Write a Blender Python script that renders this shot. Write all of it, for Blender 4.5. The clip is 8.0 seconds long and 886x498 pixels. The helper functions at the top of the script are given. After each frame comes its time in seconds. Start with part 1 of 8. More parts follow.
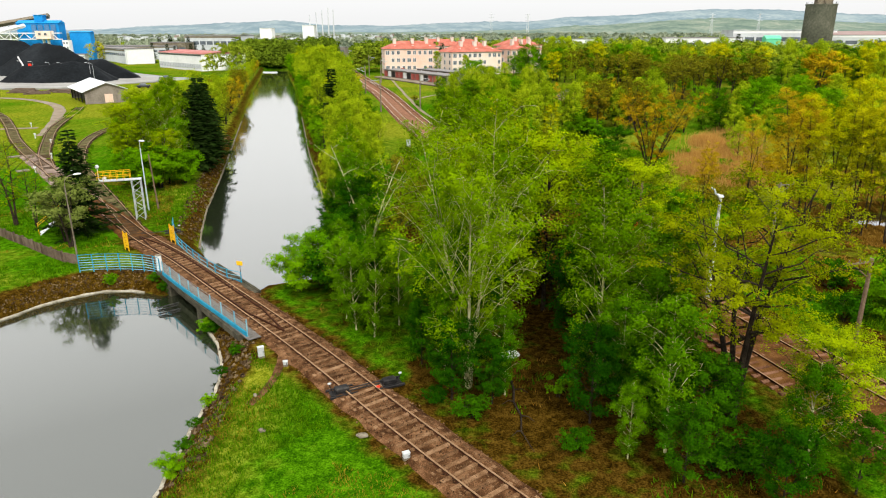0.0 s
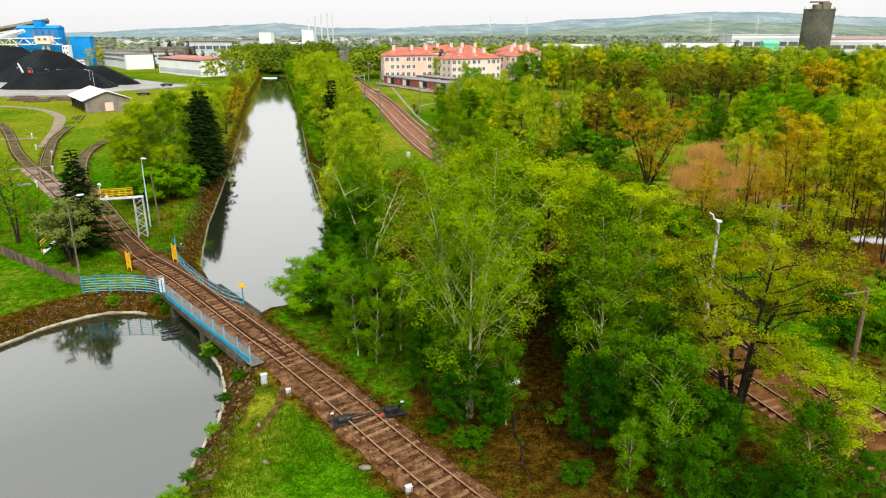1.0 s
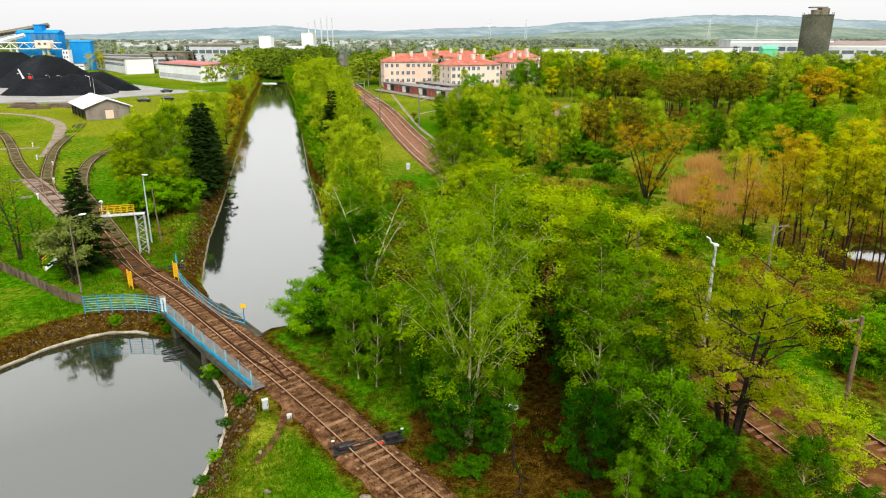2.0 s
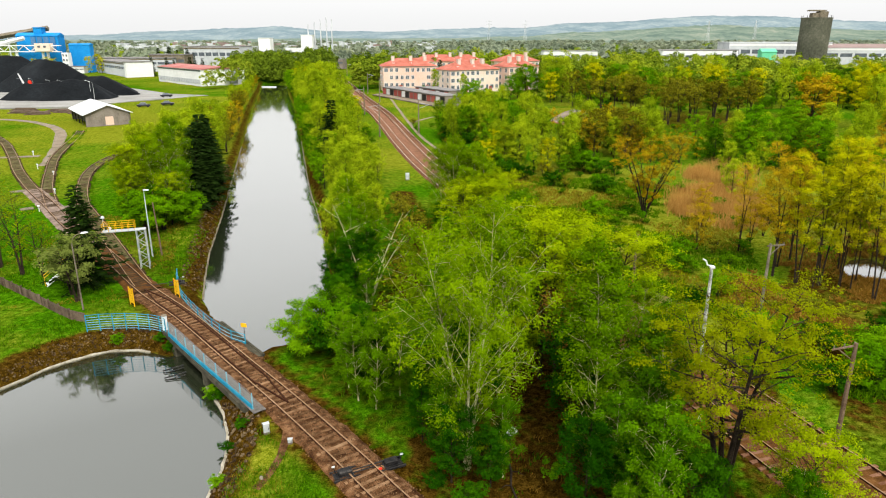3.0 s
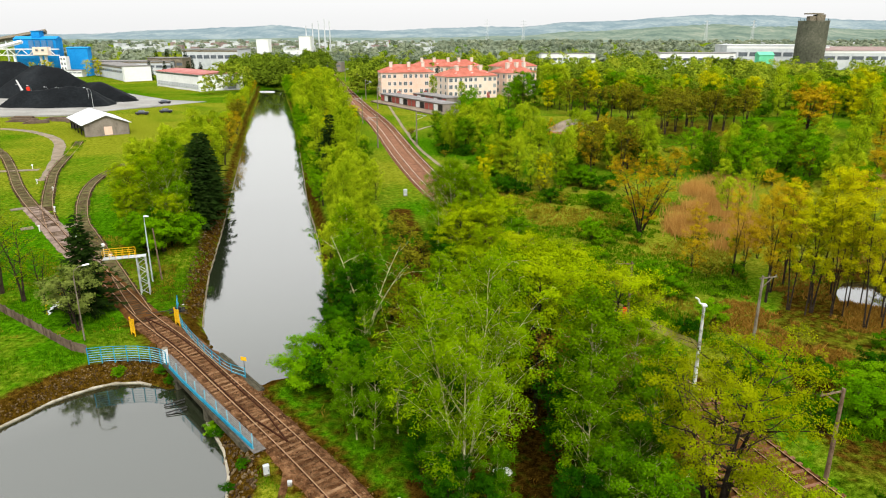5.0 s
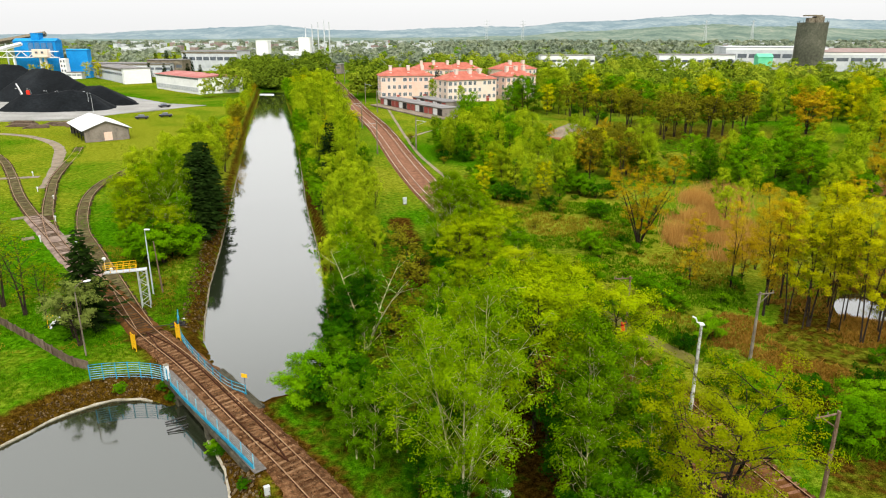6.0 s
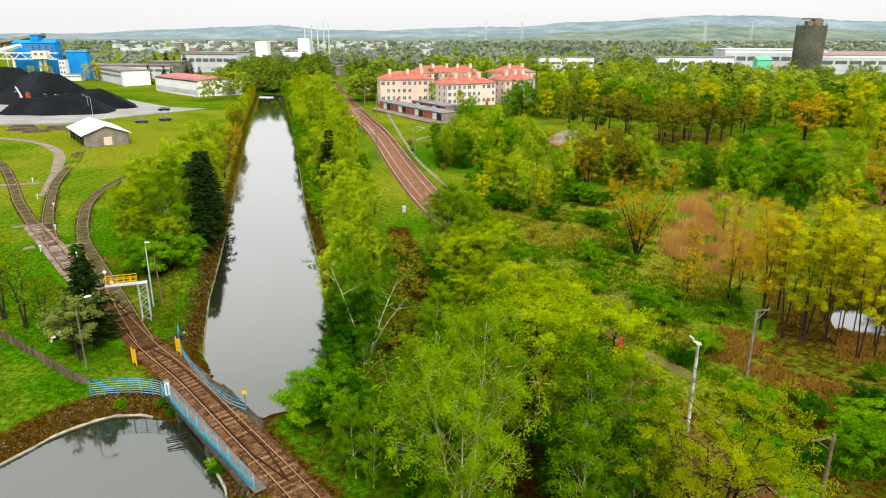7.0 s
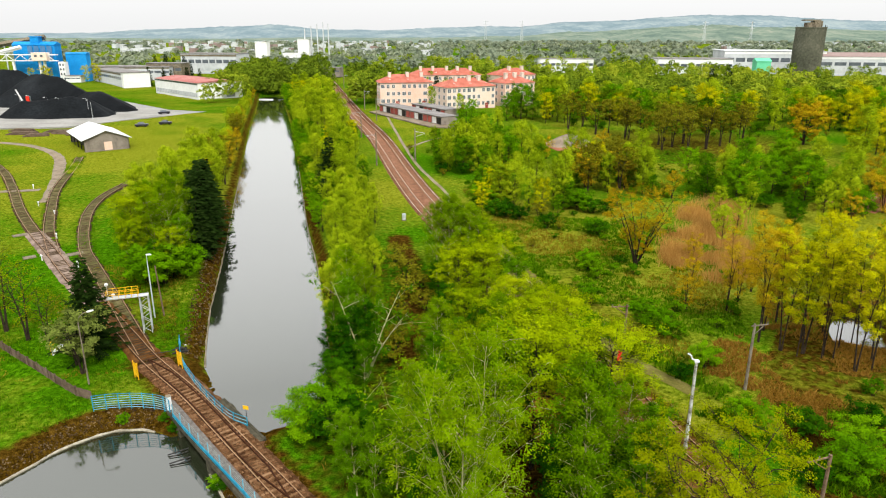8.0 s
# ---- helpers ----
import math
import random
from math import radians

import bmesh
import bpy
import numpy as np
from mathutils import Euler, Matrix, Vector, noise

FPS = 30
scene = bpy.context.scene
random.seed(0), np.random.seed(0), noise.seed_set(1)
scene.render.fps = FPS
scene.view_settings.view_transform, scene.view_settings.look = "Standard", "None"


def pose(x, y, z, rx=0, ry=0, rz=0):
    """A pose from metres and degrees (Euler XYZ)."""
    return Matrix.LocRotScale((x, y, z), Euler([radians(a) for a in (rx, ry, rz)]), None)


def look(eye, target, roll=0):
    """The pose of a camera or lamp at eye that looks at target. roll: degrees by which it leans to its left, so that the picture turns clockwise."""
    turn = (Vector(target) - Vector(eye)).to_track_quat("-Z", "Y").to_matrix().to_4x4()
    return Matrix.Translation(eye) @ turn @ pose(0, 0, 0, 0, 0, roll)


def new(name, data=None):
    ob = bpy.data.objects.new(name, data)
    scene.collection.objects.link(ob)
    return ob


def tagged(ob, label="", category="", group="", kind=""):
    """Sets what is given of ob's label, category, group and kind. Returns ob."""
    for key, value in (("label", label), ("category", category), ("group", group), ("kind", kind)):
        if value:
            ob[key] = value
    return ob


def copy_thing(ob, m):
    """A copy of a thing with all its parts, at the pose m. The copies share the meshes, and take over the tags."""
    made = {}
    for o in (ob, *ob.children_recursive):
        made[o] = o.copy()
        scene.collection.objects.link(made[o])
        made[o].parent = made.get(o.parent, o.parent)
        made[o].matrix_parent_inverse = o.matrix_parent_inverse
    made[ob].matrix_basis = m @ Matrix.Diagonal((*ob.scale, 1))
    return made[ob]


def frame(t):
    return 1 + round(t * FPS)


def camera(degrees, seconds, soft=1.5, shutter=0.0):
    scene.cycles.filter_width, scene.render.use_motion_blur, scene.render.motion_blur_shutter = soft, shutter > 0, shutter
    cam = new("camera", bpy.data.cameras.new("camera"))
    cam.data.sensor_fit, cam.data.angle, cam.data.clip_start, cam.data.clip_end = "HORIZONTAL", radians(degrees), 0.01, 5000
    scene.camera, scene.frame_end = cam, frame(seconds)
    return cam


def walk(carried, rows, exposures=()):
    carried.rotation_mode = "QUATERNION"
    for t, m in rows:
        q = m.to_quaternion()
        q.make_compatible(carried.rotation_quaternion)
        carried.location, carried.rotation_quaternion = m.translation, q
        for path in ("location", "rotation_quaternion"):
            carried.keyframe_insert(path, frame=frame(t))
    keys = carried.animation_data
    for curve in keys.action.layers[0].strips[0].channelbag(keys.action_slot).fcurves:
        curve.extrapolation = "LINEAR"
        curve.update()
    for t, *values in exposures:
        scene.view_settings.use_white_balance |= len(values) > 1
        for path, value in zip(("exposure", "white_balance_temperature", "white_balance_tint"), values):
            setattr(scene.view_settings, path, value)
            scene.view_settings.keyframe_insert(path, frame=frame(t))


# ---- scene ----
cam = camera(67.0, 8.0, soft=1.1)
PATH = [
    (0.0, (0.149, -0.304, 18.192), (0.088, 1.596, 17.57), -0.1),
    (0.5, (0.082, -0.28, 18.962), (0.022, 1.62, 18.342), -0.1),
    (1.0, (0.015, -0.23, 19.798), (-0.043, 1.672, 19.182), -0.1),
    (1.5, (-0.003, -0.201, 20.541), (-0.060, 1.702, 19.929), -0.05),
    (3.0, (0.016, -0.174, 22.937), (-0.038, 1.731, 22.328), 0.0),
    (3.5, (0.069, -0.164, 23.652), (0.017, 1.74, 23.043), 0.0),
    (4.0, (0.11, -0.146, 24.431), (0.059, 1.757, 23.82), 0.0),
    (4.5, (0.119, -0.081, 25.152), (0.069, 1.822, 24.54), 0.0),
    (5.0, (0.117, -0.02, 25.909), (0.068, 1.884, 25.296), 0.0),
    (6.5, (0.148, 0.129, 28.129), (0.101, 2.032, 27.515), 0.0),
    (7.0, (0.14, 0.18, 28.87), (0.095, 2.083, 28.256), 0.1),
    (7.5, (0.122, 0.21, 29.587), (0.078, 2.112, 28.971), 0.1),
    (8.0, (0.102, 0.259, 30.296), (0.058, 2.162, 29.68), 0.1),
]
walk(cam, [(t, look(e, a, r)) for t, e, a, r in PATH], exposures=[(0.0, 0.5), (8.0, 0.5)])

# ---- light: a bright overcast sky and a weak, wide sun ----
world = bpy.data.worlds.new("overcast")
scene.world = world
world.use_nodes = True
wn, wl = world.node_tree.nodes, world.node_tree.links
wn.clear()
sky = wn.new("ShaderNodeTexSky")
sky.sky_type = "NISHITA"
sky.sun_disc = False
sky.sun_elevation, sky.sun_rotation = radians(52), radians(215)
sky.dust_density, sky.air_density, sky.ozone_density = 6.0, 1.0, 1.0
sat = wn.new("ShaderNodeHueSaturation")
sat.inputs["Saturation"].default_value = 0.12
wl.new(sky.outputs[0], sat.inputs["Color"])
bg1 = wn.new("ShaderNodeBackground")
bg1.inputs["Strength"].default_value = 0.05
wl.new(sat.outputs[0], bg1.inputs["Color"])
bg2 = wn.new("ShaderNodeBackground")
bg2.inputs["Color"].default_value = (0.95, 0.952, 0.95, 1)
tc, sep, lum = wn.new("ShaderNodeTexCoord"), wn.new("ShaderNodeSeparateXYZ"), wn.new("ShaderNodeMath")
lum.operation, lum.use_clamp = "MULTIPLY_ADD", False
lum.inputs[1].default_value, lum.inputs[2].default_value = 0.6, 0.66
up = wn.new("ShaderNodeMath")
up.operation, up.inputs[1].default_value = "MAXIMUM", 0.0
wl.new(tc.outputs["Generated"], sep.inputs[0])
wl.new(sep.outputs["Z"], up.inputs[0])
wl.new(up.outputs[0], lum.inputs[0])
wl.new(lum.outputs[0], bg2.inputs["Strength"])
add = wn.new("ShaderNodeAddShader")
wout = wn.new("ShaderNodeOutputWorld")
wl.new(bg1.outputs[0], add.inputs[0])
wl.new(bg2.outputs[0], add.inputs[1])
wl.new(add.outputs[0], wout.inputs[0])

sun_data = bpy.data.lights.new("sun", "SUN")
sun_data.energy, sun_data.angle, sun_data.color = 2.8, radians(18), (1.0, 0.97, 0.88)
sun = new("sun", sun_data)
sun.matrix_world = look((30, -40, 80), (0, 30, 0))


# ---- materials ----
def mat(name, stops, scale=3.0, rough=0.85, bump=0.3, metal=0.0, fine=8.0, contrast=(0.3, 0.7), rnd=0.0, island=0.0, spec=0.06):
    """Procedural surface: two sizes of noise through a colour ramp, fine relief, and a shift from piece to piece."""
    m = bpy.data.materials.new(name)
    m.use_nodes = True
    n, l = m.node_tree.nodes, m.node_tree.links
    b = n["Principled BSDF"]
    geo = n.new("ShaderNodeNewGeometry")
    big = n.new("ShaderNodeTexNoise")
    big.inputs["Scale"].default_value, big.inputs["Detail"].default_value = scale, 6
    small = n.new("ShaderNodeTexNoise")
    small.inputs["Scale"].default_value, small.inputs["Detail"].default_value = scale * fine, 4
    l.new(geo.outputs["Position"], big.inputs["Vector"])
    l.new(geo.outputs["Position"], small.inputs["Vector"])
    mix = n.new("ShaderNodeMath")
    mix.operation = "MULTIPLY_ADD"
    mix.inputs[1].default_value = 0.6
    half = n.new("ShaderNodeMath")
    half.operation = "MULTIPLY"
    half.inputs[1].default_value = 0.4
    l.new(small.outputs["Fac"], half.inputs[0])
    l.new(big.outputs["Fac"], mix.inputs[0])
    l.new(half.outputs[0], mix.inputs[2])
    last = mix.outputs[0]
    for amount, node, socket in ((rnd, "ShaderNodeObjectInfo", "Random"), (island, "ShaderNodeNewGeometry", "Random Per Island")):
        if amount:
            info = n.new(node)
            sh = n.new("ShaderNodeMath")
            sh.operation = "MULTIPLY_ADD"
            sh.inputs[1].default_value = amount
            off = n.new("ShaderNodeMath")
            off.operation = "SUBTRACT"
            off.inputs[1].default_value = amount / 2
            l.new(info.outputs[socket], sh.inputs[0])
            l.new(last, sh.inputs[2])
            l.new(sh.outputs[0], off.inputs[0])
            last = off.outputs[0]
    ramp = n.new("ShaderNodeValToRGB")
    e = ramp.color_ramp.elements
    lo, hi = contrast
    while len(e) < len(stops):
        e.new(0.5)
    for i, c in enumerate(stops):
        e[i].position = lo + (hi - lo) * i / max(1, len(stops) - 1)
        e[i].color = (*c, 1)
    l.new(last, ramp.inputs["Fac"])
    l.new(ramp.outputs["Color"], b.inputs["Base Color"])
    b.inputs["Roughness"].default_value, b.inputs["Metallic"].default_value = rough, metal
    b.inputs["Specular IOR Level"].default_value = spec
    if bump:
        bp = n.new("ShaderNodeBump")
        bp.inputs["Strength"].default_value, bp.inputs["Distance"].default_value = bump, 0.05
        l.new(small.outputs["Fac"], bp.inputs["Height"])
        l.new(bp.outputs[0], b.inputs["Normal"])
    return m


def leaf_mat(name, stops, trans=0.14, spread=0.1, tree=0.3, base=0.12, bough=0.24):
    """Thin leaves: colour differs from tree to tree, bough to bough and a little from leaf to leaf; light passes through."""
    m = bpy.data.materials.new(name)
    m.use_nodes = True
    n, l = m.node_tree.nodes, m.node_tree.links
    n.clear()
    out = n.new("ShaderNodeOutputMaterial")
    geo, info = n.new("ShaderNodeNewGeometry"), n.new("ShaderNodeObjectInfo")
    at = n.new("ShaderNodeAttribute")
    at.attribute_name = "tint"
    last = None
    for socket, amount in ((geo.outputs["Random Per Island"], spread), (info.outputs["Random"], tree), (at.outputs["Fac"], bough)):
        k = n.new("ShaderNodeMath")
        k.operation, k.inputs[1].default_value, k.inputs[2].default_value = "MULTIPLY_ADD", amount, base
        l.new(socket, k.inputs[0])
        if last:
            l.new(last, k.inputs[2])
        last = k.outputs[0]
    ramp = n.new("ShaderNodeValToRGB")
    e = ramp.color_ramp.elements
    while len(e) < len(stops):
        e.new(0.5)
    for i, c in enumerate(stops):
        e[i].position = i / (len(stops) - 1)
        e[i].color = (*c, 1)
    l.new(last, ramp.inputs["Fac"])
    d, t, g = n.new("ShaderNodeBsdfDiffuse"), n.new("ShaderNodeBsdfTranslucent"), n.new("ShaderNodeMixShader")
    l.new(ramp.outputs["Color"], d.inputs["Color"])
    l.new(ramp.outputs["Color"], t.inputs["Color"])
    g.inputs[0].default_value = trans
    l.new(d.outputs[0], g.inputs[1])
    l.new(t.outputs[0], g.inputs[2])
    l.new(g.outputs[0], out.inputs[0])
    return m


def water_mat():
    m = bpy.data.materials.new("still_water")
    m.use_nodes = True
    n, l = m.node_tree.nodes, m.node_tree.links
    n.clear()
    out = n.new("ShaderNodeOutputMaterial")
    d, g, x = n.new("ShaderNodeBsdfDiffuse"), n.new("ShaderNodeBsdfGlossy"), n.new("ShaderNodeMixShader")
    d.inputs["Color"].default_value = (0.014, 0.018, 0.009, 1)
    g.inputs["Roughness"].default_value = 0.06
    g.inputs["Color"].default_value = (0.97, 0.97, 0.955, 1)
    lw, f = n.new("ShaderNodeLayerWeight"), n.new("ShaderNodeValToRGB")
    e = f.color_ramp.elements
    e.new(0.5), e.new(0.7)
    for k, (p, v) in enumerate(((0.25, 0.14), (0.52, 0.235), (0.755, 0.53), (0.95, 0.85))):
        e[k].position, e[k].color = p, (v, v, v, 1)
    l.new(lw.outputs["Facing"], f.inputs[0])
    geo, no, bp = n.new("ShaderNodeNewGeometry"), n.new("ShaderNodeTexNoise"), n.new("ShaderNodeBump")
    no.inputs["Scale"].default_value, no.inputs["Detail"].default_value = 1.3, 3
    bp.inputs["Strength"].default_value, bp.inputs["Distance"].default_value = 0.02, 0.02
    l.new(geo.outputs["Position"], no.inputs["Vector"])
    l.new(no.outputs["Fac"], bp.inputs["Height"])
    l.new(bp.outputs[0], g.inputs["Normal"])
    l.new(f.outputs[0], x.inputs[0])
    l.new(d.outputs[0], x.inputs[1])
    l.new(g.outputs[0], x.inputs[2])
    l.new(x.outputs[0], out.inputs[0])
    return m


def ground_mat():
    """Grass, dry grass and earth; the mesh says where the soil is bare (bare) and where the grass is lush (lush)."""
    m = bpy.data.materials.new("meadow_and_soil")
    m.use_nodes = True
    n, l = m.node_tree.nodes, m.node_tree.links
    b = n["Principled BSDF"]
    b.inputs["Roughness"].default_value, b.inputs["Specular IOR Level"].default_value = 0.95, 0.0
    geo = n.new("ShaderNodeNewGeometry")

    def noise_at(s, detail=5):
        x = n.new("ShaderNodeTexNoise")
        x.inputs["Scale"].default_value, x.inputs["Detail"].default_value = s, detail
        l.new(geo.outputs["Position"], x.inputs["Vector"])
        return x.outputs["Fac"]

    def ramp(src, stops):
        r = n.new("ShaderNodeValToRGB")
        e = r.color_ramp.elements
        while len(e) < len(stops):
            e.new(0.5)
        for i, (p, c) in enumerate(stops):
            e[i].position, e[i].color = p, (*c, 1)
        l.new(src, r.inputs["Fac"])
        return r.outputs["Color"]

    def blend(fac, c1, c2):
        x = n.new("ShaderNodeMixRGB")
        l.new(fac, x.inputs[0])
        l.new(c1, x.inputs[1])
        l.new(c2, x.inputs[2])
        return x.outputs[0]

    def attr(name):
        x = n.new("ShaderNodeAttribute")
        x.attribute_name = name
        return x.outputs["Fac"]

    def edge(mask, tex, lo, hi):
        s = n.new("ShaderNodeMath")
        s.operation = "MULTIPLY_ADD"
        s.inputs[1].default_value = 0.9
        l.new(tex, s.inputs[0])
        l.new(mask, s.inputs[2])
        r = n.new("ShaderNodeMapRange")
        r.inputs["From Min"].default_value, r.inputs["From Max"].default_value = lo, hi
        l.new(s.outputs[0], r.inputs["Value"])
        return r.outputs[0]

    mid = noise_at(1.1)
    grain = n.new("ShaderNodeMath")
    grain.operation, grain.inputs[1].default_value = "MULTIPLY_ADD", 0.55
    part_ = n.new("ShaderNodeMath")
    part_.operation, part_.inputs[1].default_value = "MULTIPLY", 0.5
    l.new(noise_at(2.3, 8), part_.inputs[0])
    l.new(noise_at(11.0), grain.inputs[0])
    l.new(part_.outputs[0], grain.inputs[2])
    fine = grain.outputs[0]
    lush = ramp(fine, [(0.36, (0.005, 0.027, 0.0004)), (0.52, (0.026, 0.083, 0.0008)), (0.68, (0.068, 0.178, 0.0025))])
    dry = ramp(fine, [(0.36, (0.03, 0.046, 0.001)), (0.5, (0.104, 0.124, 0.005)), (0.68, (0.225, 0.22, 0.024))])
    soil = ramp(fine, [(0.36, (0.006, 0.0034, 0.0004)), (0.5, (0.029, 0.0155, 0.0016)), (0.68, (0.088, 0.049, 0.007))])
    grass = blend(edge(attr("lush"), mid, 0.45, 1.1), dry, lush)
    l.new(blend(edge(attr("bare"), mid, 0.75, 1.15), grass, soil), b.inputs["Base Color"])
    bp = n.new("ShaderNodeBump")
    bp.inputs["Strength"].default_value, bp.inputs["Distance"].default_value = 0.8, 0.12
    l.new(fine, bp.inputs["Height"])
    l.new(bp.outputs[0], b.inputs["Normal"])
    return m


M_GROUND, M_WATER = ground_mat(), water_mat()
M_BALLAST = mat("rusty_ballast", [(0.02, 0.0075, 0.0025), (0.08, 0.036, 0.014), (0.19, 0.1, 0.048)], 1.6, 0.95, 1.0, fine=11, contrast=(0.36, 0.64))
M_GREYBED = mat("pinkish_grey_ballast", [(0.06, 0.042, 0.032), (0.17, 0.125, 0.1), (0.3, 0.235, 0.2)], 0.8, 0.95, 0.7, fine=11)
M_BALLAST2 = mat("pale_red_ballast", [(0.06, 0.025, 0.012), (0.165, 0.078, 0.045), (0.27, 0.15, 0.1)], 0.8, 0.95, 0.6, fine=9)
M_RUSTBED = mat("dark_rusty_ballast", [(0.025, 0.009, 0.002), (0.082, 0.034, 0.008), (0.17, 0.082, 0.026)], 1.0, 0.95, 0.8, fine=12)
M_SIDING = mat("overgrown_gravel", [(0.025, 0.026, 0.006), (0.075, 0.066, 0.024), (0.16, 0.135, 0.07)], 0.9, 0.95, 0.6, fine=9)
M_SLEEPER = mat("weathered_sleeper", [(0.055, 0.027, 0.011), (0.135, 0.072, 0.034), (0.225, 0.135, 0.074)], 2.6, 0.9, 0.5, rnd=0.25, contrast=(0.34, 0.66))
M_SLEEPEROLD = mat("dark_sunken_sleeper", [(0.022, 0.014, 0.007), (0.048, 0.03, 0.015), (0.085, 0.056, 0.03)], 2.0, 0.9, 0.5, rnd=0.3)
M_SLEEPERMAIN = mat("red_brown_sleeper", [(0.06, 0.026, 0.012), (0.13, 0.06, 0.032), (0.2, 0.105, 0.062)], 2.0, 0.9, 0.5, rnd=0.3)
# Rust, darkened further to add the shadow line along the rails.
M_RAIL = mat("rusty_rail_shadowed", [(0.016, 0.006, 0.0025), (0.04, 0.014, 0.006), (0.075, 0.03, 0.013)], 2.0, 0.7, 0.2, metal=0.2)
M_RAILTOP = mat("worn_rail_head", [(0.17, 0.095, 0.048), (0.34, 0.22, 0.13)], 4.0, 0.5, 0.1, metal=0.2)
# Paler than worn steel: the shine of the rails is in this colour.
M_RAILSHEEN = mat("rail_head_with_sheen", [(0.48, 0.38, 0.3), (0.66, 0.56, 0.47)], 4.0, 0.5, 0.1, metal=0.1)
M_CONC = mat("stained_concrete", [(0.0594, 0.0462, 0.0297), (0.1452, 0.1221, 0.0858), (0.2376, 0.2079, 0.1584)], 1.0, 0.9, 0.4)
M_PALECONC = mat("bleached_concrete", [(0.11, 0.092, 0.062), (0.27, 0.24, 0.185), (0.42, 0.39, 0.32)], 1.4, 0.9, 0.4)
M_DARKCONC = mat("damp_mossy_concrete", [(0.0132, 0.0132, 0.0092), (0.0462, 0.0429, 0.0297), (0.0924, 0.0792, 0.0528)], 1.5, 0.9, 0.5)
M_STONE = mat("broken_stone", [(0.016, 0.009, 0.004), (0.05, 0.031, 0.014), (0.14, 0.1, 0.056)], 1.2, 0.9, 0.6, island=0.35)
M_BLUE = mat("faded_blue_paint", [(0.006, 0.11, 0.19), (0.012, 0.18, 0.28), (0.05, 0.25, 0.33)], 2.0, 0.6, 0.15)
M_PALEBLUE = mat("chalky_pale_blue_paint", [(0.05, 0.2, 0.28), (0.12, 0.3, 0.38), (0.26, 0.4, 0.44)], 2.0, 0.6, 0.15)
M_GREYPAINT = mat("galvanised_steel", [(0.2808, 0.2964, 0.2964), (0.4056, 0.4212, 0.4212), (0.5148, 0.5304, 0.5226)], 2.0, 0.5, 0.1, metal=0.2)
M_WHITEPAINT = mat("white_paint", [(0.4368, 0.4446, 0.4368), (0.5616, 0.5694, 0.5616), (0.624, 0.624, 0.6162)], 2.0, 0.6, 0.1)
M_OLDWHITE = mat("flaking_white_paint", [(0.13, 0.125, 0.09), (0.36, 0.36, 0.32), (0.52, 0.52, 0.49)], 1.6, 0.8, 0.2, contrast=(0.38, 0.6))
M_GREYRAIL = mat("weathered_grey_pipe", [(0.12, 0.13, 0.13), (0.2, 0.215, 0.215), (0.3, 0.31, 0.31)], 2.0, 0.6, 0.1, metal=0.2)
M_YELLOW = mat("yellow_paint", [(0.4836, 0.2496, 0.0039), (0.6084, 0.3354, 0.0078), (0.6396, 0.39, 0.0234)], 2.0, 0.6, 0.1)
M_BLACK = mat("oily_black_iron", [(0.008, 0.008, 0.009), (0.025, 0.024, 0.024), (0.06, 0.055, 0.05)], 3.0, 0.5, 0.2, metal=0.4)
M_RED = mat("signal_red_paint", [(0.5, 0.02, 0.01), (0.65, 0.04, 0.02)], 3.0, 0.6, 0.1)
M_WOODPOLE = mat("grey_brown_timber", [(0.066, 0.0396, 0.0231), (0.132, 0.0891, 0.0561), (0.198, 0.1452, 0.099)], 2.0, 0.9, 0.4)
M_FENCE = mat("brown_grey_fence_panel", [(0.05, 0.034, 0.022), (0.1, 0.072, 0.05), (0.155, 0.115, 0.085)], 1.2, 0.9, 0.4, rnd=0.2)
M_COAL = mat("coal", [(0.0018, 0.0024, 0.003), (0.0048, 0.006, 0.007), (0.012, 0.0145, 0.0165)], 0.07, 0.8, 1.0, fine=16, contrast=(0.34, 0.66))
M_YARD = mat("pale_concrete_yard", [(0.15, 0.146, 0.135), (0.22, 0.215, 0.2), (0.29, 0.285, 0.27)], 0.1, 0.9, 0.2, fine=12)
M_DIRTROAD = mat("worn_gravel_road", [(0.099, 0.0759, 0.0495), (0.1782, 0.1419, 0.1023), (0.264, 0.2211, 0.1749)], 0.4, 0.95, 0.4)
M_BLUEHALL = mat("bright_blue_cladding", [(0.006, 0.14, 0.38), (0.01, 0.2, 0.5), (0.022, 0.26, 0.57)], 0.12, 0.6, 0.1, fine=10)
M_BLUEDARK = mat("grey_blue_cladding", [(0.039, 0.1092, 0.2184), (0.0624, 0.156, 0.2964), (0.1092, 0.2106, 0.351)], 0.12, 0.6, 0.1, fine=10)
M_WALLPINK = mat("peach_plaster", [(0.5616, 0.3705, 0.2864), (0.624, 0.4446, 0.358), (0.6552, 0.5039, 0.4296)], 0.2, 0.9, 0.1, fine=10)
M_WALLCREAM = mat("cream_plaster", [(0.5772, 0.4388, 0.344), (0.6396, 0.5145, 0.4259), (0.6708, 0.575, 0.5078)], 0.2, 0.9, 0.1, fine=10)
M_ROOFRED = mat("red_roof_tiles", [(0.22, 0.06, 0.04), (0.32, 0.1, 0.07), (0.4, 0.16, 0.12)], 0.4, 0.85, 0.4, fine=12)
M_CHIM = mat("pale_chimney_plaster", [(0.468, 0.3744, 0.312), (0.5928, 0.5148, 0.4524)], 0.5, 0.9, 0.2)
M_GLASS = mat("dark_window_glass", [(0.048, 0.056, 0.072), (0.128, 0.144, 0.16)], 0.3, 0.15, 0.0, spec=0.5)
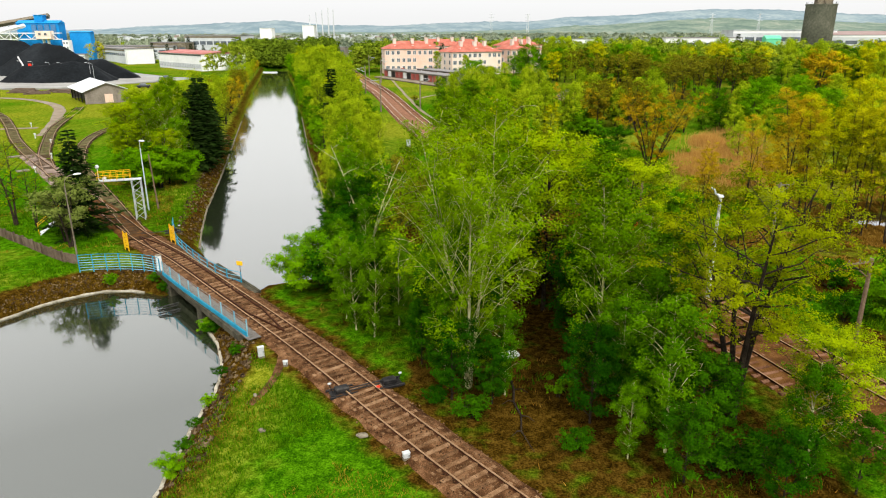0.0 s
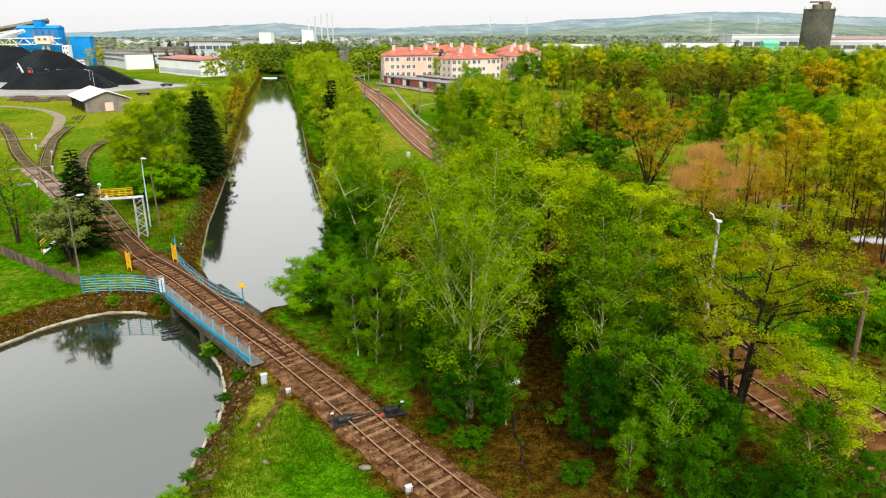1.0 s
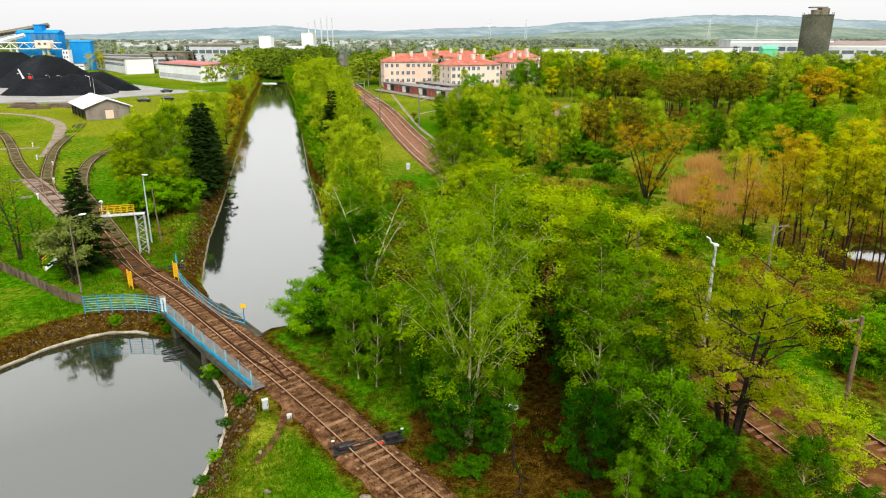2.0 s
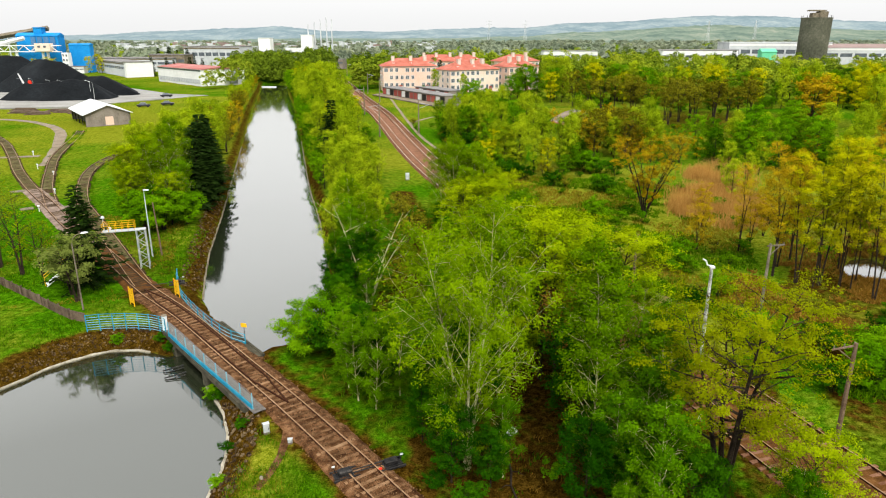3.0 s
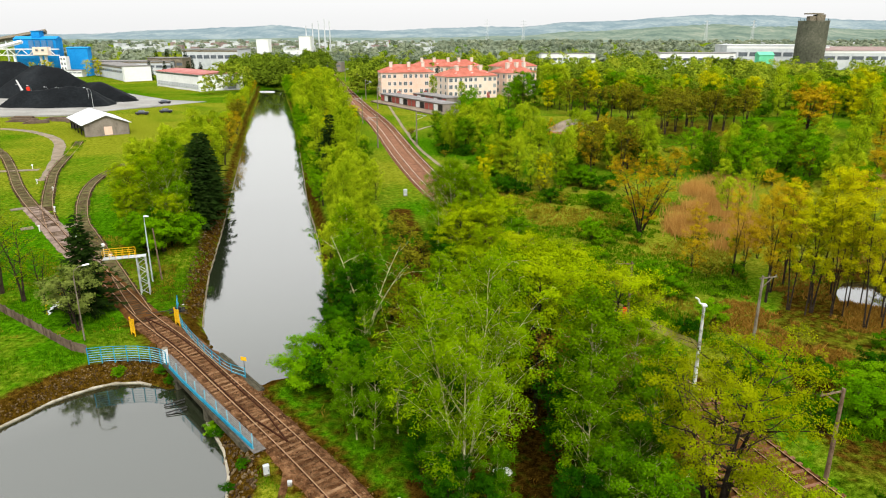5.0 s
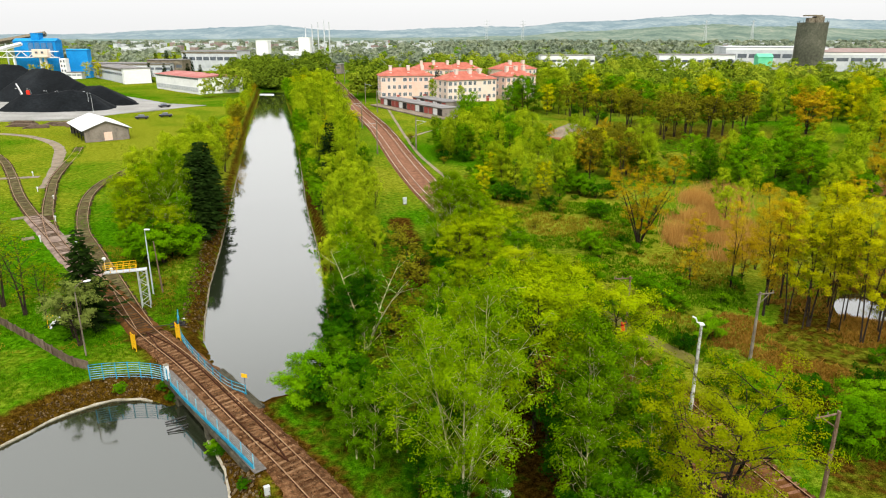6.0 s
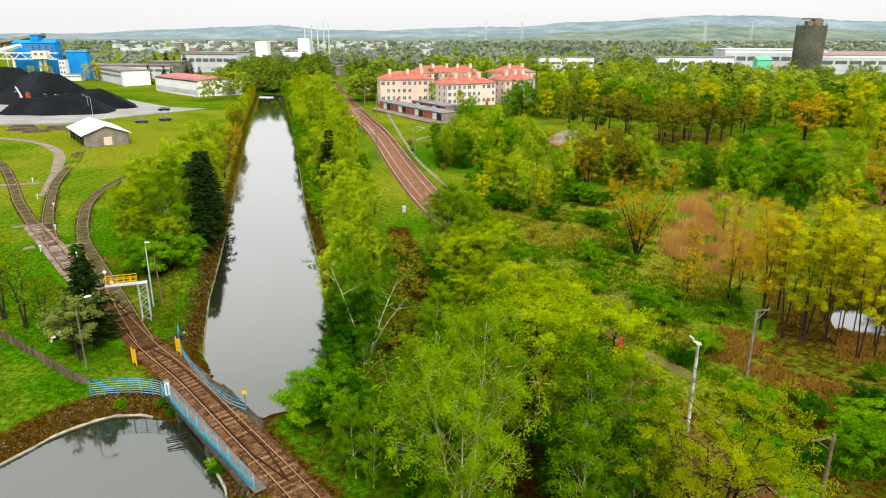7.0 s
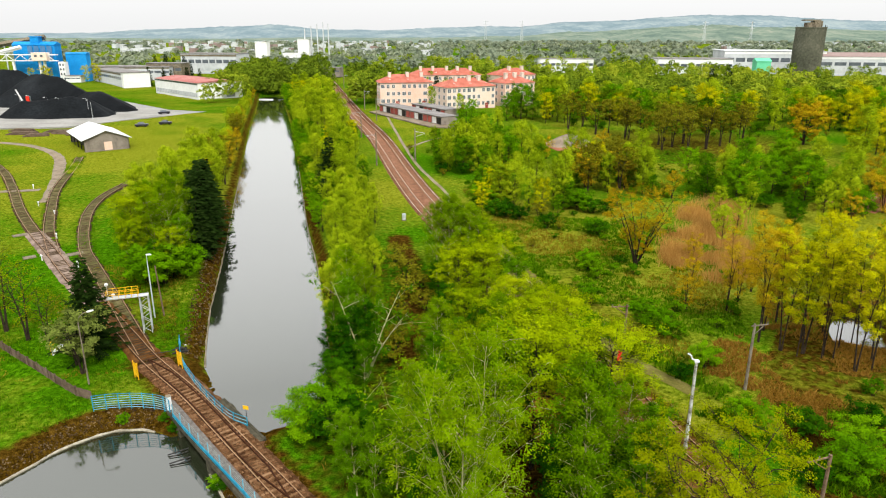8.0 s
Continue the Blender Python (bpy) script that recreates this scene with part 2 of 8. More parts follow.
M_FRAMEW = mat("white_window_frame", [(0.5304, 0.5304, 0.5148), (0.624, 0.624, 0.6084)], 1.0, 0.6, 0.0)
M_DOORRED = mat("red_brown_garage_door", [(0.22, 0.05, 0.04), (0.34, 0.09, 0.07)], 0.5, 0.7, 0.1, rnd=0.3)
M_FLATROOF = mat("grey_roofing_felt", [(0.1, 0.094, 0.092), (0.17, 0.16, 0.155), (0.25, 0.24, 0.235)], 0.25, 0.9, 0.2)
M_WHITEHALL = mat("white_hall_wall", [(0.56, 0.56, 0.55), (0.64, 0.64, 0.63), (0.7, 0.7, 0.69)], 0.1, 0.8, 0.1)
M_REDROOF2 = mat("faded_red_sheet_roof", [(0.2244, 0.066, 0.0561), (0.3036, 0.1122, 0.099), (0.363, 0.198, 0.1782)], 0.1, 0.7, 0.1)
M_SHEDROOF = mat("pale_tin_roof", [(0.4836, 0.4992, 0.5148), (0.5928, 0.6084, 0.624)], 0.3, 0.5, 0.1)
M_SHEDWALL = mat("grey_brown_block_wall", [(0.1122, 0.0924, 0.0792), (0.1914, 0.165, 0.1386), (0.2508, 0.2178, 0.1914)], 0.5, 0.9, 0.2)
M_SILO = mat("weathered_grey_silo_concrete", [(0.04, 0.042, 0.03), (0.085, 0.085, 0.062), (0.15, 0.146, 0.112)], 0.08, 0.9, 0.2, fine=10)
M_GREYHALL = mat("pale_grey_factory_wall", [(0.312, 0.3276, 0.3432), (0.429, 0.4446, 0.4602), (0.507, 0.5226, 0.5304)], 0.06, 0.8, 0.1)
M_BROWNROOF = mat("brown_factory_roof", [(0.1848, 0.132, 0.1188), (0.264, 0.198, 0.1848)], 0.06, 0.9, 0.1)
M_MINT = mat("mint_green_cladding", [(0.078, 0.39, 0.2184), (0.156, 0.507, 0.312)], 0.2, 0.7, 0.1)
# Distance haze is mixed into both hill colours, blued and paled.
M_HILL = mat("haze_paled_hill", [(0.105, 0.15, 0.17), (0.145, 0.19, 0.208), (0.2, 0.24, 0.242)], 0.007, 1.0, 0.0, fine=6, contrast=(0.4, 0.62))
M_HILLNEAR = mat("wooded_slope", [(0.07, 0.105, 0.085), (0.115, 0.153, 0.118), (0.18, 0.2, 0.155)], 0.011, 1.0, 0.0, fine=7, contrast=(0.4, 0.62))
M_BARK = mat("dark_bark", [(0.0106, 0.0074, 0.0047), (0.0264, 0.019, 0.0126), (0.0528, 0.0396, 0.0264)], 3.0, 0.95, 0.6)
M_BIRCH = mat("pale_birch_bark", [(0.1, 0.088, 0.03), (0.29, 0.265, 0.12), (0.5, 0.46, 0.27)], 2.5, 0.9, 0.3, contrast=(0.34, 0.6))
M_DIRTRED = mat("bare_red_soil", [(0.132, 0.0462, 0.0198), (0.2244, 0.0924, 0.0462), (0.2772, 0.1452, 0.0858)], 0.4, 1.0, 0.5)
L_BIRCH = leaf_mat("birch_leaves", [(0.0076, 0.0256, 0.0001), (0.0459, 0.1064, 0.0004), (0.1354, 0.2208, 0.0012), (0.2747, 0.3475, 0.0051)], base=0.2)
L_FRESH = leaf_mat("fresh_green_leaves", [(0.016, 0.042, 0.0002), (0.095, 0.16, 0.0006), (0.22, 0.285, 0.0015), (0.38, 0.41, 0.0046)], base=0.22)
L_GREEN = leaf_mat("mid_green_leaves", [(0.0050, 0.0262, 0.0003), (0.0288, 0.0899, 0.0006), (0.0926, 0.1926, 0.0013), (0.1888, 0.3172, 0.0043)])
L_OLIVE = leaf_mat("olive_green_leaves", [(0.0303, 0.0461, 0.0003), (0.0909, 0.1137, 0.0005), (0.1543, 0.1814, 0.0009), (0.2149, 0.2428, 0.0023)], base=0.24)
L_DARK = leaf_mat("deep_green_leaves", [(0.0015, 0.0105, 0.0003), (0.0088, 0.0464, 0.0006), (0.0334, 0.1074, 0.0012), (0.0855, 0.1900, 0.0034)])
L_YELLOW = leaf_mat("yellow_green_leaves", [(0.0597, 0.0682, 0.0001), (0.1877, 0.2132, 0.0007), (0.3241, 0.3241, 0.0012), (0.4435, 0.4095, 0.0044)], base=0.34)
L_ORANGE = leaf_mat("orange_brown_buds", [(0.0784, 0.0486, 0.001), (0.2117, 0.1372, 0.0025), (0.3371, 0.2274, 0.0047), (0.4155, 0.3214, 0.0103)], base=0.3)
L_PALE = leaf_mat("pale_grey_green_leaves", [(0.034, 0.0578, 0.0054), (0.0782, 0.1088, 0.015), (0.1428, 0.1734, 0.034), (0.2312, 0.2516, 0.0816)])
L_NEEDLE = leaf_mat("dark_needles", [(0.0045, 0.011, 0.0018), (0.011, 0.025, 0.004), (0.023, 0.045, 0.007), (0.042, 0.07, 0.012)], trans=0.1)
L_REED = leaf_mat("dry_orange_brown_reeds", [(0.26, 0.12, 0.026), (0.38, 0.195, 0.045), (0.47, 0.28, 0.075), (0.54, 0.36, 0.12)], trans=0.3, spread=0.3, tree=0.0, base=0.1, bough=0.4)
L_BRACKEN = leaf_mat("dead_bracken", [(0.095, 0.042, 0.004), (0.165, 0.083, 0.01), (0.25, 0.14, 0.022), (0.35, 0.22, 0.055)], trans=0.2, spread=0.3, tree=0.0, base=0.1, bough=0.4)
L_GRASS = leaf_mat("grass_blades", [(0.007, 0.028, 0.0002), (0.034, 0.105, 0.0006), (0.1, 0.205, 0.002), (0.21, 0.28, 0.007)], trans=0.35, spread=0.3, tree=0.0, base=0.1, bough=0.4)
L_DRYGRASS = leaf_mat("dry_grass_blades", [(0.0832, 0.072, 0.0024), (0.1664, 0.128, 0.0072), (0.2496, 0.192, 0.018), (0.3328, 0.256, 0.048)], trans=0.3, spread=0.3, tree=0.0, base=0.1, bough=0.4)
L_FAR = leaf_mat("wood_crowns", [(0.03, 0.055, 0.005), (0.105, 0.155, 0.009), (0.21, 0.26, 0.014), (0.31, 0.325, 0.024)], tree=0.0, base=0.14, bough=0.7)
# Belt greens are greyed and lightened, so the colour itself carries haze.
L_BELT = leaf_mat("haze_greyed_belts", [(0.13, 0.16, 0.115), (0.175, 0.21, 0.145), (0.23, 0.26, 0.175), (0.28, 0.3, 0.2)], trans=0.35, tree=0.0, base=0.15, bough=0.7)
L_SOFT = leaf_mat("soft_spring_leaves", [(0.0296, 0.0581, 0.0016), (0.132, 0.2007, 0.0032), (0.264, 0.3433, 0.0063), (0.4119, 0.4542, 0.0169)], base=0.2)
L_BROWN = leaf_mat("brown_green_buds", [(0.05, 0.046, 0.002), (0.1, 0.096, 0.004), (0.16, 0.155, 0.008), (0.24, 0.23, 0.016)])
L_BUSH = leaf_mat("bright_bush_leaves", [(0.0144, 0.054, 0.0003), (0.0504, 0.144, 0.0007), (0.1008, 0.2232, 0.0014), (0.18, 0.3024, 0.0043)], base=0.22)


# ---- mesh helpers ----
def part(name, bm, material, parent=None, label=""):
    """One bmesh becomes one mesh object, under its thing if a parent is given."""
    me = bpy.data.meshes.new(name)
    bm.to_mesh(me)
    bm.free()
    return part_mesh(name, me, material, parent, label)


def part_mesh(name, me, material, parent=None, label=""):
    if material and not me.materials:
        for x in material if isinstance(material, (list, tuple)) else [material]:
            me.materials.append(x)
    ob = new(name, me)
    if parent is not None:
        ob.parent = parent
    if label:
        ob["label"] = label
    return ob


def thing(name, label, category, at=(0, 0, 0), turn=0.0, group="", kind=""):
    ob = new(name)
    ob.empty_display_size = 0.3
    ob.matrix_basis = pose(*at, 0, 0, turn)
    return tagged(ob, label, category, group, kind)


def box(bm, c, s, turn=0.0, bevel=0.0):
    """A box of size s with its middle at c, turned about z."""
    m = pose(*c, 0, 0, turn) @ Matrix.Diagonal((*s, 1))
    g = bmesh.ops.create_cube(bm, size=1.0, matrix=m)
    if bevel:
        es = {e for v in g["verts"] for e in v.link_edges}
        bmesh.ops.bevel(bm, geom=list(es), offset=bevel, segments=1, affect="EDGES")
    return bm


def tube(bm, pts, r, sides=6, cap=True):
    """A tapered tube along points; r is one radius or a list."""
    pts = [Vector(p) for p in pts]
    rs = r if isinstance(r, (list, tuple)) else [r] * len(pts)
    rings = []
    for i, p in enumerate(pts):
        d = (pts[min(i + 1, len(pts) - 1)] - pts[max(i - 1, 0)]).normalized()
        u = d.orthogonal().normalized() if abs(d.z) > 0.95 else d.cross(Vector((0, 0, 1))).normalized()
        w = d.cross(u)
        rings.append([bm.verts.new(p + (u * math.cos(a) + w * math.sin(a)) * rs[i]) for a in (2 * math.pi * k / sides for k in range(sides))])
    for a, b in zip(rings, rings[1:]):
        for k in range(sides):
            bm.faces.new((a[k], a[(k + 1) % sides], b[(k + 1) % sides], b[k]))
    if cap:
        bm.faces.new(rings[0][::-1])
        bm.faces.new(rings[-1])
    return bm


def spline(pts, step=1.0):
    """Even points along a smooth curve through pts."""
    p = [Vector(q) if len(q) == 3 else Vector((*q, 0)) for q in pts]
    p = [2 * p[0] - p[1]] + p + [2 * p[-1] - p[-2]]
    raw = []
    for a, b, c, d in zip(p, p[1:], p[2:], p[3:]):
        k = max(4, int((c - b).length / 0.5))
        for i in range(k):
            t = i / k
            raw.append(0.5 * (2 * b + (c - a) * t + (2 * a - 5 * b + 4 * c - d) * t * t + (3 * b - a - 3 * c + d) * t ** 3))
    raw.append(p[-2])
    out, left = [raw[0]], step
    for a, b in zip(raw, raw[1:]):
        seg = (b - a).length
        pos = 0.0
        while seg - pos >= left:
            pos += left
            out.append(a.lerp(b, pos / seg))
            left = step
        left -= seg - pos
    return out


def side(pts, off, dz=0.0):
    """A line beside pts, off metres to the left of their direction."""
    out = []
    for i, p in enumerate(pts):
        d = pts[min(i + 1, len(pts) - 1)] - pts[max(i - 1, 0)]
        d = Vector((d.x, d.y, 0)).normalized()
        out.append(p + Vector((-d.y, d.x, 0)) * off + Vector((0, 0, dz)))
    return out


def sweep(bm, pts, profile, close=True):
    """A profile of (off, z) carried along pts."""
    lines = [side(pts, o, z) for o, z in profile]
    vs = [[bm.verts.new(p) for p in ln] for ln in lines]
    k = len(profile)
    for a in range(k if close else k - 1):
        b = (a + 1) % k
        for i in range(len(pts) - 1):
            bm.faces.new((vs[a][i], vs[b][i], vs[b][i + 1], vs[a][i + 1]))
    if close:
        bm.faces.new([v[0] for v in vs])
        bm.faces.new([v[-1] for v in vs][::-1])
    bmesh.ops.recalc_face_normals(bm, faces=bm.faces)
    return bm


def flat(bm, pts, z=0.0, depth=0.0):
    """A flat polygon, with a depth below it if given."""
    f = bm.faces.new([bm.verts.new((x, y, z)) for x, y in pts])
    if f.normal.z < 0:
        f.normal_flip()
    f.normal_update()
    if f.normal.z < 0:
        f.normal_flip()
    if depth:
        g = bmesh.ops.extrude_face_region(bm, geom=[f])
        bmesh.ops.translate(bm, verts=[v for v in g["geom"] if isinstance(v, bmesh.types.BMVert)], vec=(0, 0, -depth))
        bmesh.ops.recalc_face_normals(bm, faces=bm.faces)
    return bm


def soup(name, co, faces, material, tint=None):
    """A mesh from arrays of corners (n, k, 3): every piece is an island of its own."""
    me = bpy.data.meshes.new(name)
    n, k, _ = co.shape
    me.vertices.add(n * k)
    me.vertices.foreach_set("co", np.ascontiguousarray(co, dtype=np.float32).ravel())
    me.loops.add(n * k)
    me.loops.foreach_set("vertex_index", np.arange(n * k, dtype=np.int32))
    me.polygons.add(n)
    me.polygons.foreach_set("loop_start", np.arange(0, n * k, k, dtype=np.int32))
    me.update(calc_edges=True)
    if tint is not None:
        a = me.attributes.new("tint", "FLOAT", "FACE")
        a.data.foreach_set("value", np.asarray(tint, dtype=np.float32))
    me.materials.append(material)
    return me


# ---- the lie of the land ----
WATER_Z = -1.5
POND = [(-13.4, 5), (-13.4, 24), (-13.6, 27), (-13.9, 30), (-14.0, 33.4), (-14.9, 36.8), (-16.5, 40.0), (-18.5, 42.7),
        (-21.4, 45.7), (-22.9, 47.2), (-25.0, 48.1), (-26.3, 48.4), (-28.5, 48.1), (-30.2, 46.8), (-31.6, 45.2), (-32.6, 43.0), (-34.0, 40.5), (-37, 35), (-42, 26), (-46, 5)]
CHANNEL = [(-17.0, 40.2), (-22.4, 46.4), (-24.4, 56.4), (-16.2, 47.6)]
POOL = [(40.4, 65.8), (43, 64.0), (45.6, 65.6), (47.5, 70.5), (47.0, 74), (44.6, 73.6), (42.0, 70.4)]
CANAL = [(-15.6, 48.2), (-17.2, 48.9), (-18.7, 50.2), (-20.4, 52.4), (-22.2, 54.9), (-25.0, 59.5), (-29.0, 72), (-31.9, 83), (-36.6, 100.7),
         (-42.4, 121.9), (-50.8, 153), (-71.6, 229), (-89.5, 300), (-103.5, 353), (-91.5, 356), (-77, 301), (-60.7, 244), (-38.6, 160),
         (-26.2, 112), (-19.4, 88), (-15.6, 73), (-13.0, 62), (-12.2, 55), (-12.6, 49.6)]
MAIN = [(-120, 590), (-86, 452), (-40.5, 262), (-23.5, 198), (-11.8, 147), (-5.2, 120), (1.6, 97), (7.6, 76), (12.2, 58), (15.4, 46.4), (18.2, 38), (20.6, 31), (25, 19), (31, 4)]
NEAR = [(14, 8.9), (8.1, 15.5), (1.85, 22.65), (-3.2, 28.6), (-6.75, 33.0), (-11.15, 38.2), (-17.4, 45.2), (-23.5, 52.0), (-29.8, 58.3), (-35.5, 64.8), (-42.5, 72.6),
        (-50.1, 80.8), (-58.8, 91.1), (-67.4, 101), (-78.6, 115), (-91.8, 133.2), (-105.8, 151), (-125, 170), (-150, 190)]


def inside(poly, x, y):
    r = np.zeros(x.shape, bool)
    n = len(poly)
    for i in range(n):
        (x1, y1), (x2, y2) = poly[i], poly[(i + 1) % n]
        if y1 != y2:
            r ^= ((y1 > y) != (y2 > y)) & (x < (x2 - x1) * (y - y1) / (y2 - y1) + x1)
    return r


def dist(line, x, y, closed=False):
    d = np.full(x.shape, 1e9)
    q = list(line) + ([line[0]] if closed else [])
    for (x1, y1), (x2, y2) in zip(q, q[1:]):
        vx, vy = x2 - x1, y2 - y1
        t = np.clip(((x - x1) * vx + (y - y1) * vy) / (vx * vx + vy * vy), 0, 1)
        d = np.minimum(d, np.hypot(x - x1 - t * vx, y - y1 - t * vy))
    return d


def water_dist(x, y):
    """Distance to the nearest water's edge, below zero in the water."""
    out = None
    for p in (POND, CHANNEL, CANAL, POOL):
        d = dist(p, x, y, True)
        d = np.where(inside(p, x, y), -d, d)
        out = d if out is None else np.minimum(out, d)
    return out


def smooth(a, b, v):
    t = np.clip((v - a) / (b - a), 0, 1)
    return t * t * (3 - 2 * t)


def waves(x, y, s, k=0.0):
    return (np.sin(x / s + k + 1.3 * np.sin(y / s * 0.7 + k)) + np.sin(y / s * 1.1 + 2 * k + 1.1 * np.sin(x / s * 0.8)) + np.sin((x + y) / s * 0.63 + 3 * k)) / 3


def height(x, y):
    x, y = np.asarray(x, float), np.asarray(y, float)
    w = water_dist(x, y)
    near_track = np.minimum(dist(NEAR, x, y), dist(MAIN, x, y))
    flatness = smooth(2.5, 6.0, near_track)
    z = -0.22 + flatness * (0.18 * waves(x, y, 5.0) + 0.3 * waves(x, y, 19.0, 2.0)) * smooth(0, 6, w)
    z = z + 1.2 * smooth(120, 260, y) * smooth(-80, 0, x) + 0.6 * smooth(150, 260, y)
    bank = smooth(-1.3, 1.9, w)
    z = np.where(w < 1.9, -2.3 + (z + 2.3) * bank, z)
    z = np.where(w < -1.3, -2.3, z)
    return z




def growing(a, b, step, far_lo, far_hi, k=1.22):
    mid = list(np.arange(a, b + step / 2, step))
    lo, hi, s = [], [], step
    v = a
    while v > far_lo:
        s *= k
        v -= s
        lo.append(max(v, far_lo))
    v, s = b, step
    while v < far_hi:
        s *= k
        v += s
        hi.append(min(v, far_hi))
    return np.array(lo[::-1] + mid + hi)


gx = growing(-104, 48, 0.72, -4600, 4600)
gy = np.concatenate([growing(8, 118, 0.62, -600, 118)[:], np.arange(120, 330, 2.2), growing(333, 340, 4.0, 333, 4700)])
GX, GY = np.meshgrid(gx, gy)
GZ = height(GX, GY)
nx, ny = len(gx), len(gy)


def land(x, y):
    """The ground's height at a spot, from its grid."""
    i = min(max(int(np.searchsorted(gx, x)) - 1, 0), nx - 2)
    j = min(max(int(np.searchsorted(gy, y)) - 1, 0), ny - 2)
    u = (x - gx[i]) / (gx[i + 1] - gx[i])
    v = (y - gy[j]) / (gy[j + 1] - gy[j])
    return float((GZ[j, i] * (1 - u) + GZ[j, i + 1] * u) * (1 - v) + (GZ[j + 1, i] * (1 - u) + GZ[j + 1, i + 1] * u) * v)


idx = np.arange(nx * ny).reshape(ny, nx)
me = bpy.data.meshes.new("ground")
quads = np.stack([idx[:-1, :-1], idx[:-1, 1:], idx[1:, 1:], idx[1:, :-1]], -1).reshape(-1, 4)
me.from_pydata(np.stack([GX, GY, GZ], -1).reshape(-1, 3).tolist(), [], quads.tolist())
W = water_dist(GX, GY)
WOOD = [(3.2, 22), (-1.5, 30), (-9, 40), (-13, 45.5), (-12, 52), (-13, 62), (-19, 86), (-10, 92), (3, 70), (9, 50), (12.5, 36), (16, 24), (12, 14)]
bare = np.clip(1 - dist(WOOD, GX, GY, True) / 3.0, 0, 1)
bare = np.where(inside(WOOD, GX, GY), 1.0, bare) * np.where(GX > -3.5 + 0.2 * (GY - 30), 0.74, 0.4) * (1 + 0.25 * waves(GX, GY, 2.1, 5.0))
bare = np.maximum(bare, np.where(GY > 58, 0.8, 0.95) * np.clip(1.2 - np.abs(W - 0.9) / np.where((GY > 58) & ((GY > 118) | (GX > -26)), 1.3, 2.0), 0, 1))
bare = np.maximum(bare, 0.75 * smooth(3.4, 1.6, dist(NEAR[:9], GX, GY)))
bare = np.maximum(bare, 0.7 * smooth(6.0, 3.4, dist(MAIN[8:], GX, GY)) * (GX < 21.5))
RIGHTWOOD = [(24, 36), (28, 56), (34, 66), (60, 70), (60, 30)]
bare = np.maximum(bare, (0.62 + 0.2 * waves(GX, GY, 4.0, 1.0)) * inside(RIGHTWOOD, GX, GY))
bare = np.maximum(bare, 0.42 * inside([(33, 66), (60, 54), (90, 70), (92, 98), (48, 98)], GX, GY))
bare = np.maximum(bare, (0.75 + 0.3 * waves(GX, GY, 1.7)) * smooth(3.4, 0.3, dist([(-4.6, 58), (-4.6, 68), (-5.0, 80), (-7, 90), (-9.2, 100)], GX, GY)))
bare = np.maximum(bare, 0.55 * smooth(1.6, 0.5, dist([(-7.6, 40), (-6.6, 45), (-6.4, 51), (-7.4, 58)], GX, GY)))
bare = np.maximum(bare, 0.34 * smooth(12, 5, dist([(8, 96), (16, 74), (22, 60), (28, 52)], GX, GY)))
lush = 0.36 + 0.35 * waves(GX, GY, 9.0, 1.0) + 0.22 * waves(GX, GY, 2.9, 4.0)
lush = np.where(inside([(-12, 22), (-11.3, 30), (-9, 34.5), (-4, 29), (2, 22), (2, 12), (-12, 12)], GX, GY), 0.2 + 0.55 * smooth(-11, -7, GX), lush)
lush = np.where(inside([(-60, 44), (-33, 46), (-31, 50), (-28, 56), (-40, 68), (-60, 70)], GX, GY), 0.62 + 0.25 * waves(GX, GY, 3.7, 1.0) + 0.2 * waves(GX, GY, 1.4), lush)
lush = np.where((GX < -45) & (GY > 60) & (GY < 260), 0.1 + 0.34 * waves(GX, GY, 12.0) + 0.25 * waves(GX, GY, 3.1, 1.0), lush)
lush = np.where(GX < -28, lush + 0.42 * smooth(54, 60, GY) * smooth(135, 78, GY) * (1 + 0.7 * waves(GX, GY, 8.0, 3.0)), lush)
bare = np.maximum(bare, (0.34 + 0.3 * waves(GX, GY, 3.0, 2.0)) * smooth(7.0, 2.0, dist([(-31, 60), (-34, 68), (-37, 76), (-42, 84)], GX, GY)) * (W > 0))
lush = np.where((GX > 0) & (GY > 45) & (GY < 125), 0.02 + 0.4 * waves(GX, GY, 7.0, 2.0) + 0.2 * waves(GX, GY, 2.3), lush)
bare = np.maximum(bare, 0.42 * inside([(21, 24), (24, 40), (30, 52), (60, 40), (60, 20)], GX, GY))
lush = np.where((GX > 18) & (GY < 46), 0.62 + 0.3 * waves(GX, GY, 3.3) + 0.2 * waves(GX, GY, 1.6, 2.0), lush)
lush = np.where((GX > 15) & (GY >= 125) & (GY < 215), 0.3 + 0.5 * waves(GX, GY, 14.0, 2.0) + 0.25 * waves(GX, GY, 3.7), lush)
bare = np.maximum(bare, np.where((GX > 15) & (GY > 118) & (GY < 215), 0.3 + 0.4 * waves(GX, GY, 17.0, 4.0), 0.0))
lush = np.maximum(lush, 1.1 * smooth(13, 6, np.hypot((GX - 54) * 0.8, GY - 172)))
lush = np.where(inside(WOOD, GX, GY), 0.95, np.maximum(lush, 0.9 * smooth(4.5, 1.5, dist(WOOD, GX, GY, True))))
for key, val in (("bare", bare), ("lush", lush)):
    a = me.attributes.new(key, "FLOAT", "POINT")
    a.data.foreach_set("value", val.ravel().astype(np.float32))
me.polygons.foreach_set("use_smooth", np.ones(len(me.polygons), bool))
tagged(part_mesh("ground", me, M_GROUND), "grassy ground with bare brown soil and earth banks", "ground", kind="structure")

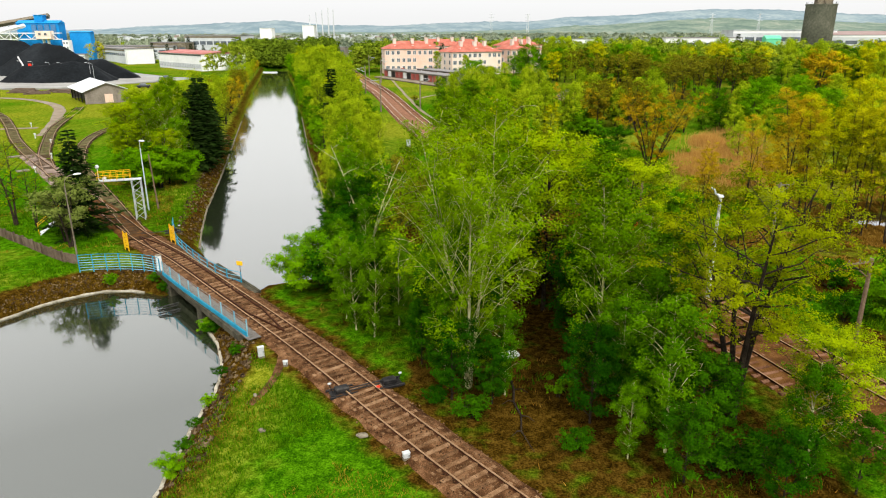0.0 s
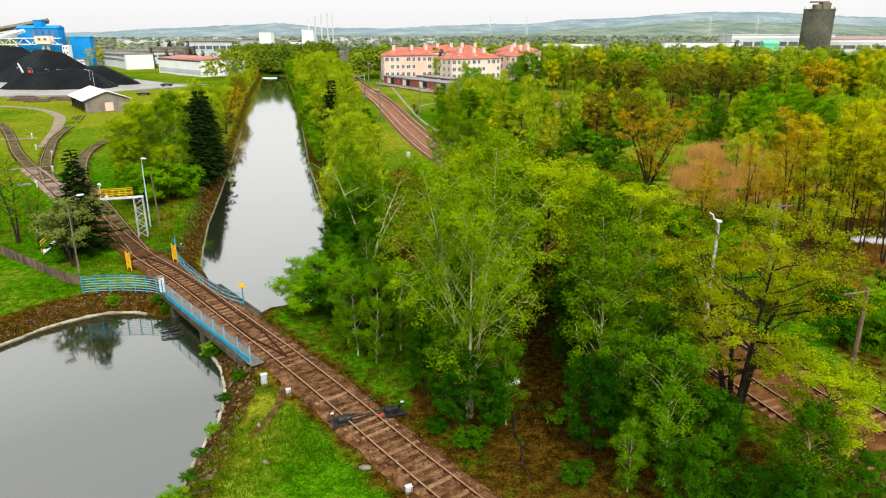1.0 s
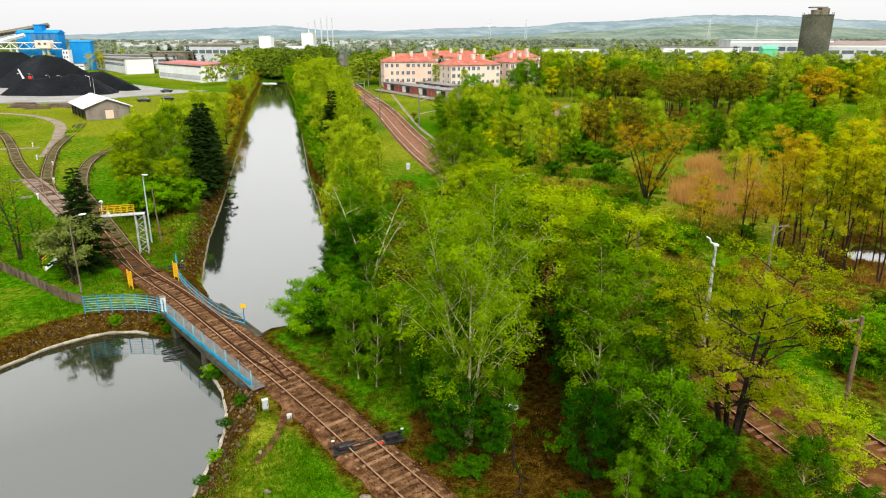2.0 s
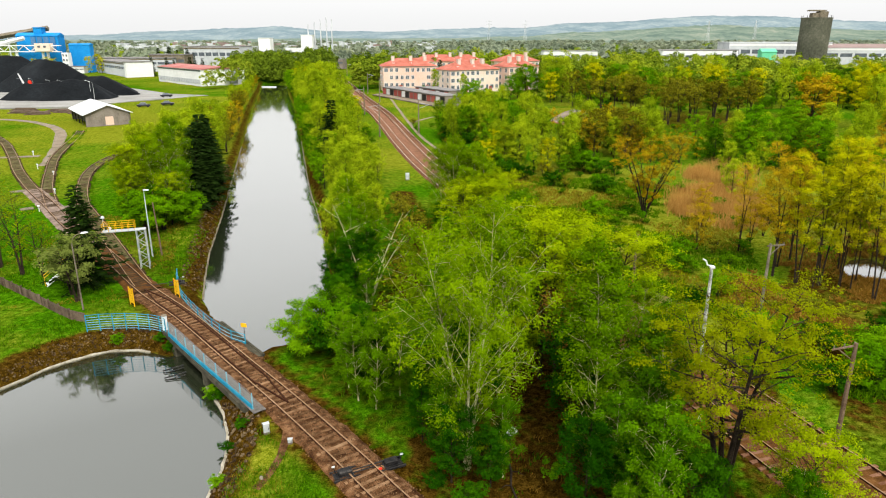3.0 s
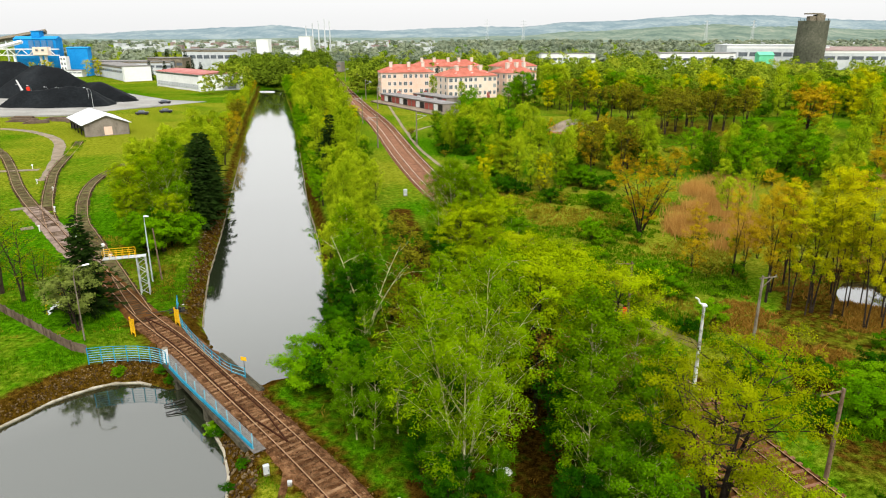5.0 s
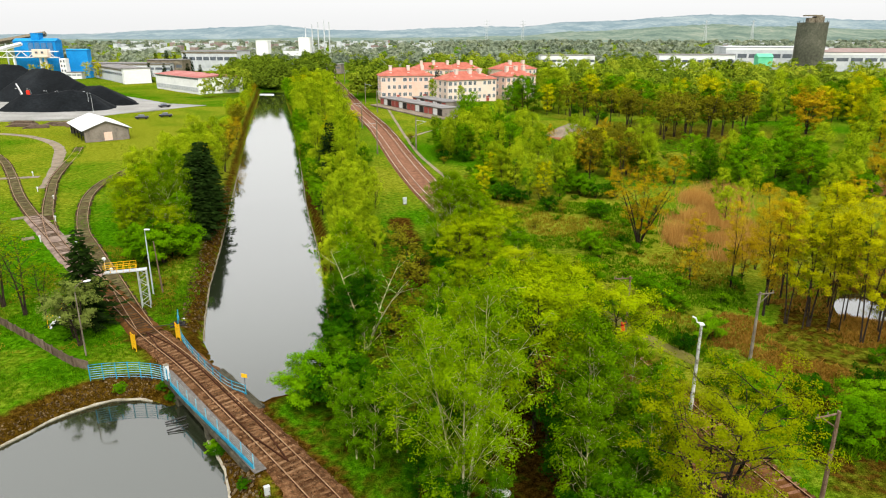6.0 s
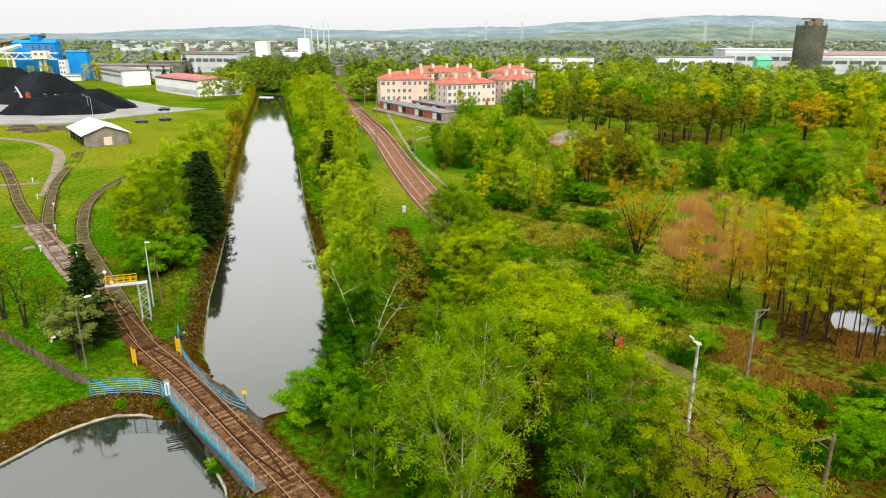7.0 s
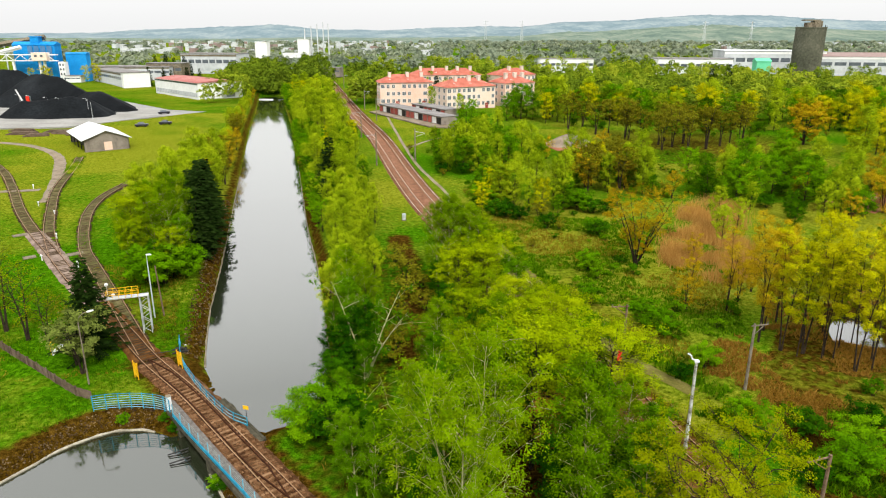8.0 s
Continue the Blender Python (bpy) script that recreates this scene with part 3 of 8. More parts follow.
bm = bmesh.new()
flat(bm, [(-60, -20), (-8, -20), (-8, 30), (-15.4, 42.2), (-20.6, 47.6), (-24, 52), (-40, 52), (-60, 30)], WATER_Z)
tagged(part("water_pond", bm, M_WATER), "still grey pond water reflecting the overcast sky", "water", kind="structure")
bm = bmesh.new()
flat(bm, [(-15.38, 42.2), (-20.58, 47.6), (-24, 52), (-30, 66), (-95, 300), (-118, 398), (-100, 402), (-73, 301), (-22, 112), (-8, 60), (-8, 46), (-11, 43)], WATER_Z)
tagged(part("water_canal", bm, M_WATER), "still straight canal mirroring the white sky", "water", kind="structure")


bm = bmesh.new()
flat(bm, [(36, 65), (42, 61), (48, 63), (53, 70), (53, 79), (45, 78), (40, 73)], WATER_Z)
tagged(part("water_pool", bm, M_WATER), "small still pool among slim trees", "water", kind="structure")


# ---- wooded hills and far slopes ----
def ridge(name, knots, radius, depth, material, seed, label):
    """A long hill: heights by bearing, with small rises on it."""
    rnd = random.Random(seed)
    bm = bmesh.new()
    rows = []
    az = np.linspace(-44, 44, 353)
    hs = np.interp(az, [k[0] for k in knots], [k[1] for k in knots])
    for k, (dr, f) in enumerate(((0, 0.0), (depth * 0.3, 0.45), (depth * 0.6, 0.85), (depth * 0.8, 1.0), (depth, 0.5))):
        row = []
        for a, h in zip(az, hs):
            wob = 0.0 if k == 0 else 6 * noise.noise((a * 0.35, k * 0.8, seed)) + 4.0 * noise.noise((a * 2.2, k, seed + 5)) + 3.0 * noise.noise((a * 7.0, k * 2.0, seed + 9))
            r = (radius + dr) / math.cos(radians(a))
            row.append(bm.verts.new((r * math.sin(radians(a)), r * math.cos(radians(a)), max(-3, h * f + wob * min(1, h / 30)))))
        rows.append(row)
    for p, q in zip(rows, rows[1:]):
        for i in range(len(p) - 1):
            f = bm.faces.new((p[i], p[i + 1], q[i + 1], q[i]))
            f.smooth = True
    tagged(part(name, bm, material), label, "hill", kind="structure")


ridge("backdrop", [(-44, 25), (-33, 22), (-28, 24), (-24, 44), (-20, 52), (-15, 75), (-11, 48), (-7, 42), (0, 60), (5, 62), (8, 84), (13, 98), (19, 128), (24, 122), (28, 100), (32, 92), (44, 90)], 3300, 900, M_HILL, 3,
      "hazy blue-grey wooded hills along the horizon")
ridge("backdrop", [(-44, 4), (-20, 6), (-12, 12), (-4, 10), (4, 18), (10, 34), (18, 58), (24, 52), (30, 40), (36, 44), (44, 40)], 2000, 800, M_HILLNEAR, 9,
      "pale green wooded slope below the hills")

# ---- railway ----
RAIL_HEAD = [(0.036, 0.14), (-0.036, 0.14), (-0.036, 0.105), (0.036, 0.105)]
RAIL_WEB = [(0.012, 0.105), (0.012, 0.02), (0.07, 0.008), (0.07, 0.0), (-0.07, 0.0), (-0.07, 0.008), (-0.012, 0.02), (-0.012, 0.105)]


def sleeper_mesh(material, long, drop):
    bm = bmesh.new()
    box(bm, (0, 0, -0.05 - drop), (0.25, long, 0.13), bevel=0.02)
    for s in (-0.75, 0.75):
        box(bm, (0, s, 0.022), (0.17, 0.32, 0.02))
    me = bpy.data.meshes.new("sleeper")
    bm.to_mesh(me)
    bm.free()
    me.materials.append(material)
    return me


SLEEPER, SLEEPER_OLD, SLEEPER_MAIN = sleeper_mesh(M_SLEEPER, 2.55, 0.0), sleeper_mesh(M_SLEEPEROLD, 2.2, 0.012), sleeper_mesh(M_SLEEPERMAIN, 2.5, 0.006)


def track(pts, label, zed=-0.09, spacing=0.65, count=300, start=0.0, guard=None, lift=None, head=None, old=1e9):
    """A line of track: two rails, sleepers, and a bed of ballast."""
    t = thing("railway_track", label, "railway track")
    line = spline(pts, 1.0)
    if lift:
        for p in line:
            p.z += lift(p)
    for off in (-0.75, 0.75):
        r = side(line, off, zed)
        bm = bmesh.new()
        sweep(bm, r, RAIL_WEB)
        rail = part("rail", bm, M_RAIL, t)
        stretches = [([p for p in r if p.y > 70], head, "worn rail head with its sheen in the pale colour"), ([p for p in r if p.y < 71], M_RAILTOP, "dull rusty rail head")] if head else [(r, M_RAILTOP, "worn rail head")]
        for stretch, metal, text in stretches:
            bm = bmesh.new()
            sweep(bm, stretch, RAIL_HEAD)
            part("rail_head", bm, metal, rail, text)
    for a, b in guard or ():
        seg = [p for p in line if a <= p.y <= b]
        for s in (-1, 1):
            g = side(seg, 0.52 * s, zed)
            ends = [seg[0] + (seg[0] - seg[1]) * 4.2 + Vector((0, 0, zed)), *g, seg[-1] + (seg[-1] - seg[-2]) * 4.2 + Vector((0, 0, zed))]
            bm = bmesh.new()
            sweep(bm, ends, [(0.035, 0.11), (-0.035, 0.11), (-0.06, 0.0), (0.06, 0.0)])
            part("guard_rail", bm, M_RAIL, t, "rust-brown guard rail")
    fine = spline(pts, spacing)
    if lift:
        for p in fine:
            p.z += lift(p)
    rnd = random.Random(len(pts))
    picked = [i for i in range(1, len(fine) - 1) if fine[i].y > start]
    rest = bmesh.new()
    n = 0
    for i in picked:
        p = fine[i]
        d = fine[i + 1] - fine[i - 1]
        ang = math.degrees(math.atan2(d.y, d.x)) + rnd.uniform(-1.5, 1.5)
        m = pose(p.x + rnd.uniform(-0.02, 0.02), p.y, p.z + zed + rnd.uniform(-0.012, 0.008), 0, 0, ang)
        if p.y > max(old, 62) and rnd.random() < 0.38:
            continue
        if n < count:
            s = new("sleeper", SLEEPER_OLD if p.y > old else SLEEPER_MAIN if lift else SLEEPER)
            s.parent = t
            s.matrix_basis = m
            n += 1
        elif p.y < 420:
            bmesh.ops.create_cube(rest, size=1.0, matrix=m @ pose(0, 0, -0.05) @ Matrix.Diagonal((0.25, 2.55, 0.13, 1)))
    if len(rest.verts):
        tagged(part("sleeper_rest", rest, M_SLEEPERMAIN if lift else M_SLEEPER, t), kind="stuff")
    else:
        rest.free()
    return line


def bed(name, pts, half, label, material=None, z=-0.12, lift=None):
    """The ballast bed: a low bank with uneven edges."""
    line = spline(pts, 0.8)
    bm = bmesh.new()
    skirt = 0.45 if half > 1.2 else 0.3
    rim = min(1.05, half * 0.85)
    offs = [-half - skirt, -half, -rim, -rim + 0.22, 0, rim - 0.22, rim, half, half + skirt]
    zs = [-0.34, z - 0.04, z + 0.03, z - 0.03, z - 0.03, z - 0.03, z + 0.03, z - 0.04, -0.34]
    rows = []
    for i, p in enumerate(line):
        d = line[min(i + 1, len(line) - 1)] - line[max(i - 1, 0)]
        nrm = Vector((-d.y, d.x, 0)).normalized()
        row = []
        for k, (o, zz) in enumerate(zip(offs, zs)):
            q = p + nrm * (o + (0.28 * noise.noise((p.x * 0.9, p.y * 0.9, k * 3.1)) if k in (0, 1, 7, 8) else 0))
            row.append(bm.verts.new((q.x, q.y, zz + (lift(p) if lift else 0) + 0.03 * noise.noise((q.x * 2, q.y * 2, 0)))))
        rows.append(row)
    for a, b in zip(rows, rows[1:]):
        for k in range(len(offs) - 1):
            bm.faces.new((a[k], a[k + 1], b[k + 1], b[k])).smooth = True
    bmesh.ops.recalc_face_normals(bm, faces=bm.faces)
    return tagged(part(name, bm, material or M_BALLAST), label, "trackbed", kind="structure")


def rise(p):
    return land(p.x, p.y) + 0.22


NEAR_A = NEAR[:]
bed("trackbed_near", NEAR_A[:9], 1.4, "brown rusty ballast bed under the single track", z=-0.095)
bed("trackbed_switch", NEAR_A[8:11], 1.25, "dark rusty ballast bed at the points", M_RUSTBED, z=-0.068)
bed("trackbed_west", NEAR_A[10:14], 1.3, "pinkish grey ballast bed in the grass", M_GREYBED, z=-0.09)
bed("trackbed_far_west", NEAR_A[13:], 0.8, "overgrown brown ballast bed in the grass", M_SIDING, z=-0.09)
track(NEAR_A, "single railway track with rusty rails on brown sleepers crossing the bridge", guard=[(41.0, 56.0)], old=58)
BRANCH = [(-30.6, 59.4), (-35.0, 65.4), (-40.2, 72.6), (-49.0, 84.6), (-54.7, 92.6), (-61.2, 104.5), (-66.0, 115.4), (-68.9, 126.3), (-70, 140)]
SIDING = [(-57.0, 89.0), (-65.0, 101.0), (-73.0, 115.2), (-81.1, 130.9), (-90.7, 154.6), (-96.6, 168)]
bed("trackbed_branch", BRANCH[1:], 0.7, "dark brown ballast bed of a curving siding", M_SIDING, z=-0.09)
track(BRANCH, "curving siding with rusty rails in the grass", count=150, old=0)
bed("trackbed_siding", SIDING[1:], 0.65, "overgrown ballast bed leading to the shed", M_SIDING, z=-0.085)
track(SIDING, "overgrown siding with rusty rails leading to the open shed", count=120, old=0)
bed("trackbed_main_near", MAIN[8:], 3.1, "rusty dark ballast bed of the double main line", M_RUSTBED, z=-0.095, lift=rise)
bed("trackbed_main", MAIN[:9], 3.1, "wide reddish ballast bed of the double main line", M_BALLAST2, z=-0.1, lift=rise)
main_line = spline(MAIN, 4.0)
for off in (-2.05, 2.05):
    pts = [(p.x, p.y) for p in side(main_line, off)]
    track(pts[::-1], zed=-0.09, label="main line track with reddish rails beside the trees", count=300, lift=rise, head=M_RAILSHEEN)


# ---- trees ----
def leaves(points, hearts, tones, per, radius, size, rng, flat_down=0.65, lift=0.7, loose=0.55):
    """Three-cornered leaves in small sprays round points; each faces away from the heart of its bough and upwards."""
    p, q = np.repeat(np.asarray(points, float), per, axis=0), np.repeat(np.asarray(hearts, float), per, axis=0)
    n = len(p)
    off = rng.normal(0, 1, (n, 3))
    off *= (radius * rng.uniform(0, 1, n) ** 0.45 / np.linalg.norm(off, axis=1))[:, None]
    c = p + off * np.array([1, 1, flat_down])
    face = c - q
    face /= np.linalg.norm(face, axis=1)[:, None] + 1e-6
    face = face * 0.9 + np.array([0, 0, lift]) + rng.normal(0, loose, (n, 3))
    face /= np.linalg.norm(face, axis=1)[:, None]
    u = rng.normal(0, 1, (n, 3))
    u -= (u * face).sum(1)[:, None] * face
    u /= np.linalg.norm(u, axis=1)[:, None]
    v = np.cross(face, u)
    s = size * rng.uniform(0.6, 1.4, n)[:, None]
    tint = np.repeat(np.asarray(tones, float), per)
    return np.stack([c - u * s, c + u * s * 0.6 - v * s * 0.8, c + u * s * 0.6 + v * s * 0.8], 1), tint


SHAPES = {
    # envelope of the crown by relative height: (height, radius)
    "birch": [(0.0, 0.3), (0.15, 0.8), (0.35, 1.0), (0.6, 0.85), (0.85, 0.5), (1.0, 0.15)],
    "round": [(0.0, 0.45), (0.2, 0.9), (0.5, 1.0), (0.75, 0.85), (0.92, 0.55), (1.0, 0.2)],
    "tall": [(0.0, 0.35), (0.25, 0.8), (0.5, 1.0), (0.8, 0.75), (1.0, 0.2)],
    "bush": [(0.0, 0.8), (0.3, 1.0), (0.6, 0.85), (0.85, 0.55), (1.0, 0.2)],
    "vase": [(0.0, 0.15), (0.3, 0.5), (0.6, 0.85), (0.85, 1.0), (1.0, 0.7)],
}


def broadleaf(seed, h, crown_r, crown_base, shape, limbs, twigs, per, leaf, trunk_r, stems=1, spread=0.5, droop=0.0, lean=0.0, up=0.5, sides=6, limb=0.5, clump=0.36, reach=(0.13, 0.3), start=0.35, flat_down=0.65):
    """Wood and leaves of one tree standing at the origin: (bmesh of the wood, array of leaves, tones)."""
    rnd, rng = random.Random(seed), np.random.default_rng(seed)
    env = SHAPES[shape]
    ex, er = [e[0] for e in env], [e[1] for e in env]
    bm = bmesh.new()
    tips, hearts, tones = [], [], []
    for s in range(stems):
        az0 = 2 * math.pi * (s + rnd.random() * 0.5) / max(1, stems)
        out = (spread if stems > 1 else lean) * h * rnd.uniform(0.6, 1.1)
        top = h * (1.0 if s == 0 else rnd.uniform(0.78, 0.98))
        pts = []
        k = 9
        bx, by = rnd.uniform(-1, 1) * 0.03 * h, rnd.uniform(-1, 1) * 0.03 * h
        for i in range(k):
            f = i / (k - 1)
            w = math.sin(f * math.pi * rnd.uniform(1.2, 1.6)) * f
            pts.append(Vector((math.cos(az0) * (out * f ** 1.3 + (0.1 if stems > 1 else 0)) + bx * w, math.sin(az0) * (out * f ** 1.3 + (0.1 if stems > 1 else 0)) + by * w, top * f)))
        rs = [max(0.012, trunk_r * (1 - f) ** 0.9 * (0.75 if stems > 1 else 1) + 0.01 + (0.25 * trunk_r if i == 0 else 0)) for i, f in ((i, i / (k - 1)) for i in range(k))]
        tube(bm, pts, rs, sides)
        cnt = max(3, limbs // stems)
        az = rnd.random() * 6.28
        for j in range(cnt):
            f = crown_base + (0.97 - crown_base) * ((j + rnd.random()) / cnt) ** 0.85
            i = min(k - 2, int(f * (k - 1)))
            base = pts[i].lerp(pts[i + 1], f * (k - 1) - i)
            az += 2.4 + rnd.uniform(-0.5, 0.5)
            rel = (f - crown_base) / (1 - crown_base)
            length = crown_r * float(np.interp(rel, ex, er)) * rnd.uniform(0.6, 1.15)
            rise_ = up * rnd.uniform(0.7, 1.3) * (1 - 0.3 * rel)
            d = Vector((math.cos(az), math.sin(az), 0))
            lp = []
            for q in range(5):
                g = q / 4
                z = length * (rise_ * g - droop * g * g)
                lp.append(base + d * length * g * (1 - 0.12 * g) + Vector((rnd.uniform(-1, 1), rnd.uniform(-1, 1), rnd.uniform(-1, 1))) * 0.08 * length * g + Vector((0, 0, z)))
            r0 = max(0.014, rs[i] * limb)
            tube(bm, lp, [r0 * (1 - 0.8 * g / 4) for g in range(5)], 5 if sides > 5 else 3, cap=False)
            heart = lp[2].lerp(lp[3], 0.5) - Vector((0, 0, 0.25 * clump + 0.05 * length))
            tone = rnd.random()
            for q in range(twigs):
                g = start + (1 - start) * (q + rnd.random()) / twigs
                gi = min(3, int(g * 4))
                b2 = lp[gi].lerp(lp[gi + 1], g * 4 - gi)
                dd = (d * rnd.uniform(0.1, 0.8) + Vector((rnd.uniform(-1, 1), rnd.uniform(-1, 1), rnd.uniform(-0.3, 0.8) - droop * 0.7))).normalized()
                tl = length * rnd.uniform(*reach) + 0.15
                e = b2 + dd * tl + Vector((0, 0, -droop * tl * 0.5))
                if sides > 4 and q % 2 == 0:
                    tube(bm, [b2, b2.lerp(e, 0.5) + Vector((0, 0, 0.03)), e], [r0 * 0.3 + 0.004, r0 * 0.2 + 0.003, 0.004], 3, cap=False)
                for t in ((b2.lerp(e, 0.5), e) if q % 2 else (e,)):
                    tips.append(t)
                    hearts.append(heart)
                    tones.append(0.6 * tone + 0.4 * rnd.random())
            tips.append(lp[-1])
            hearts.append(heart)
            tones.append(tone)
    tips, hearts = np.array([tuple(t) for t in tips]), np.array([tuple(t) for t in hearts])
    return bm, *leaves(tips, hearts, tones, per, clump, leaf, rng, flat_down)


def conifer(seed, h, r, per, leaf, trunk_r, gap=0.42):
    """Spruce: whorls of drooping boughs with combs of needles."""
    rnd = random.Random(seed)
    bm = bmesh.new()
    tube(bm, [(0, 0, h * i / 5) for i in range(6)], [trunk_r * (1 - i / 5) + 0.012 for i in range(6)], 7)
    cards, tones = [], []
    z, a0 = h * 0.06, 0.0
    while z < h * 0.985:
        f = z / h
        reach = r * (1 - f) ** 0.9 * (0.85 + 0.15 * math.sin(z * 5)) + 0.15
        n = 8 if f < 0.8 else 5
        a0 += 0.7
        for k in range(n):
            a = a0 + 2 * math.pi * k / n + rnd.uniform(-0.3, 0.3)
            ln = reach * rnd.uniform(0.55, 1.22)
            d = Vector((math.cos(a), math.sin(a), 0))
            pts = [Vector((0, 0, z)) + d * ln * g + Vector((0, 0, ln * (0.05 * g - 0.42 * g * g + 0.26 * g ** 4))) for g in (0, 0.33, 0.66, 1)]
            tube(bm, pts, [0.028 * (1 - f) + 0.006, 0.018 * (1 - f) + 0.005, 0.008, 0.004], 3, cap=False)
            m = max(4, int(per * ln / r))
            tone = rnd.random()
            for q in range(m):
                g = 0.12 + 0.88 * (q + rnd.random()) / m
                gi = min(2, int(g * 3))
                b = pts[gi].lerp(pts[gi + 1], g * 3 - gi)
                w = leaf * (1.25 - 0.6 * g) * rnd.uniform(0.7, 1.3)
                sd = (Vector((-d.y, d.x, 0)) * rnd.choice((-1, 1)) * rnd.uniform(0.4, 1.1) + d * 0.8 + Vector((0, 0, rnd.uniform(-0.55, 0.1)))).normalized()
                wide = Vector((rnd.uniform(-0.5, 0.5), rnd.uniform(-0.5, 0.5), 1)).cross(sd).normalized() * w * 0.26
                e = b + sd * w
                cards.append([tuple(b - wide * 0.4), tuple(b + sd * w * 0.5 - wide), tuple(e), tuple(b + sd * w * 0.5 + wide)])
                tones.append(0.5 * tone + 0.5 * rnd.random())
        z += gap * (0.75 + 0.5 * rnd.random()) * (1.1 - 0.5 * f)
    return bm, np.array(cards), np.array(tones)


TREES = {}


def grow(key, builder, wood, leafmat, name, label, category, **kw):
    """Builds one tree and keeps it; put() sets copies of it."""
    bm, lv, tones = builder(**kw)
    t = thing(name, label, category)
    part("trunk", bm, wood, t)
    part_mesh("crown", soup("crown", lv, None, leafmat, tones), None, t)
    TREES[key] = [t, 0]
    return t


def put(key, x, y, scale=1.0, turn=None, dz=0.0, group="", label="", wide=1.0):
    if key.startswith("mid_") and y > 122:
        key = "lo_" + key[4:]
    t, n = TREES[key]
    turn = random.uniform(0, 360) if turn is None else turn
    m = pose(x, y, land(x, y) - 0.05 + dz, 0, 0, turn)
    sc = (scale * wide * random.uniform(0.9, 1.1), scale * wide * random.uniform(0.9, 1.1), scale)
    if n == 0:
        ob = t
        ob.matrix_basis = m @ Matrix.Diagonal((*sc, 1))
    else:
        keep = t.matrix_basis.copy()
        ob = copy_thing(t, m)
        ob.matrix_basis = m @ Matrix.Diagonal((*sc, 1))
        t.matrix_basis = keep
    TREES[key][1] += 1
    if group:
        ob["group"] = group
    if label:
        ob["label"] = label
    return ob


LB = "young birch with pale slender trunk and fresh green leaves"
grow("birch_big", broadleaf, M_BIRCH, L_BIRCH, "birch_tree", "large spreading birch with pale forked limbs and light green leaves", "tree",
     seed=11, h=15.2, crown_r=4.2, crown_base=0.06, shape="birch", limbs=80, twigs=11, per=34, leaf=0.056, trunk_r=0.12, stems=3, spread=0.17, droop=0.3, up=1.6, limb=0.28, clump=0.36, flat_down=1.15)
grow("birch_a", broadleaf, M_BIRCH, L_BIRCH, "birch_tree", LB, "tree",
     seed=12, h=11.0, crown_r=2.5, crown_base=0.05, shape="birch", limbs=42, twigs=8, per=26, leaf=0.068, trunk_r=0.085, limb=0.4, droop=0.35, up=1.5, lean=0.03, clump=0.36, flat_down=1.15)
grow("birch_b", broadleaf, M_BIRCH, L_GREEN, "birch_tree", LB, "tree",
     seed=13, h=9.5, crown_r=2.2, crown_base=0.03, shape="tall", limbs=38, twigs=8, per=26, leaf=0.068, trunk_r=0.075, limb=0.4, droop=0.4, up=1.5, lean=0.06, clump=0.36, flat_down=1.15)
grow("birch_lean", broadleaf, M_BIRCH, L_GREEN, "birch_tree", "birch leaning over the canal with bare pale limbs", "tree",
     seed=63, h=9.0, crown_r=3.0, crown_base=0.2, shape="vase", limbs=22, twigs=6, per=11, leaf=0.09, trunk_r=0.12, limb=0.5, droop=0.1, up=0.8, stems=3, spread=0.5, clump=0.36)
grow("fresh_a", broadleaf, M_BARK, L_FRESH, "maple_tree", "bushy tree with yellow-green spring leaves", "tree",
     seed=14, h=10.5, crown_r=3.5, crown_base=0.12, shape="round", limbs=42, twigs=9, per=34, leaf=0.066, trunk_r=0.12, up=0.8, clump=0.44)
grow("dark_a", broadleaf, M_BARK, L_DARK, "alder_tree", "dense low tree with deep green leaves", "tree",
     seed=15, h=7.5, crown_r=2.5, crown_base=0.06, shape="round", limbs=32, twigs=8, per=25, leaf=0.08, trunk_r=0.08, up=0.7, clump=0.4)
grow("oak", broadleaf, M_BARK, L_OLIVE, "oak_tree", "spreading oak with dark forked limbs and sparse yellow-green leaves", "tree",
     seed=16, h=12.6, crown_r=4.5, crown_base=0.34, shape="round", limbs=64, twigs=10, per=42, leaf=0.05, trunk_r=0.27, stems=4, spread=0.27, up=0.5, limb=0.55, clump=0.36)
grow("tall_yellow", broadleaf, M_BARK, L_YELLOW, "poplar_tree", "tall slim tree with dark bare trunk and yellow-green crown", "tree",
     seed=17, h=14.5, crown_r=2.3, crown_base=0.26, shape="tall", limbs=36, twigs=8, per=30, leaf=0.058, trunk_r=0.105, lean=0.05, up=1.2, clump=0.4, stems=2, spread=0.1)
grow("tall_orange", broadleaf, M_BARK, L_ORANGE, "poplar_tree", "tall slim tree with dark trunk and orange-brown young leaves", "tree",
     seed=18, h=13.5, crown_r=2.3, crown_base=0.25, shape="tall", limbs=36, twigs=8, per=22, leaf=0.056, trunk_r=0.1, lean=0.05, up=1.2, clump=0.42, stems=2, spread=0.12)
grow("tall_thin", broadleaf, M_BARK, L_OLIVE, "poplar_tree", "very slim tree with dark thin stem and sparse olive leaves", "tree",
     seed=43, h=13.5, crown_r=1.5, crown_base=0.3, shape="tall", limbs=20, twigs=5, per=10, leaf=0.1, trunk_r=0.08, lean=0.05, up=1.2)
grow("willow", broadleaf, M_BARK, L_ORANGE, "willow_tree", "spreading willow with many dark stems and thin orange-brown leaves", "tree",
     seed=19, h=10.5, crown_r=3.3, crown_base=0.25, shape="vase", limbs=80, twigs=8, per=24, leaf=0.06, trunk_r=0.15, stems=9, spread=0.4, up=0.9, clump=0.34)
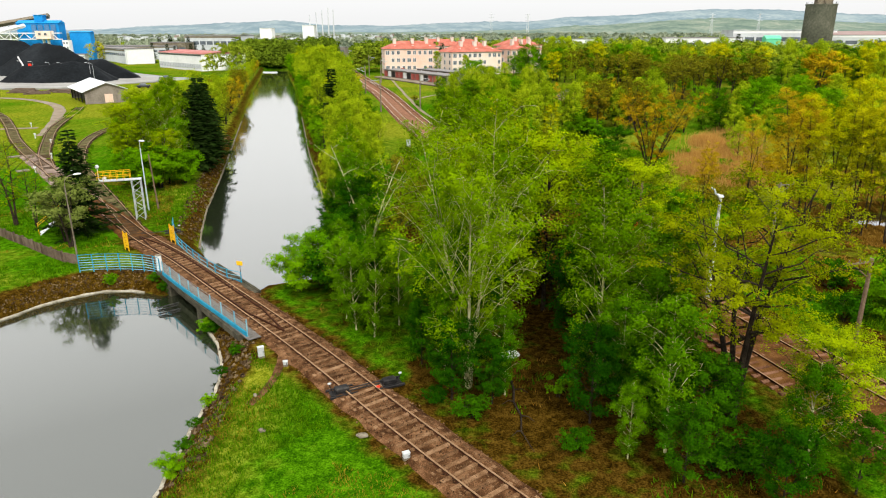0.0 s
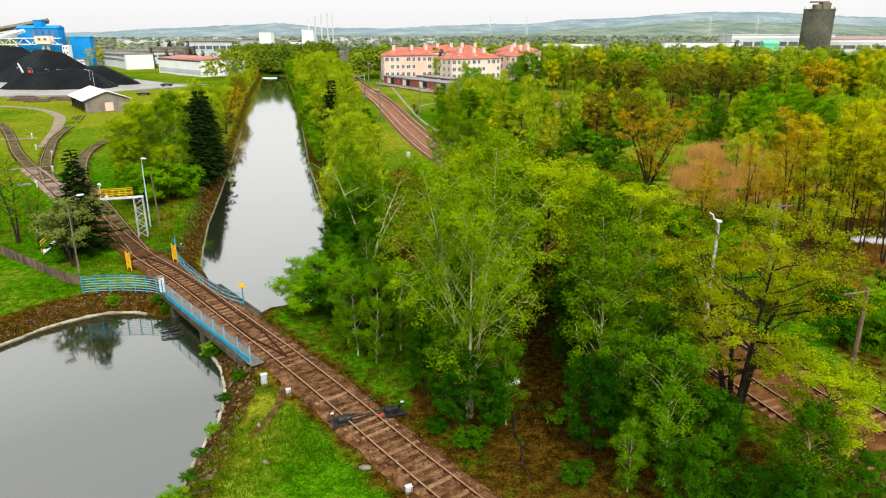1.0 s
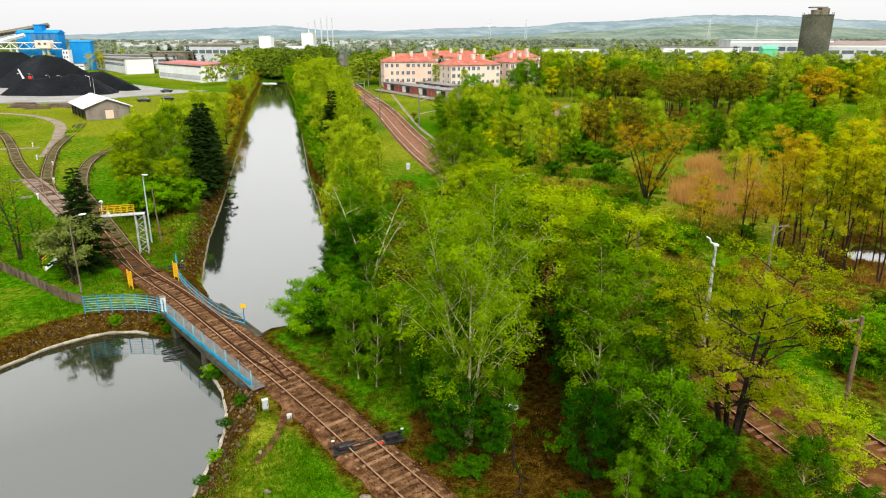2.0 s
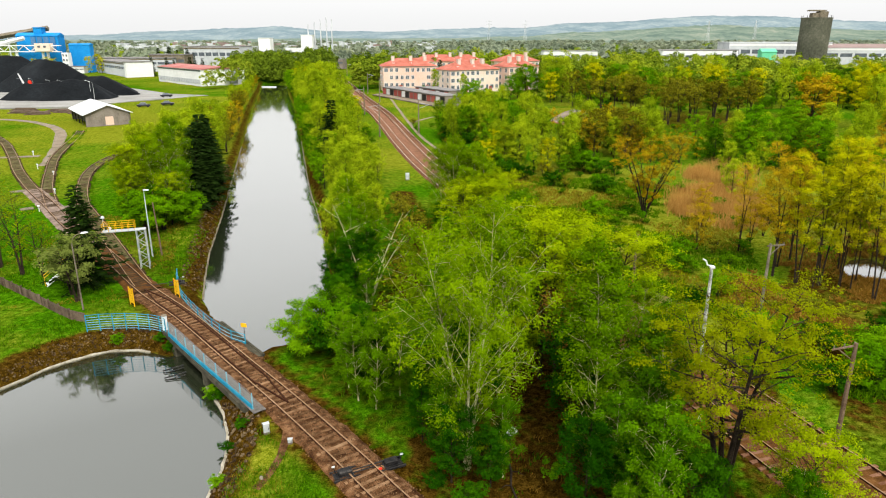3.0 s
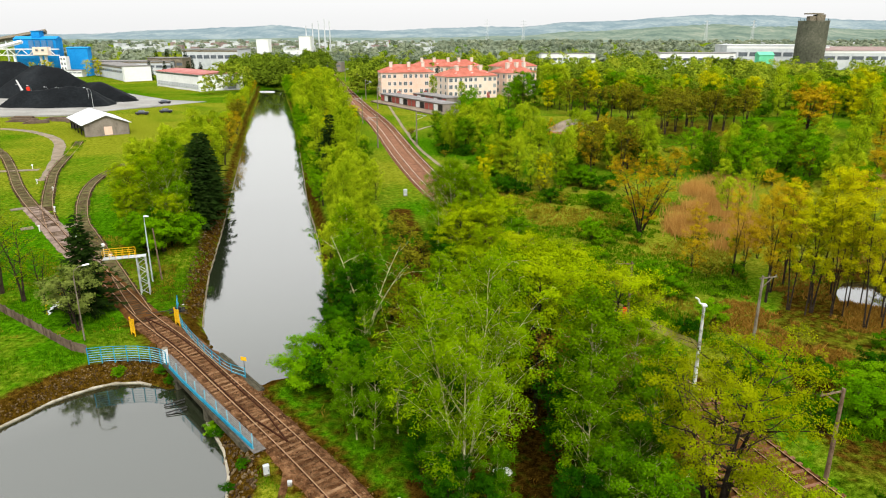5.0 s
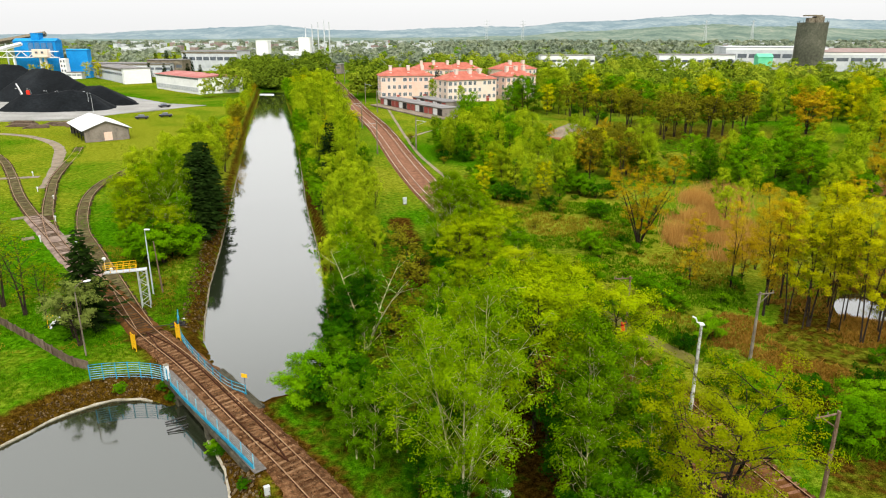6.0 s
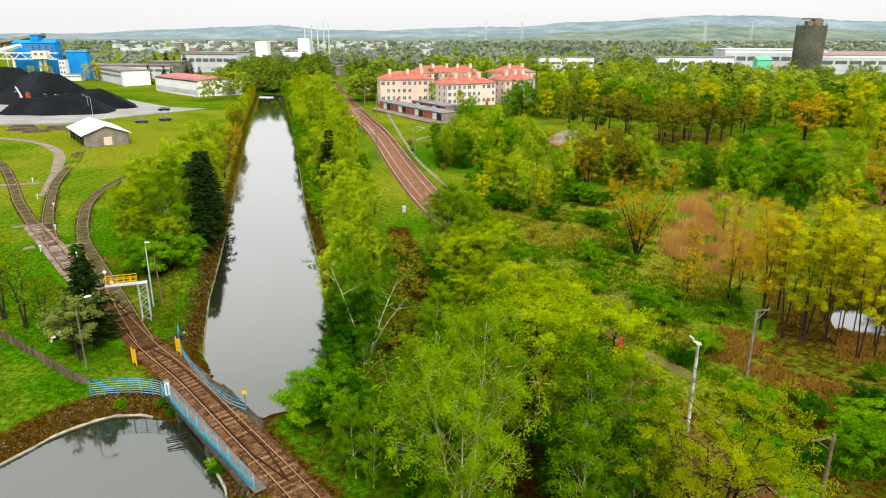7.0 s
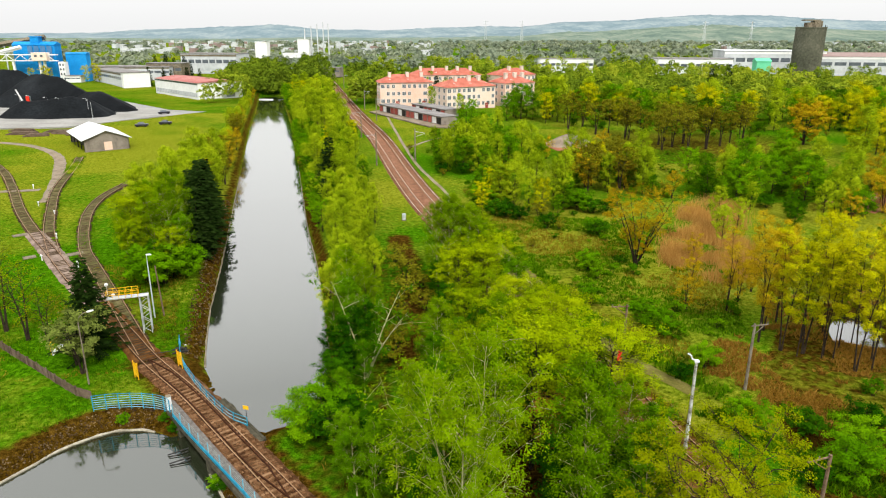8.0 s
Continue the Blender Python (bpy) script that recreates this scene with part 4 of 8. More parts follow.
grow("bare", broadleaf, M_BARK, L_OLIVE, "young_tree", "dark thin tree with many bare branches and few leaves", "tree",
     seed=20, h=10.0, crown_r=2.8, crown_base=0.22, shape="tall", limbs=40, twigs=7, per=4, leaf=0.075, trunk_r=0.19, stems=2, spread=0.12, up=0.9)
grow("pale", broadleaf, M_BARK, L_PALE, "blossoming_tree", "small pale grey-green tree beside the lamp post", "tree",
     seed=21, h=6.2, crown_r=2.6, crown_base=0.25, shape="round", limbs=30, twigs=6, per=13, leaf=0.1, trunk_r=0.13, stems=2, spread=0.15, up=0.5, clump=0.38)
grow("bush", broadleaf, M_BARK, L_BUSH, "bush", "rounded bright green bush", "bush",
     seed=22, h=3.2, crown_r=2.0, crown_base=0.02, shape="bush", limbs=36, twigs=7, per=28, leaf=0.064, trunk_r=0.04, stems=4, spread=0.35, up=0.5, clump=0.32)
grow("bush_dark", broadleaf, M_BARK, L_DARK, "bush", "low deep green bush", "bush",
     seed=23, h=2.2, crown_r=1.5, crown_base=0.02, shape="bush", limbs=26, twigs=5, per=19, leaf=0.076, trunk_r=0.03, stems=4, spread=0.4, up=0.5, clump=0.32)
for key, mid_mat, name, kind_label, kw in (
        ("a", L_SOFT, "birch_tree", "leafy green tree", dict(seed=24, h=12.0, crown_r=3.0, crown_base=0.04, shape="birch", limbs=34, twigs=6, trunk_r=0.12, up=1.4, droop=0.2, flat_down=1.0)),
        ("b", L_SOFT, "birch_tree", "soft green birch", dict(seed=25, h=13.0, crown_r=2.8, crown_base=0.04, shape="tall", limbs=34, twigs=6, trunk_r=0.11, up=1.5, droop=0.3, flat_down=1.1)),
        ("c", L_GREEN, "alder_tree", "dense deep green tree", dict(seed=26, h=9.0, crown_r=3.2, crown_base=0.02, shape="round", limbs=32, twigs=6, trunk_r=0.12, up=0.5)),
        ("g", L_BUSH, "lime_tree", "rounded mid-green tree", dict(seed=66, h=10.0, crown_r=4.4, crown_base=0.08, shape="round", limbs=40, twigs=6, trunk_r=0.16, up=0.5)),
        ("y", L_YELLOW, "poplar_tree", "yellow-green tree", dict(seed=27, h=11.0, crown_r=3.2, crown_base=0.05, shape="round", limbs=32, twigs=6, trunk_r=0.12, up=0.7)),
        ("o", L_ORANGE, "willow_tree", "orange-brown thinly leaved tree", dict(seed=28, h=9.5, crown_r=3.0, crown_base=0.12, shape="round", limbs=30, twigs=6, trunk_r=0.13, stems=3, spread=0.2, up=0.7))):
    thin = 0.6 if key == "o" else 1.0
    grow("mid_" + key, broadleaf, M_BARK, mid_mat, name, kind_label + " in a loose wood", "tree", per=max(5, int(25 * thin)), leaf=0.098, clump=0.48, sides=4, **kw)
    kw.update(seed=kw["seed"] + 10, limbs=int(kw["limbs"] * 0.8), twigs=5)
    grow("lo_" + key, broadleaf, M_BARK, mid_mat, name, kind_label + " in the far part of the wood", "tree", per=max(4, int(22 * thin)), leaf=0.14, clump=0.75, sides=4, **kw)
grow("lo_bare", broadleaf, M_BARK, L_BROWN, "alder_tree", "dark-stemmed tree with thin brown-green budding crown", "tree",
     seed=51, h=9.5, crown_r=3.0, crown_base=0.36, shape="round", limbs=30, twigs=6, per=6, leaf=0.17, trunk_r=0.22, stems=2, spread=0.12, up=0.7, sides=4, clump=0.5)
grow("lo_round", broadleaf, M_BARK, L_ORANGE, "willow_tree", "large rounded willow with dense orange-tan buds", "tree",
     seed=52, h=10.0, crown_r=5.6, crown_base=0.03, shape="round", limbs=50, twigs=7, per=9, leaf=0.2, trunk_r=0.25, stems=3, spread=0.2, up=0.6, sides=4, clump=0.6)
grow("spruce", conifer, M_BARK, L_NEEDLE, "spruce_tree", "dark pointed spruce with drooping boughs", "tree",
     seed=29, h=10.0, r=4.3, per=42, leaf=0.62, trunk_r=0.14, gap=0.5)
grow("pine", conifer, M_BARK, L_NEEDLE, "spruce_tree", "dark dense conifer beside the canal", "tree",
     seed=30, h=12.0, r=3.7, per=26, leaf=0.85, trunk_r=0.15, gap=0.55)
grow("shrub", broadleaf, M_BARK, L_GREEN, "shrub", "small ragged green shrub in the grass", "bush",
     seed=41, h=1.6, crown_r=1.1, crown_base=0.02, shape="bush", limbs=14, twigs=4, per=9, leaf=0.11, trunk_r=0.025, stems=3, spread=0.4, up=0.6, sides=4, clump=0.28)
grow("shrub_brown", broadleaf, M_BARK, L_BROWN, "shrub", "small twiggy brownish shrub in the grass", "bush",
     seed=42, h=1.5, crown_r=1.0, crown_base=0.02, shape="bush", limbs=16, twigs=4, per=5, leaf=0.09, trunk_r=0.025, stems=4, spread=0.4, up=0.8, sides=4, clump=0.28)

grow("dead", broadleaf, M_BARK, L_BRACKEN, "dead_tree", "dying tree with withered red-brown leaves", "tree",
     seed=71, h=7.6, crown_r=1.6, crown_base=0.4, shape="tall", limbs=24, twigs=6, per=7, leaf=0.075, trunk_r=0.1, up=0.9)

# between the near track and the main line
put("dead", 6.2, 39.6, 1.0)
put("birch_big", 0.5, 31.8, 1.0, 20)
for key, x, y, s in (
        ("dark_a", -0.4, 30.6, 0.6), ("dark_a", 1.7, 30.2, 0.5), ("birch_b", 2.4, 31.0, 0.55), ("birch_b", -0.8, 32.4, 0.6), ("fresh_a", 5.6, 42.0, 1.13), ("birch_a", 8.4, 37.0, 1.05), ("oak", 13.3, 28.8, 0.97), ("birch_b", 9.4, 26.1, 0.82),
        ("fresh_a", 15.8, 25.6, 0.62), ("birch_b", 14.8, 24.2, 0.6), ("birch_a", 7.2, 31.5, 0.88), ("dark_a", 6.4, 28.4, 0.7), ("birch_b", 8.0, 29.0, 0.7), ("dark_a", 8.8, 27.6, 0.6), ("birch_b", 11.2, 33.6, 0.95),
        ("birch_b", -5.4, 37.9, 0.7), ("birch_b", -6.7, 38.9, 0.58), ("birch_b", -4.0, 39.6, 0.66), ("dark_a", -5.4, 40.4, 0.66), ("bush", -12.0, 45.6, 0.95), ("bush", -10.6, 46.8, 1.3),
        ("bush_dark", -8.8, 45.4, 1.6), ("birch_b", -9.2, 48.4, 0.5), ("birch_b", -7.6, 40.6, 0.62), ("dark_a", -6.8, 41.4, 0.6), ("birch_a", 2.6, 40.0, 1.1), ("birch_b", -0.8, 43.5, 0.9), ("birch_b", 9.6, 42.3, 0.86),
        ("dark_a", 11.2, 37.4, 0.7), ("bush_dark", 12.8, 25.0, 0.8), ("bush_dark", 11.2, 24.6, 0.7), ("dark_a", 10.2, 28.4, 0.6), ("birch_a", 12.4, 42.6, 0.66), ("dark_a", 6.8, 34.8, 0.9),
        ("birch_b", 10.0, 30.6, 0.8), ("dark_a", 0.8, 35.6, 0.8), ("bush_dark", 0.6, 28.9, 0.55), ("bush_dark", -1.2, 30.2, 0.45), ("bush_dark", 5.4, 26.2, 0.5),
        ("birch_lean", -8.1, 55.4, 1.0), ("dark_a", -9.6, 56.8, 0.8), ("birch_b", -10.4, 60.0, 0.85), ("dark_a", -8.8, 59.4, 0.75), ("birch_b", -8.0, 52.6, 0.55), ("dark_a", -9.4, 53.4, 0.6), ("birch_a", -11.2, 64.4, 0.9),
        ("birch_a", -1.0, 79.6, 1.05), ("birch_a", 1.2, 77.6, 1.0), ("birch_a", -0.2, 83.5, 0.95), ("birch_a", -2.6, 82.0, 0.9), ("birch_a", 2.8, 76.0, 0.9), ("fresh_a", 0.4, 75.6, 0.7), ("birch_b", 1.6, 74.4, 0.8), ("dark_a", -2.2, 74.8, 0.6), ("birch_b", 2.4, 81.0, 0.7),
        ("fresh_a", 3.2, 65.0, 0.66), ("fresh_a", 5.4, 61.0, 0.72), ("fresh_a", 7.0, 56.0, 0.72), ("fresh_a", 0.8, 61.0, 0.6), ("dark_a", 2.6, 57.6, 0.75), ("dark_a", -1.2, 65.0, 0.7), ("birch_a", 4.0, 51.0, 0.9),
        ("fresh_a", 7.4, 49.0, 0.82), ("birch_a", 10.6, 48.6, 0.72), ("birch_b", 9.0, 52.6, 0.7), ("birch_b", -1.6, 50.5, 0.74), ("fresh_a", 0.8, 49.5, 0.7), ("dark_a", 3.0, 46.0, 0.9), ("birch_b", 0.4, 56.0, 0.6), ("dark_a", 6.6, 45.6, 0.8)):
    put(key, x, y, s)

# a close row along the west side of the main line, and low growth under the tall trees
rs = random.Random(57)
for x, y, s in ((3.6, 79.0, 0.75), (2.6, 84.0, 0.8), (4.8, 74.5, 0.8), (5.6, 70.5, 0.78), (6.4, 66.5, 0.85), (7.8, 63.0, 0.75), (8.6, 58.8, 0.8), (9.8, 55.0, 0.8), (10.8, 51.4, 0.8), (12.0, 46.6, 0.85), (0.2, 87.0, 0.75), (3.0, 70.5, 0.8), (0.2, 70.0, 0.7), (4.2, 56.0, 0.75), (6.0, 52.6, 0.8), (-1.8, 56.4, 0.62), (13.6, 40.0, 0.75), (12.4, 35.6, 0.7)):
    put(rs.choice(["birch_a", "birch_b", "fresh_a"]), x, y, s * rs.uniform(0.92, 1.08), wide=1.15)
for x, y, s in ((9.6, 24.0, 0.5), (11.0, 26.6, 0.62), (12.2, 27.4, 0.5), (7.6, 25.6, 0.42), (8.6, 31.6, 0.7), (10.2, 34.8, 0.7), (-2.2, 34.4, 0.5), (-1.6, 37.2, 0.6), (1.2, 38.0, 0.7), (8.0, 40.4, 0.8), (-6.6, 42.8, 0.5), (-7.4, 44.6, 0.6),
                (0.4, 46.4, 0.7), (2.0, 43.4, 0.8), (5.0, 48.4, 0.8), (-9.8, 50.4, 0.6), (-11.0, 53.0, 0.55), (-11.6, 57.4, 0.6), (-12.0, 61.6, 0.6), (13.0, 22.4, 0.5), (16.6, 23.6, 0.5)):
    put("dark_a" if rs.random() < 0.7 else "birch_b", x, y, s)

for x, y, s in ((-5.8, 62.0, 0.9), (-3.8, 64.5, 0.8), (-6.4, 68.0, 1.2), (-3.6, 71.0, 1.0), (-6.0, 75.0, 1.1), (-6.8, 82.0, 1.2), (-4.4, 78.0, 0.9), (-8.6, 88.0, 1.1), (-6.2, 58.6, 1.0)):
    put("shrub_brown", x, y, s * 1.5)

# the strip between canal and main line
rs = random.Random(5)
y = 66.0
while y < 330:
    t = float(np.interp(y, [62, 88, 112, 160, 244, 330], [-12.6, -18.4, -25.2, -37.6, -59.7, -84]))
    e = float(np.interp(y, [62, 70, 97, 120, 147, 198, 262, 330], [-6.4, -8, -10.5, -14.5, -20.5, -30.0, -46.5, -64]))
    for k in range(3):
        f = (k + rs.random()) / 3
        key = rs.choice(["mid_a", "mid_b", "mid_b", "mid_c", "mid_y" if y > 150 else "mid_a"] if y > 76 else ["birch_a", "birch_b", "birch_b", "dark_a"])
        low = 0.8 if y < 110 else 0.9
        put(key, t + 1.4 + (e - t - 2.2) * f, y + rs.uniform(-1.5, 1.5), rs.uniform(0.55, 0.9) * low * (1.0 if y < 200 else 1.15) * (0.72 if 70 < y < 150 and f > 0.6 else 1.0))
    if not 74 < y < 101:
        put(rs.choice(["mid_a", "mid_c", "mid_g"]), t + rs.uniform(0.2, 1.0), y + rs.uniform(-1, 1), rs.uniform(0.42, 0.6) * (1.0 if y < 160 else 1.3))
    y += 3.7 if y < 120 else 5.2
for x, y, s in ((124, 322, 1.25), (126.5, 325, 1.0), (-214, 484, 1.2), (-208, 488, 1.3), (-201, 485, 1.1), (-195, 488, 1.2), (-190, 486, 0.9), (-9.2, 284, 1.0), (-178, 392, 0.95), (-171, 396, 0.9), (-165, 392, 0.8), (-158, 398, 0.9), (-150, 396, 0.85),
                (118, 326, 1.1), (121, 329, 0.9), (-31, 300, 0.8), (-24.6, 127, 1.0), (-26.6, 131, 0.75), (-22.4, 110, 0.62)):
    put("pine", x, y, s)
for key, x, y, s in (("lo_a", -10.5, 263.5, 0.75), ("lo_c", -14.8, 261, 0.35), ("lo_c", -12.6, 262, 0.3), ("lo_a", 0.5, 241, 0.7), ("lo_g", 4.6, 243, 0.6)):
    put(key, x, y, s)

# the bank west of the canal
for key, x, y, s in (("spruce", -36.4, 60.4, 1.0), ("pale", -34.9, 55.6, 0.98), ("pale", -36.3, 57.2, 0.86), ("bare", -44.4, 62.5, 0.85), ("bare", -48.0, 64.5, 0.95), ("bare", -42.0, 62.0, 0.62), ("bare", -51.5, 67.0, 1.0),
                     ("bush", -37.2, 79.4, 1.5), ("bush", -40.2, 80.4, 1.4), ("bush", -35.2, 82.0, 1.3), ("bush", -38.8, 78.8, 1.1), ("fresh_a", -37.0, 81.6, 0.62), ("birch_b", -38.6, 80.2, 0.6), ("fresh_a", -42.6, 83.4, 0.68), ("birch_a", -44.4, 85.4, 0.7), ("birch_b", -36.4, 84.4, 0.85), ("birch_a", -38.6, 86.0, 1.05), ("birch_a", -41.4, 87.0, 0.9),
                     ("fresh_a", -45.0, 88.5, 0.85), ("fresh_a", -43.0, 91.0, 0.95), ("birch_a", -40.0, 91.0, 1.1), ("fresh_a", -48.0, 93.5, 0.75), ("birch_b", -46.4, 97.0, 1.0), ("mid_a", -43.2, 99.0, 0.85), ("pine", -37.4, 93.0, 0.8), ("pine", -38.4, 97.0, 0.95),
                     ("pine", -40.2, 102.5, 1.0), ("pine", -41.8, 107.5, 0.9), ("pine", -43.6, 113.0, 0.85), ("pine", -40.2, 98.4, 0.85), ("mid_a", -47.6, 105.5, 0.8), ("mid_b", -46.0, 112.0, 0.75), ("mid_a", -50.0, 111.0, 0.7), ("mid_a", -52.0, 120.0, 0.7),
                     ("mid_b", -48.0, 120.0, 0.75), ("mid_o", -50.0, 128.0, 0.75), ("mid_a", -54.6, 134.0, 0.6),
                     ("mid_a", -51.5, 104.0, 0.8), ("mid_b", -53.5, 108.5, 0.75), ("mid_a", -50.5, 115.5, 0.85), ("mid_a", -54.5, 116.0, 0.7), ("lo_b", -55.0, 124.0, 0.75), ("lo_a", -52.0, 125.5, 0.8), ("lo_a", -57.5, 131.0, 0.75), ("lo_b", -54.0, 138.0, 0.75), ("lo_a", -58.5, 142.0, 0.7),
                     ("lo_bare", -56.5, 147.0, 0.85), ("lo_b", -60.5, 152.0, 0.75), ("lo_a", -59.0, 160.0, 0.72), ("pine", -36.6, 90.2, 0.7), ("pine", -41.6, 103.5, 0.85), ("pine", -45.2, 109.5, 0.75)):
    put(key, x, y, s, wide=1.3 if key == "pine" else 1.0)
rs = random.Random(17)
y = 128.0
while y < 345:
    edge_x = float(np.interp(y, [83, 100.7, 121.9, 153, 229, 300, 353], [-31.9, -36.6, -42.4, -50.8, -71.6, -89.5, -103.5]))
    for k in range(2 if y < 160 else 1):
        put(rs.choice(["lo_a", "lo_b", "lo_o", "lo_c" if y > 200 else "lo_bare", "lo_c" if k else "lo_b"]), edge_x - 2.2 - 3.4 * k - rs.uniform(0, 1.6), y + rs.uniform(-2, 2), rs.uniform(0.5, 0.78) * (0.62 if y > 215 else 1.0))
    y += 4.6

# right of the main line: a clearing with single trees and bushes
for key, x, y, s in (("willow", 24.4, 87.1, 1.0), ("bush_dark", 6.8, 113.2, 1.3), ("bush_dark", 8.6, 112.2, 1.25), ("bush_dark", 10.6, 111.0, 1.0), ("bush_dark", 24.4, 117.2, 1.2), ("bush_dark", 27.0, 116.6, 1.3), ("bush", 22.8, 118.0, 0.8),
                     ("bush_dark", 14.8, 106.6, 1.1), ("shrub_brown", 16.6, 106.0, 1.2), ("bush_dark", 22.2, 102.2, 1.2), ("bush", 21.6, 104.2, 0.8), ("bush", 17.6, 85.5, 0.85), ("shrub", 18.4, 84.2, 1.0), ("bush", 15.8, 73.4, 0.8), ("bush_dark", 22.6, 88.4, 0.6),
                     ("mid_o", 26.4, 72.1, 0.55), ("mid_o", 30.5, 82.5, 0.42), ("mid_o", 33.0, 90.0, 0.45), ("mid_o", 36.5, 78.5, 0.5), ("mid_o", 39.5, 84.0, 0.5), ("mid_o", 45.0, 96.0, 0.5), ("mid_o", 33.5, 75.0, 0.62), ("shrub", 24.6, 71.0, 1.0), ("shrub_brown", 28.0, 71.4, 1.1), ("mid_a", 41.6, 104.7, 0.64), ("mid_b", 43.6, 101.5, 0.52), ("mid_a", 40.2, 98.6, 0.5),
                     ("bush", 20.4, 67.2, 0.95), ("bush", 21.8, 65.0, 0.85), ("bush", 23.7, 58.0, 0.75), ("bush_dark", 20.8, 55.8, 0.7), ("bush", 23.2, 47.2, 0.9), ("bush_dark", 27.5, 47.0, 1.0), ("bush", 30.4, 44.0, 0.95), ("bush_dark", 33.0, 48.0, 1.0), ("bush", 28.2, 41.2, 1.0),
                     ("bush_dark", 25.0, 40.6, 0.9), ("bush_dark", 32, 39, 1.1), ("bush", 36, 44, 1.0),
                     ("tall_orange", 31.2, 63.8, 0.92), ("tall_orange", 32.8, 66.6, 0.95), ("tall_yellow", 32.6, 61.9, 0.88), ("tall_yellow", 34.5, 61.2, 0.96), ("tall_yellow", 36.0, 60.4, 0.98), ("tall_yellow", 37.6, 57.6, 0.96), ("tall_thin", 36.8, 60.0, 0.8), ("tall_yellow", 40.6, 60.0, 0.95),
                     ("tall_orange", 35.2, 68.8, 0.9), ("tall_yellow", 43.6, 62.6, 0.96), ("tall_yellow", 45.5, 58.8, 0.98), ("tall_orange", 31.0, 72.0, 0.72), ("tall_yellow", 39.2, 66.4, 0.95), ("tall_yellow", 48.6, 66.0, 1.0), ("tall_orange", 50.0, 74.0, 0.9), ("tall_yellow", 52.8, 62.0, 1.0), ("tall_yellow", 47.0, 54.2, 0.9),
                     ("tall_thin", 33.6, 60.6, 0.75), ("tall_thin", 35.4, 63.6, 0.9), ("tall_thin", 38.6, 62.4, 0.85), ("tall_thin", 41.4, 57.2, 0.9), ("tall_thin", 44.2, 60.2, 0.9), ("tall_thin", 42.6, 66.8, 0.8), ("tall_thin", 47.0, 63.2, 0.9), ("tall_thin", 39.4, 58.0, 0.8)):
    put(key, x, y, s)

# loose woods behind the clearing, group by group
for key, x, y, s in (("mid_b", 7.4, 118.6, 0.66), ("mid_a", 10.2, 118.0, 0.72), ("mid_b", 12.6, 116.2, 0.6), ("mid_y", 14.8, 114.6, 0.6), ("mid_a", 17.4, 118.6, 0.78), ("mid_c", 19.2, 121.0, 0.7), ("mid_a", 11.0, 124.0, 0.8), ("mid_a", 15.0, 126.0, 0.8), ("mid_c", 7.0, 125.0, 0.7), ("mid_b", 20.5, 127.0, 0.7),
                     ("lo_a", -2.4, 152.0, 0.72), ("lo_c", 1.4, 150.5, 0.85), ("lo_b", 4.6, 151.5, 0.66), ("lo_a", 9.0, 153.5, 0.72), ("lo_c", 1.0, 160.0, 0.8), ("lo_a", 6.6, 161.5, 0.8), ("lo_g", 12.0, 158.5, 0.72), ("lo_b", -1.0, 168.5, 0.7), ("lo_a", 4.6, 171.5, 0.8), ("lo_c", 10.4, 174.5, 0.8), ("lo_a", 14.8, 168.5, 0.74), ("lo_b", 17.6, 163.0, 0.7),
                     ("lo_g", 2.4, 203.6, 0.85), ("lo_c", 6.8, 199.0, 0.8), ("lo_a", 11.2, 193.0, 0.75), ("lo_a", 7.0, 187.0, 0.7), ("lo_c", 16.5, 186.0, 0.7),
                     ("lo_bare", 22.8, 136.0, 0.86), ("lo_o", 25.8, 134.4, 0.8), ("lo_bare", 28.0, 139.0, 0.95), ("lo_b", 30.2, 133.0, 0.6), ("lo_bare", 32.4, 132.7, 1.0), ("lo_a", 34.4, 136.4, 0.8), ("lo_b", 36.6, 131.0, 0.72), ("lo_a", 38.0, 134.0, 0.74), ("lo_o", 25.0, 146.0, 0.8), ("lo_y", 30.0, 146.5, 0.7),
                     ("lo_bare", 36.0, 148.0, 0.9), ("lo_o", 41.5, 128.0, 0.6), ("lo_c", 46.6, 133.4, 0.5), ("lo_c", 49.0, 133.0, 0.6), ("lo_g", 53.3, 125.2, 0.95), ("lo_g", 58.0, 128.4, 0.86), ("lo_g", 62.0, 131.0, 0.8), ("lo_c", 51.0, 138.0, 0.8), ("lo_g", 49.2, 143.0, 0.72), ("lo_a", 57.0, 141.0, 0.7),
                     ("mid_a", 52.0, 117.0, 0.48), ("mid_c", 57.6, 114.0, 0.56), ("mid_a", 62.0, 111.6, 0.6), ("mid_c", 55.4, 107.5, 0.5), ("mid_o", 67.0, 112.0, 0.6), ("lo_g", 66.0, 126.0, 0.8), ("lo_c", 71.0, 134.0, 0.8), ("lo_g", 70.6, 146.0, 0.8), ("lo_g", 64.0, 150.0, 0.8), ("lo_a", 77.0, 144.0, 0.8), ("lo_b", 71.0, 121.0, 0.8), ("lo_o", 76.0, 118.0, 0.85),
                     ("lo_round", 96.0, 189.0, 1.15), ("lo_c", 70.0, 164.0, 0.6), ("lo_g", 82.0, 170.0, 0.7)):
    put(key, x, y, s)
rs = random.Random(72)
for x, y in ((36, 214), (42, 205), (45, 206), (47, 196), (50, 197), (52, 188), (55, 190), (56, 181), (59, 186), (61, 181), (64, 188), (66, 182), (69, 188), (72, 184), (76, 187), (79, 192), (58, 196), (66, 197), (74, 199), (84, 200), (49, 206), (40, 214)):
    put("lo_bare", x + rs.uniform(-1.5, 1.5), y + rs.uniform(-2, 2), rs.uniform(0.9, 1.2))


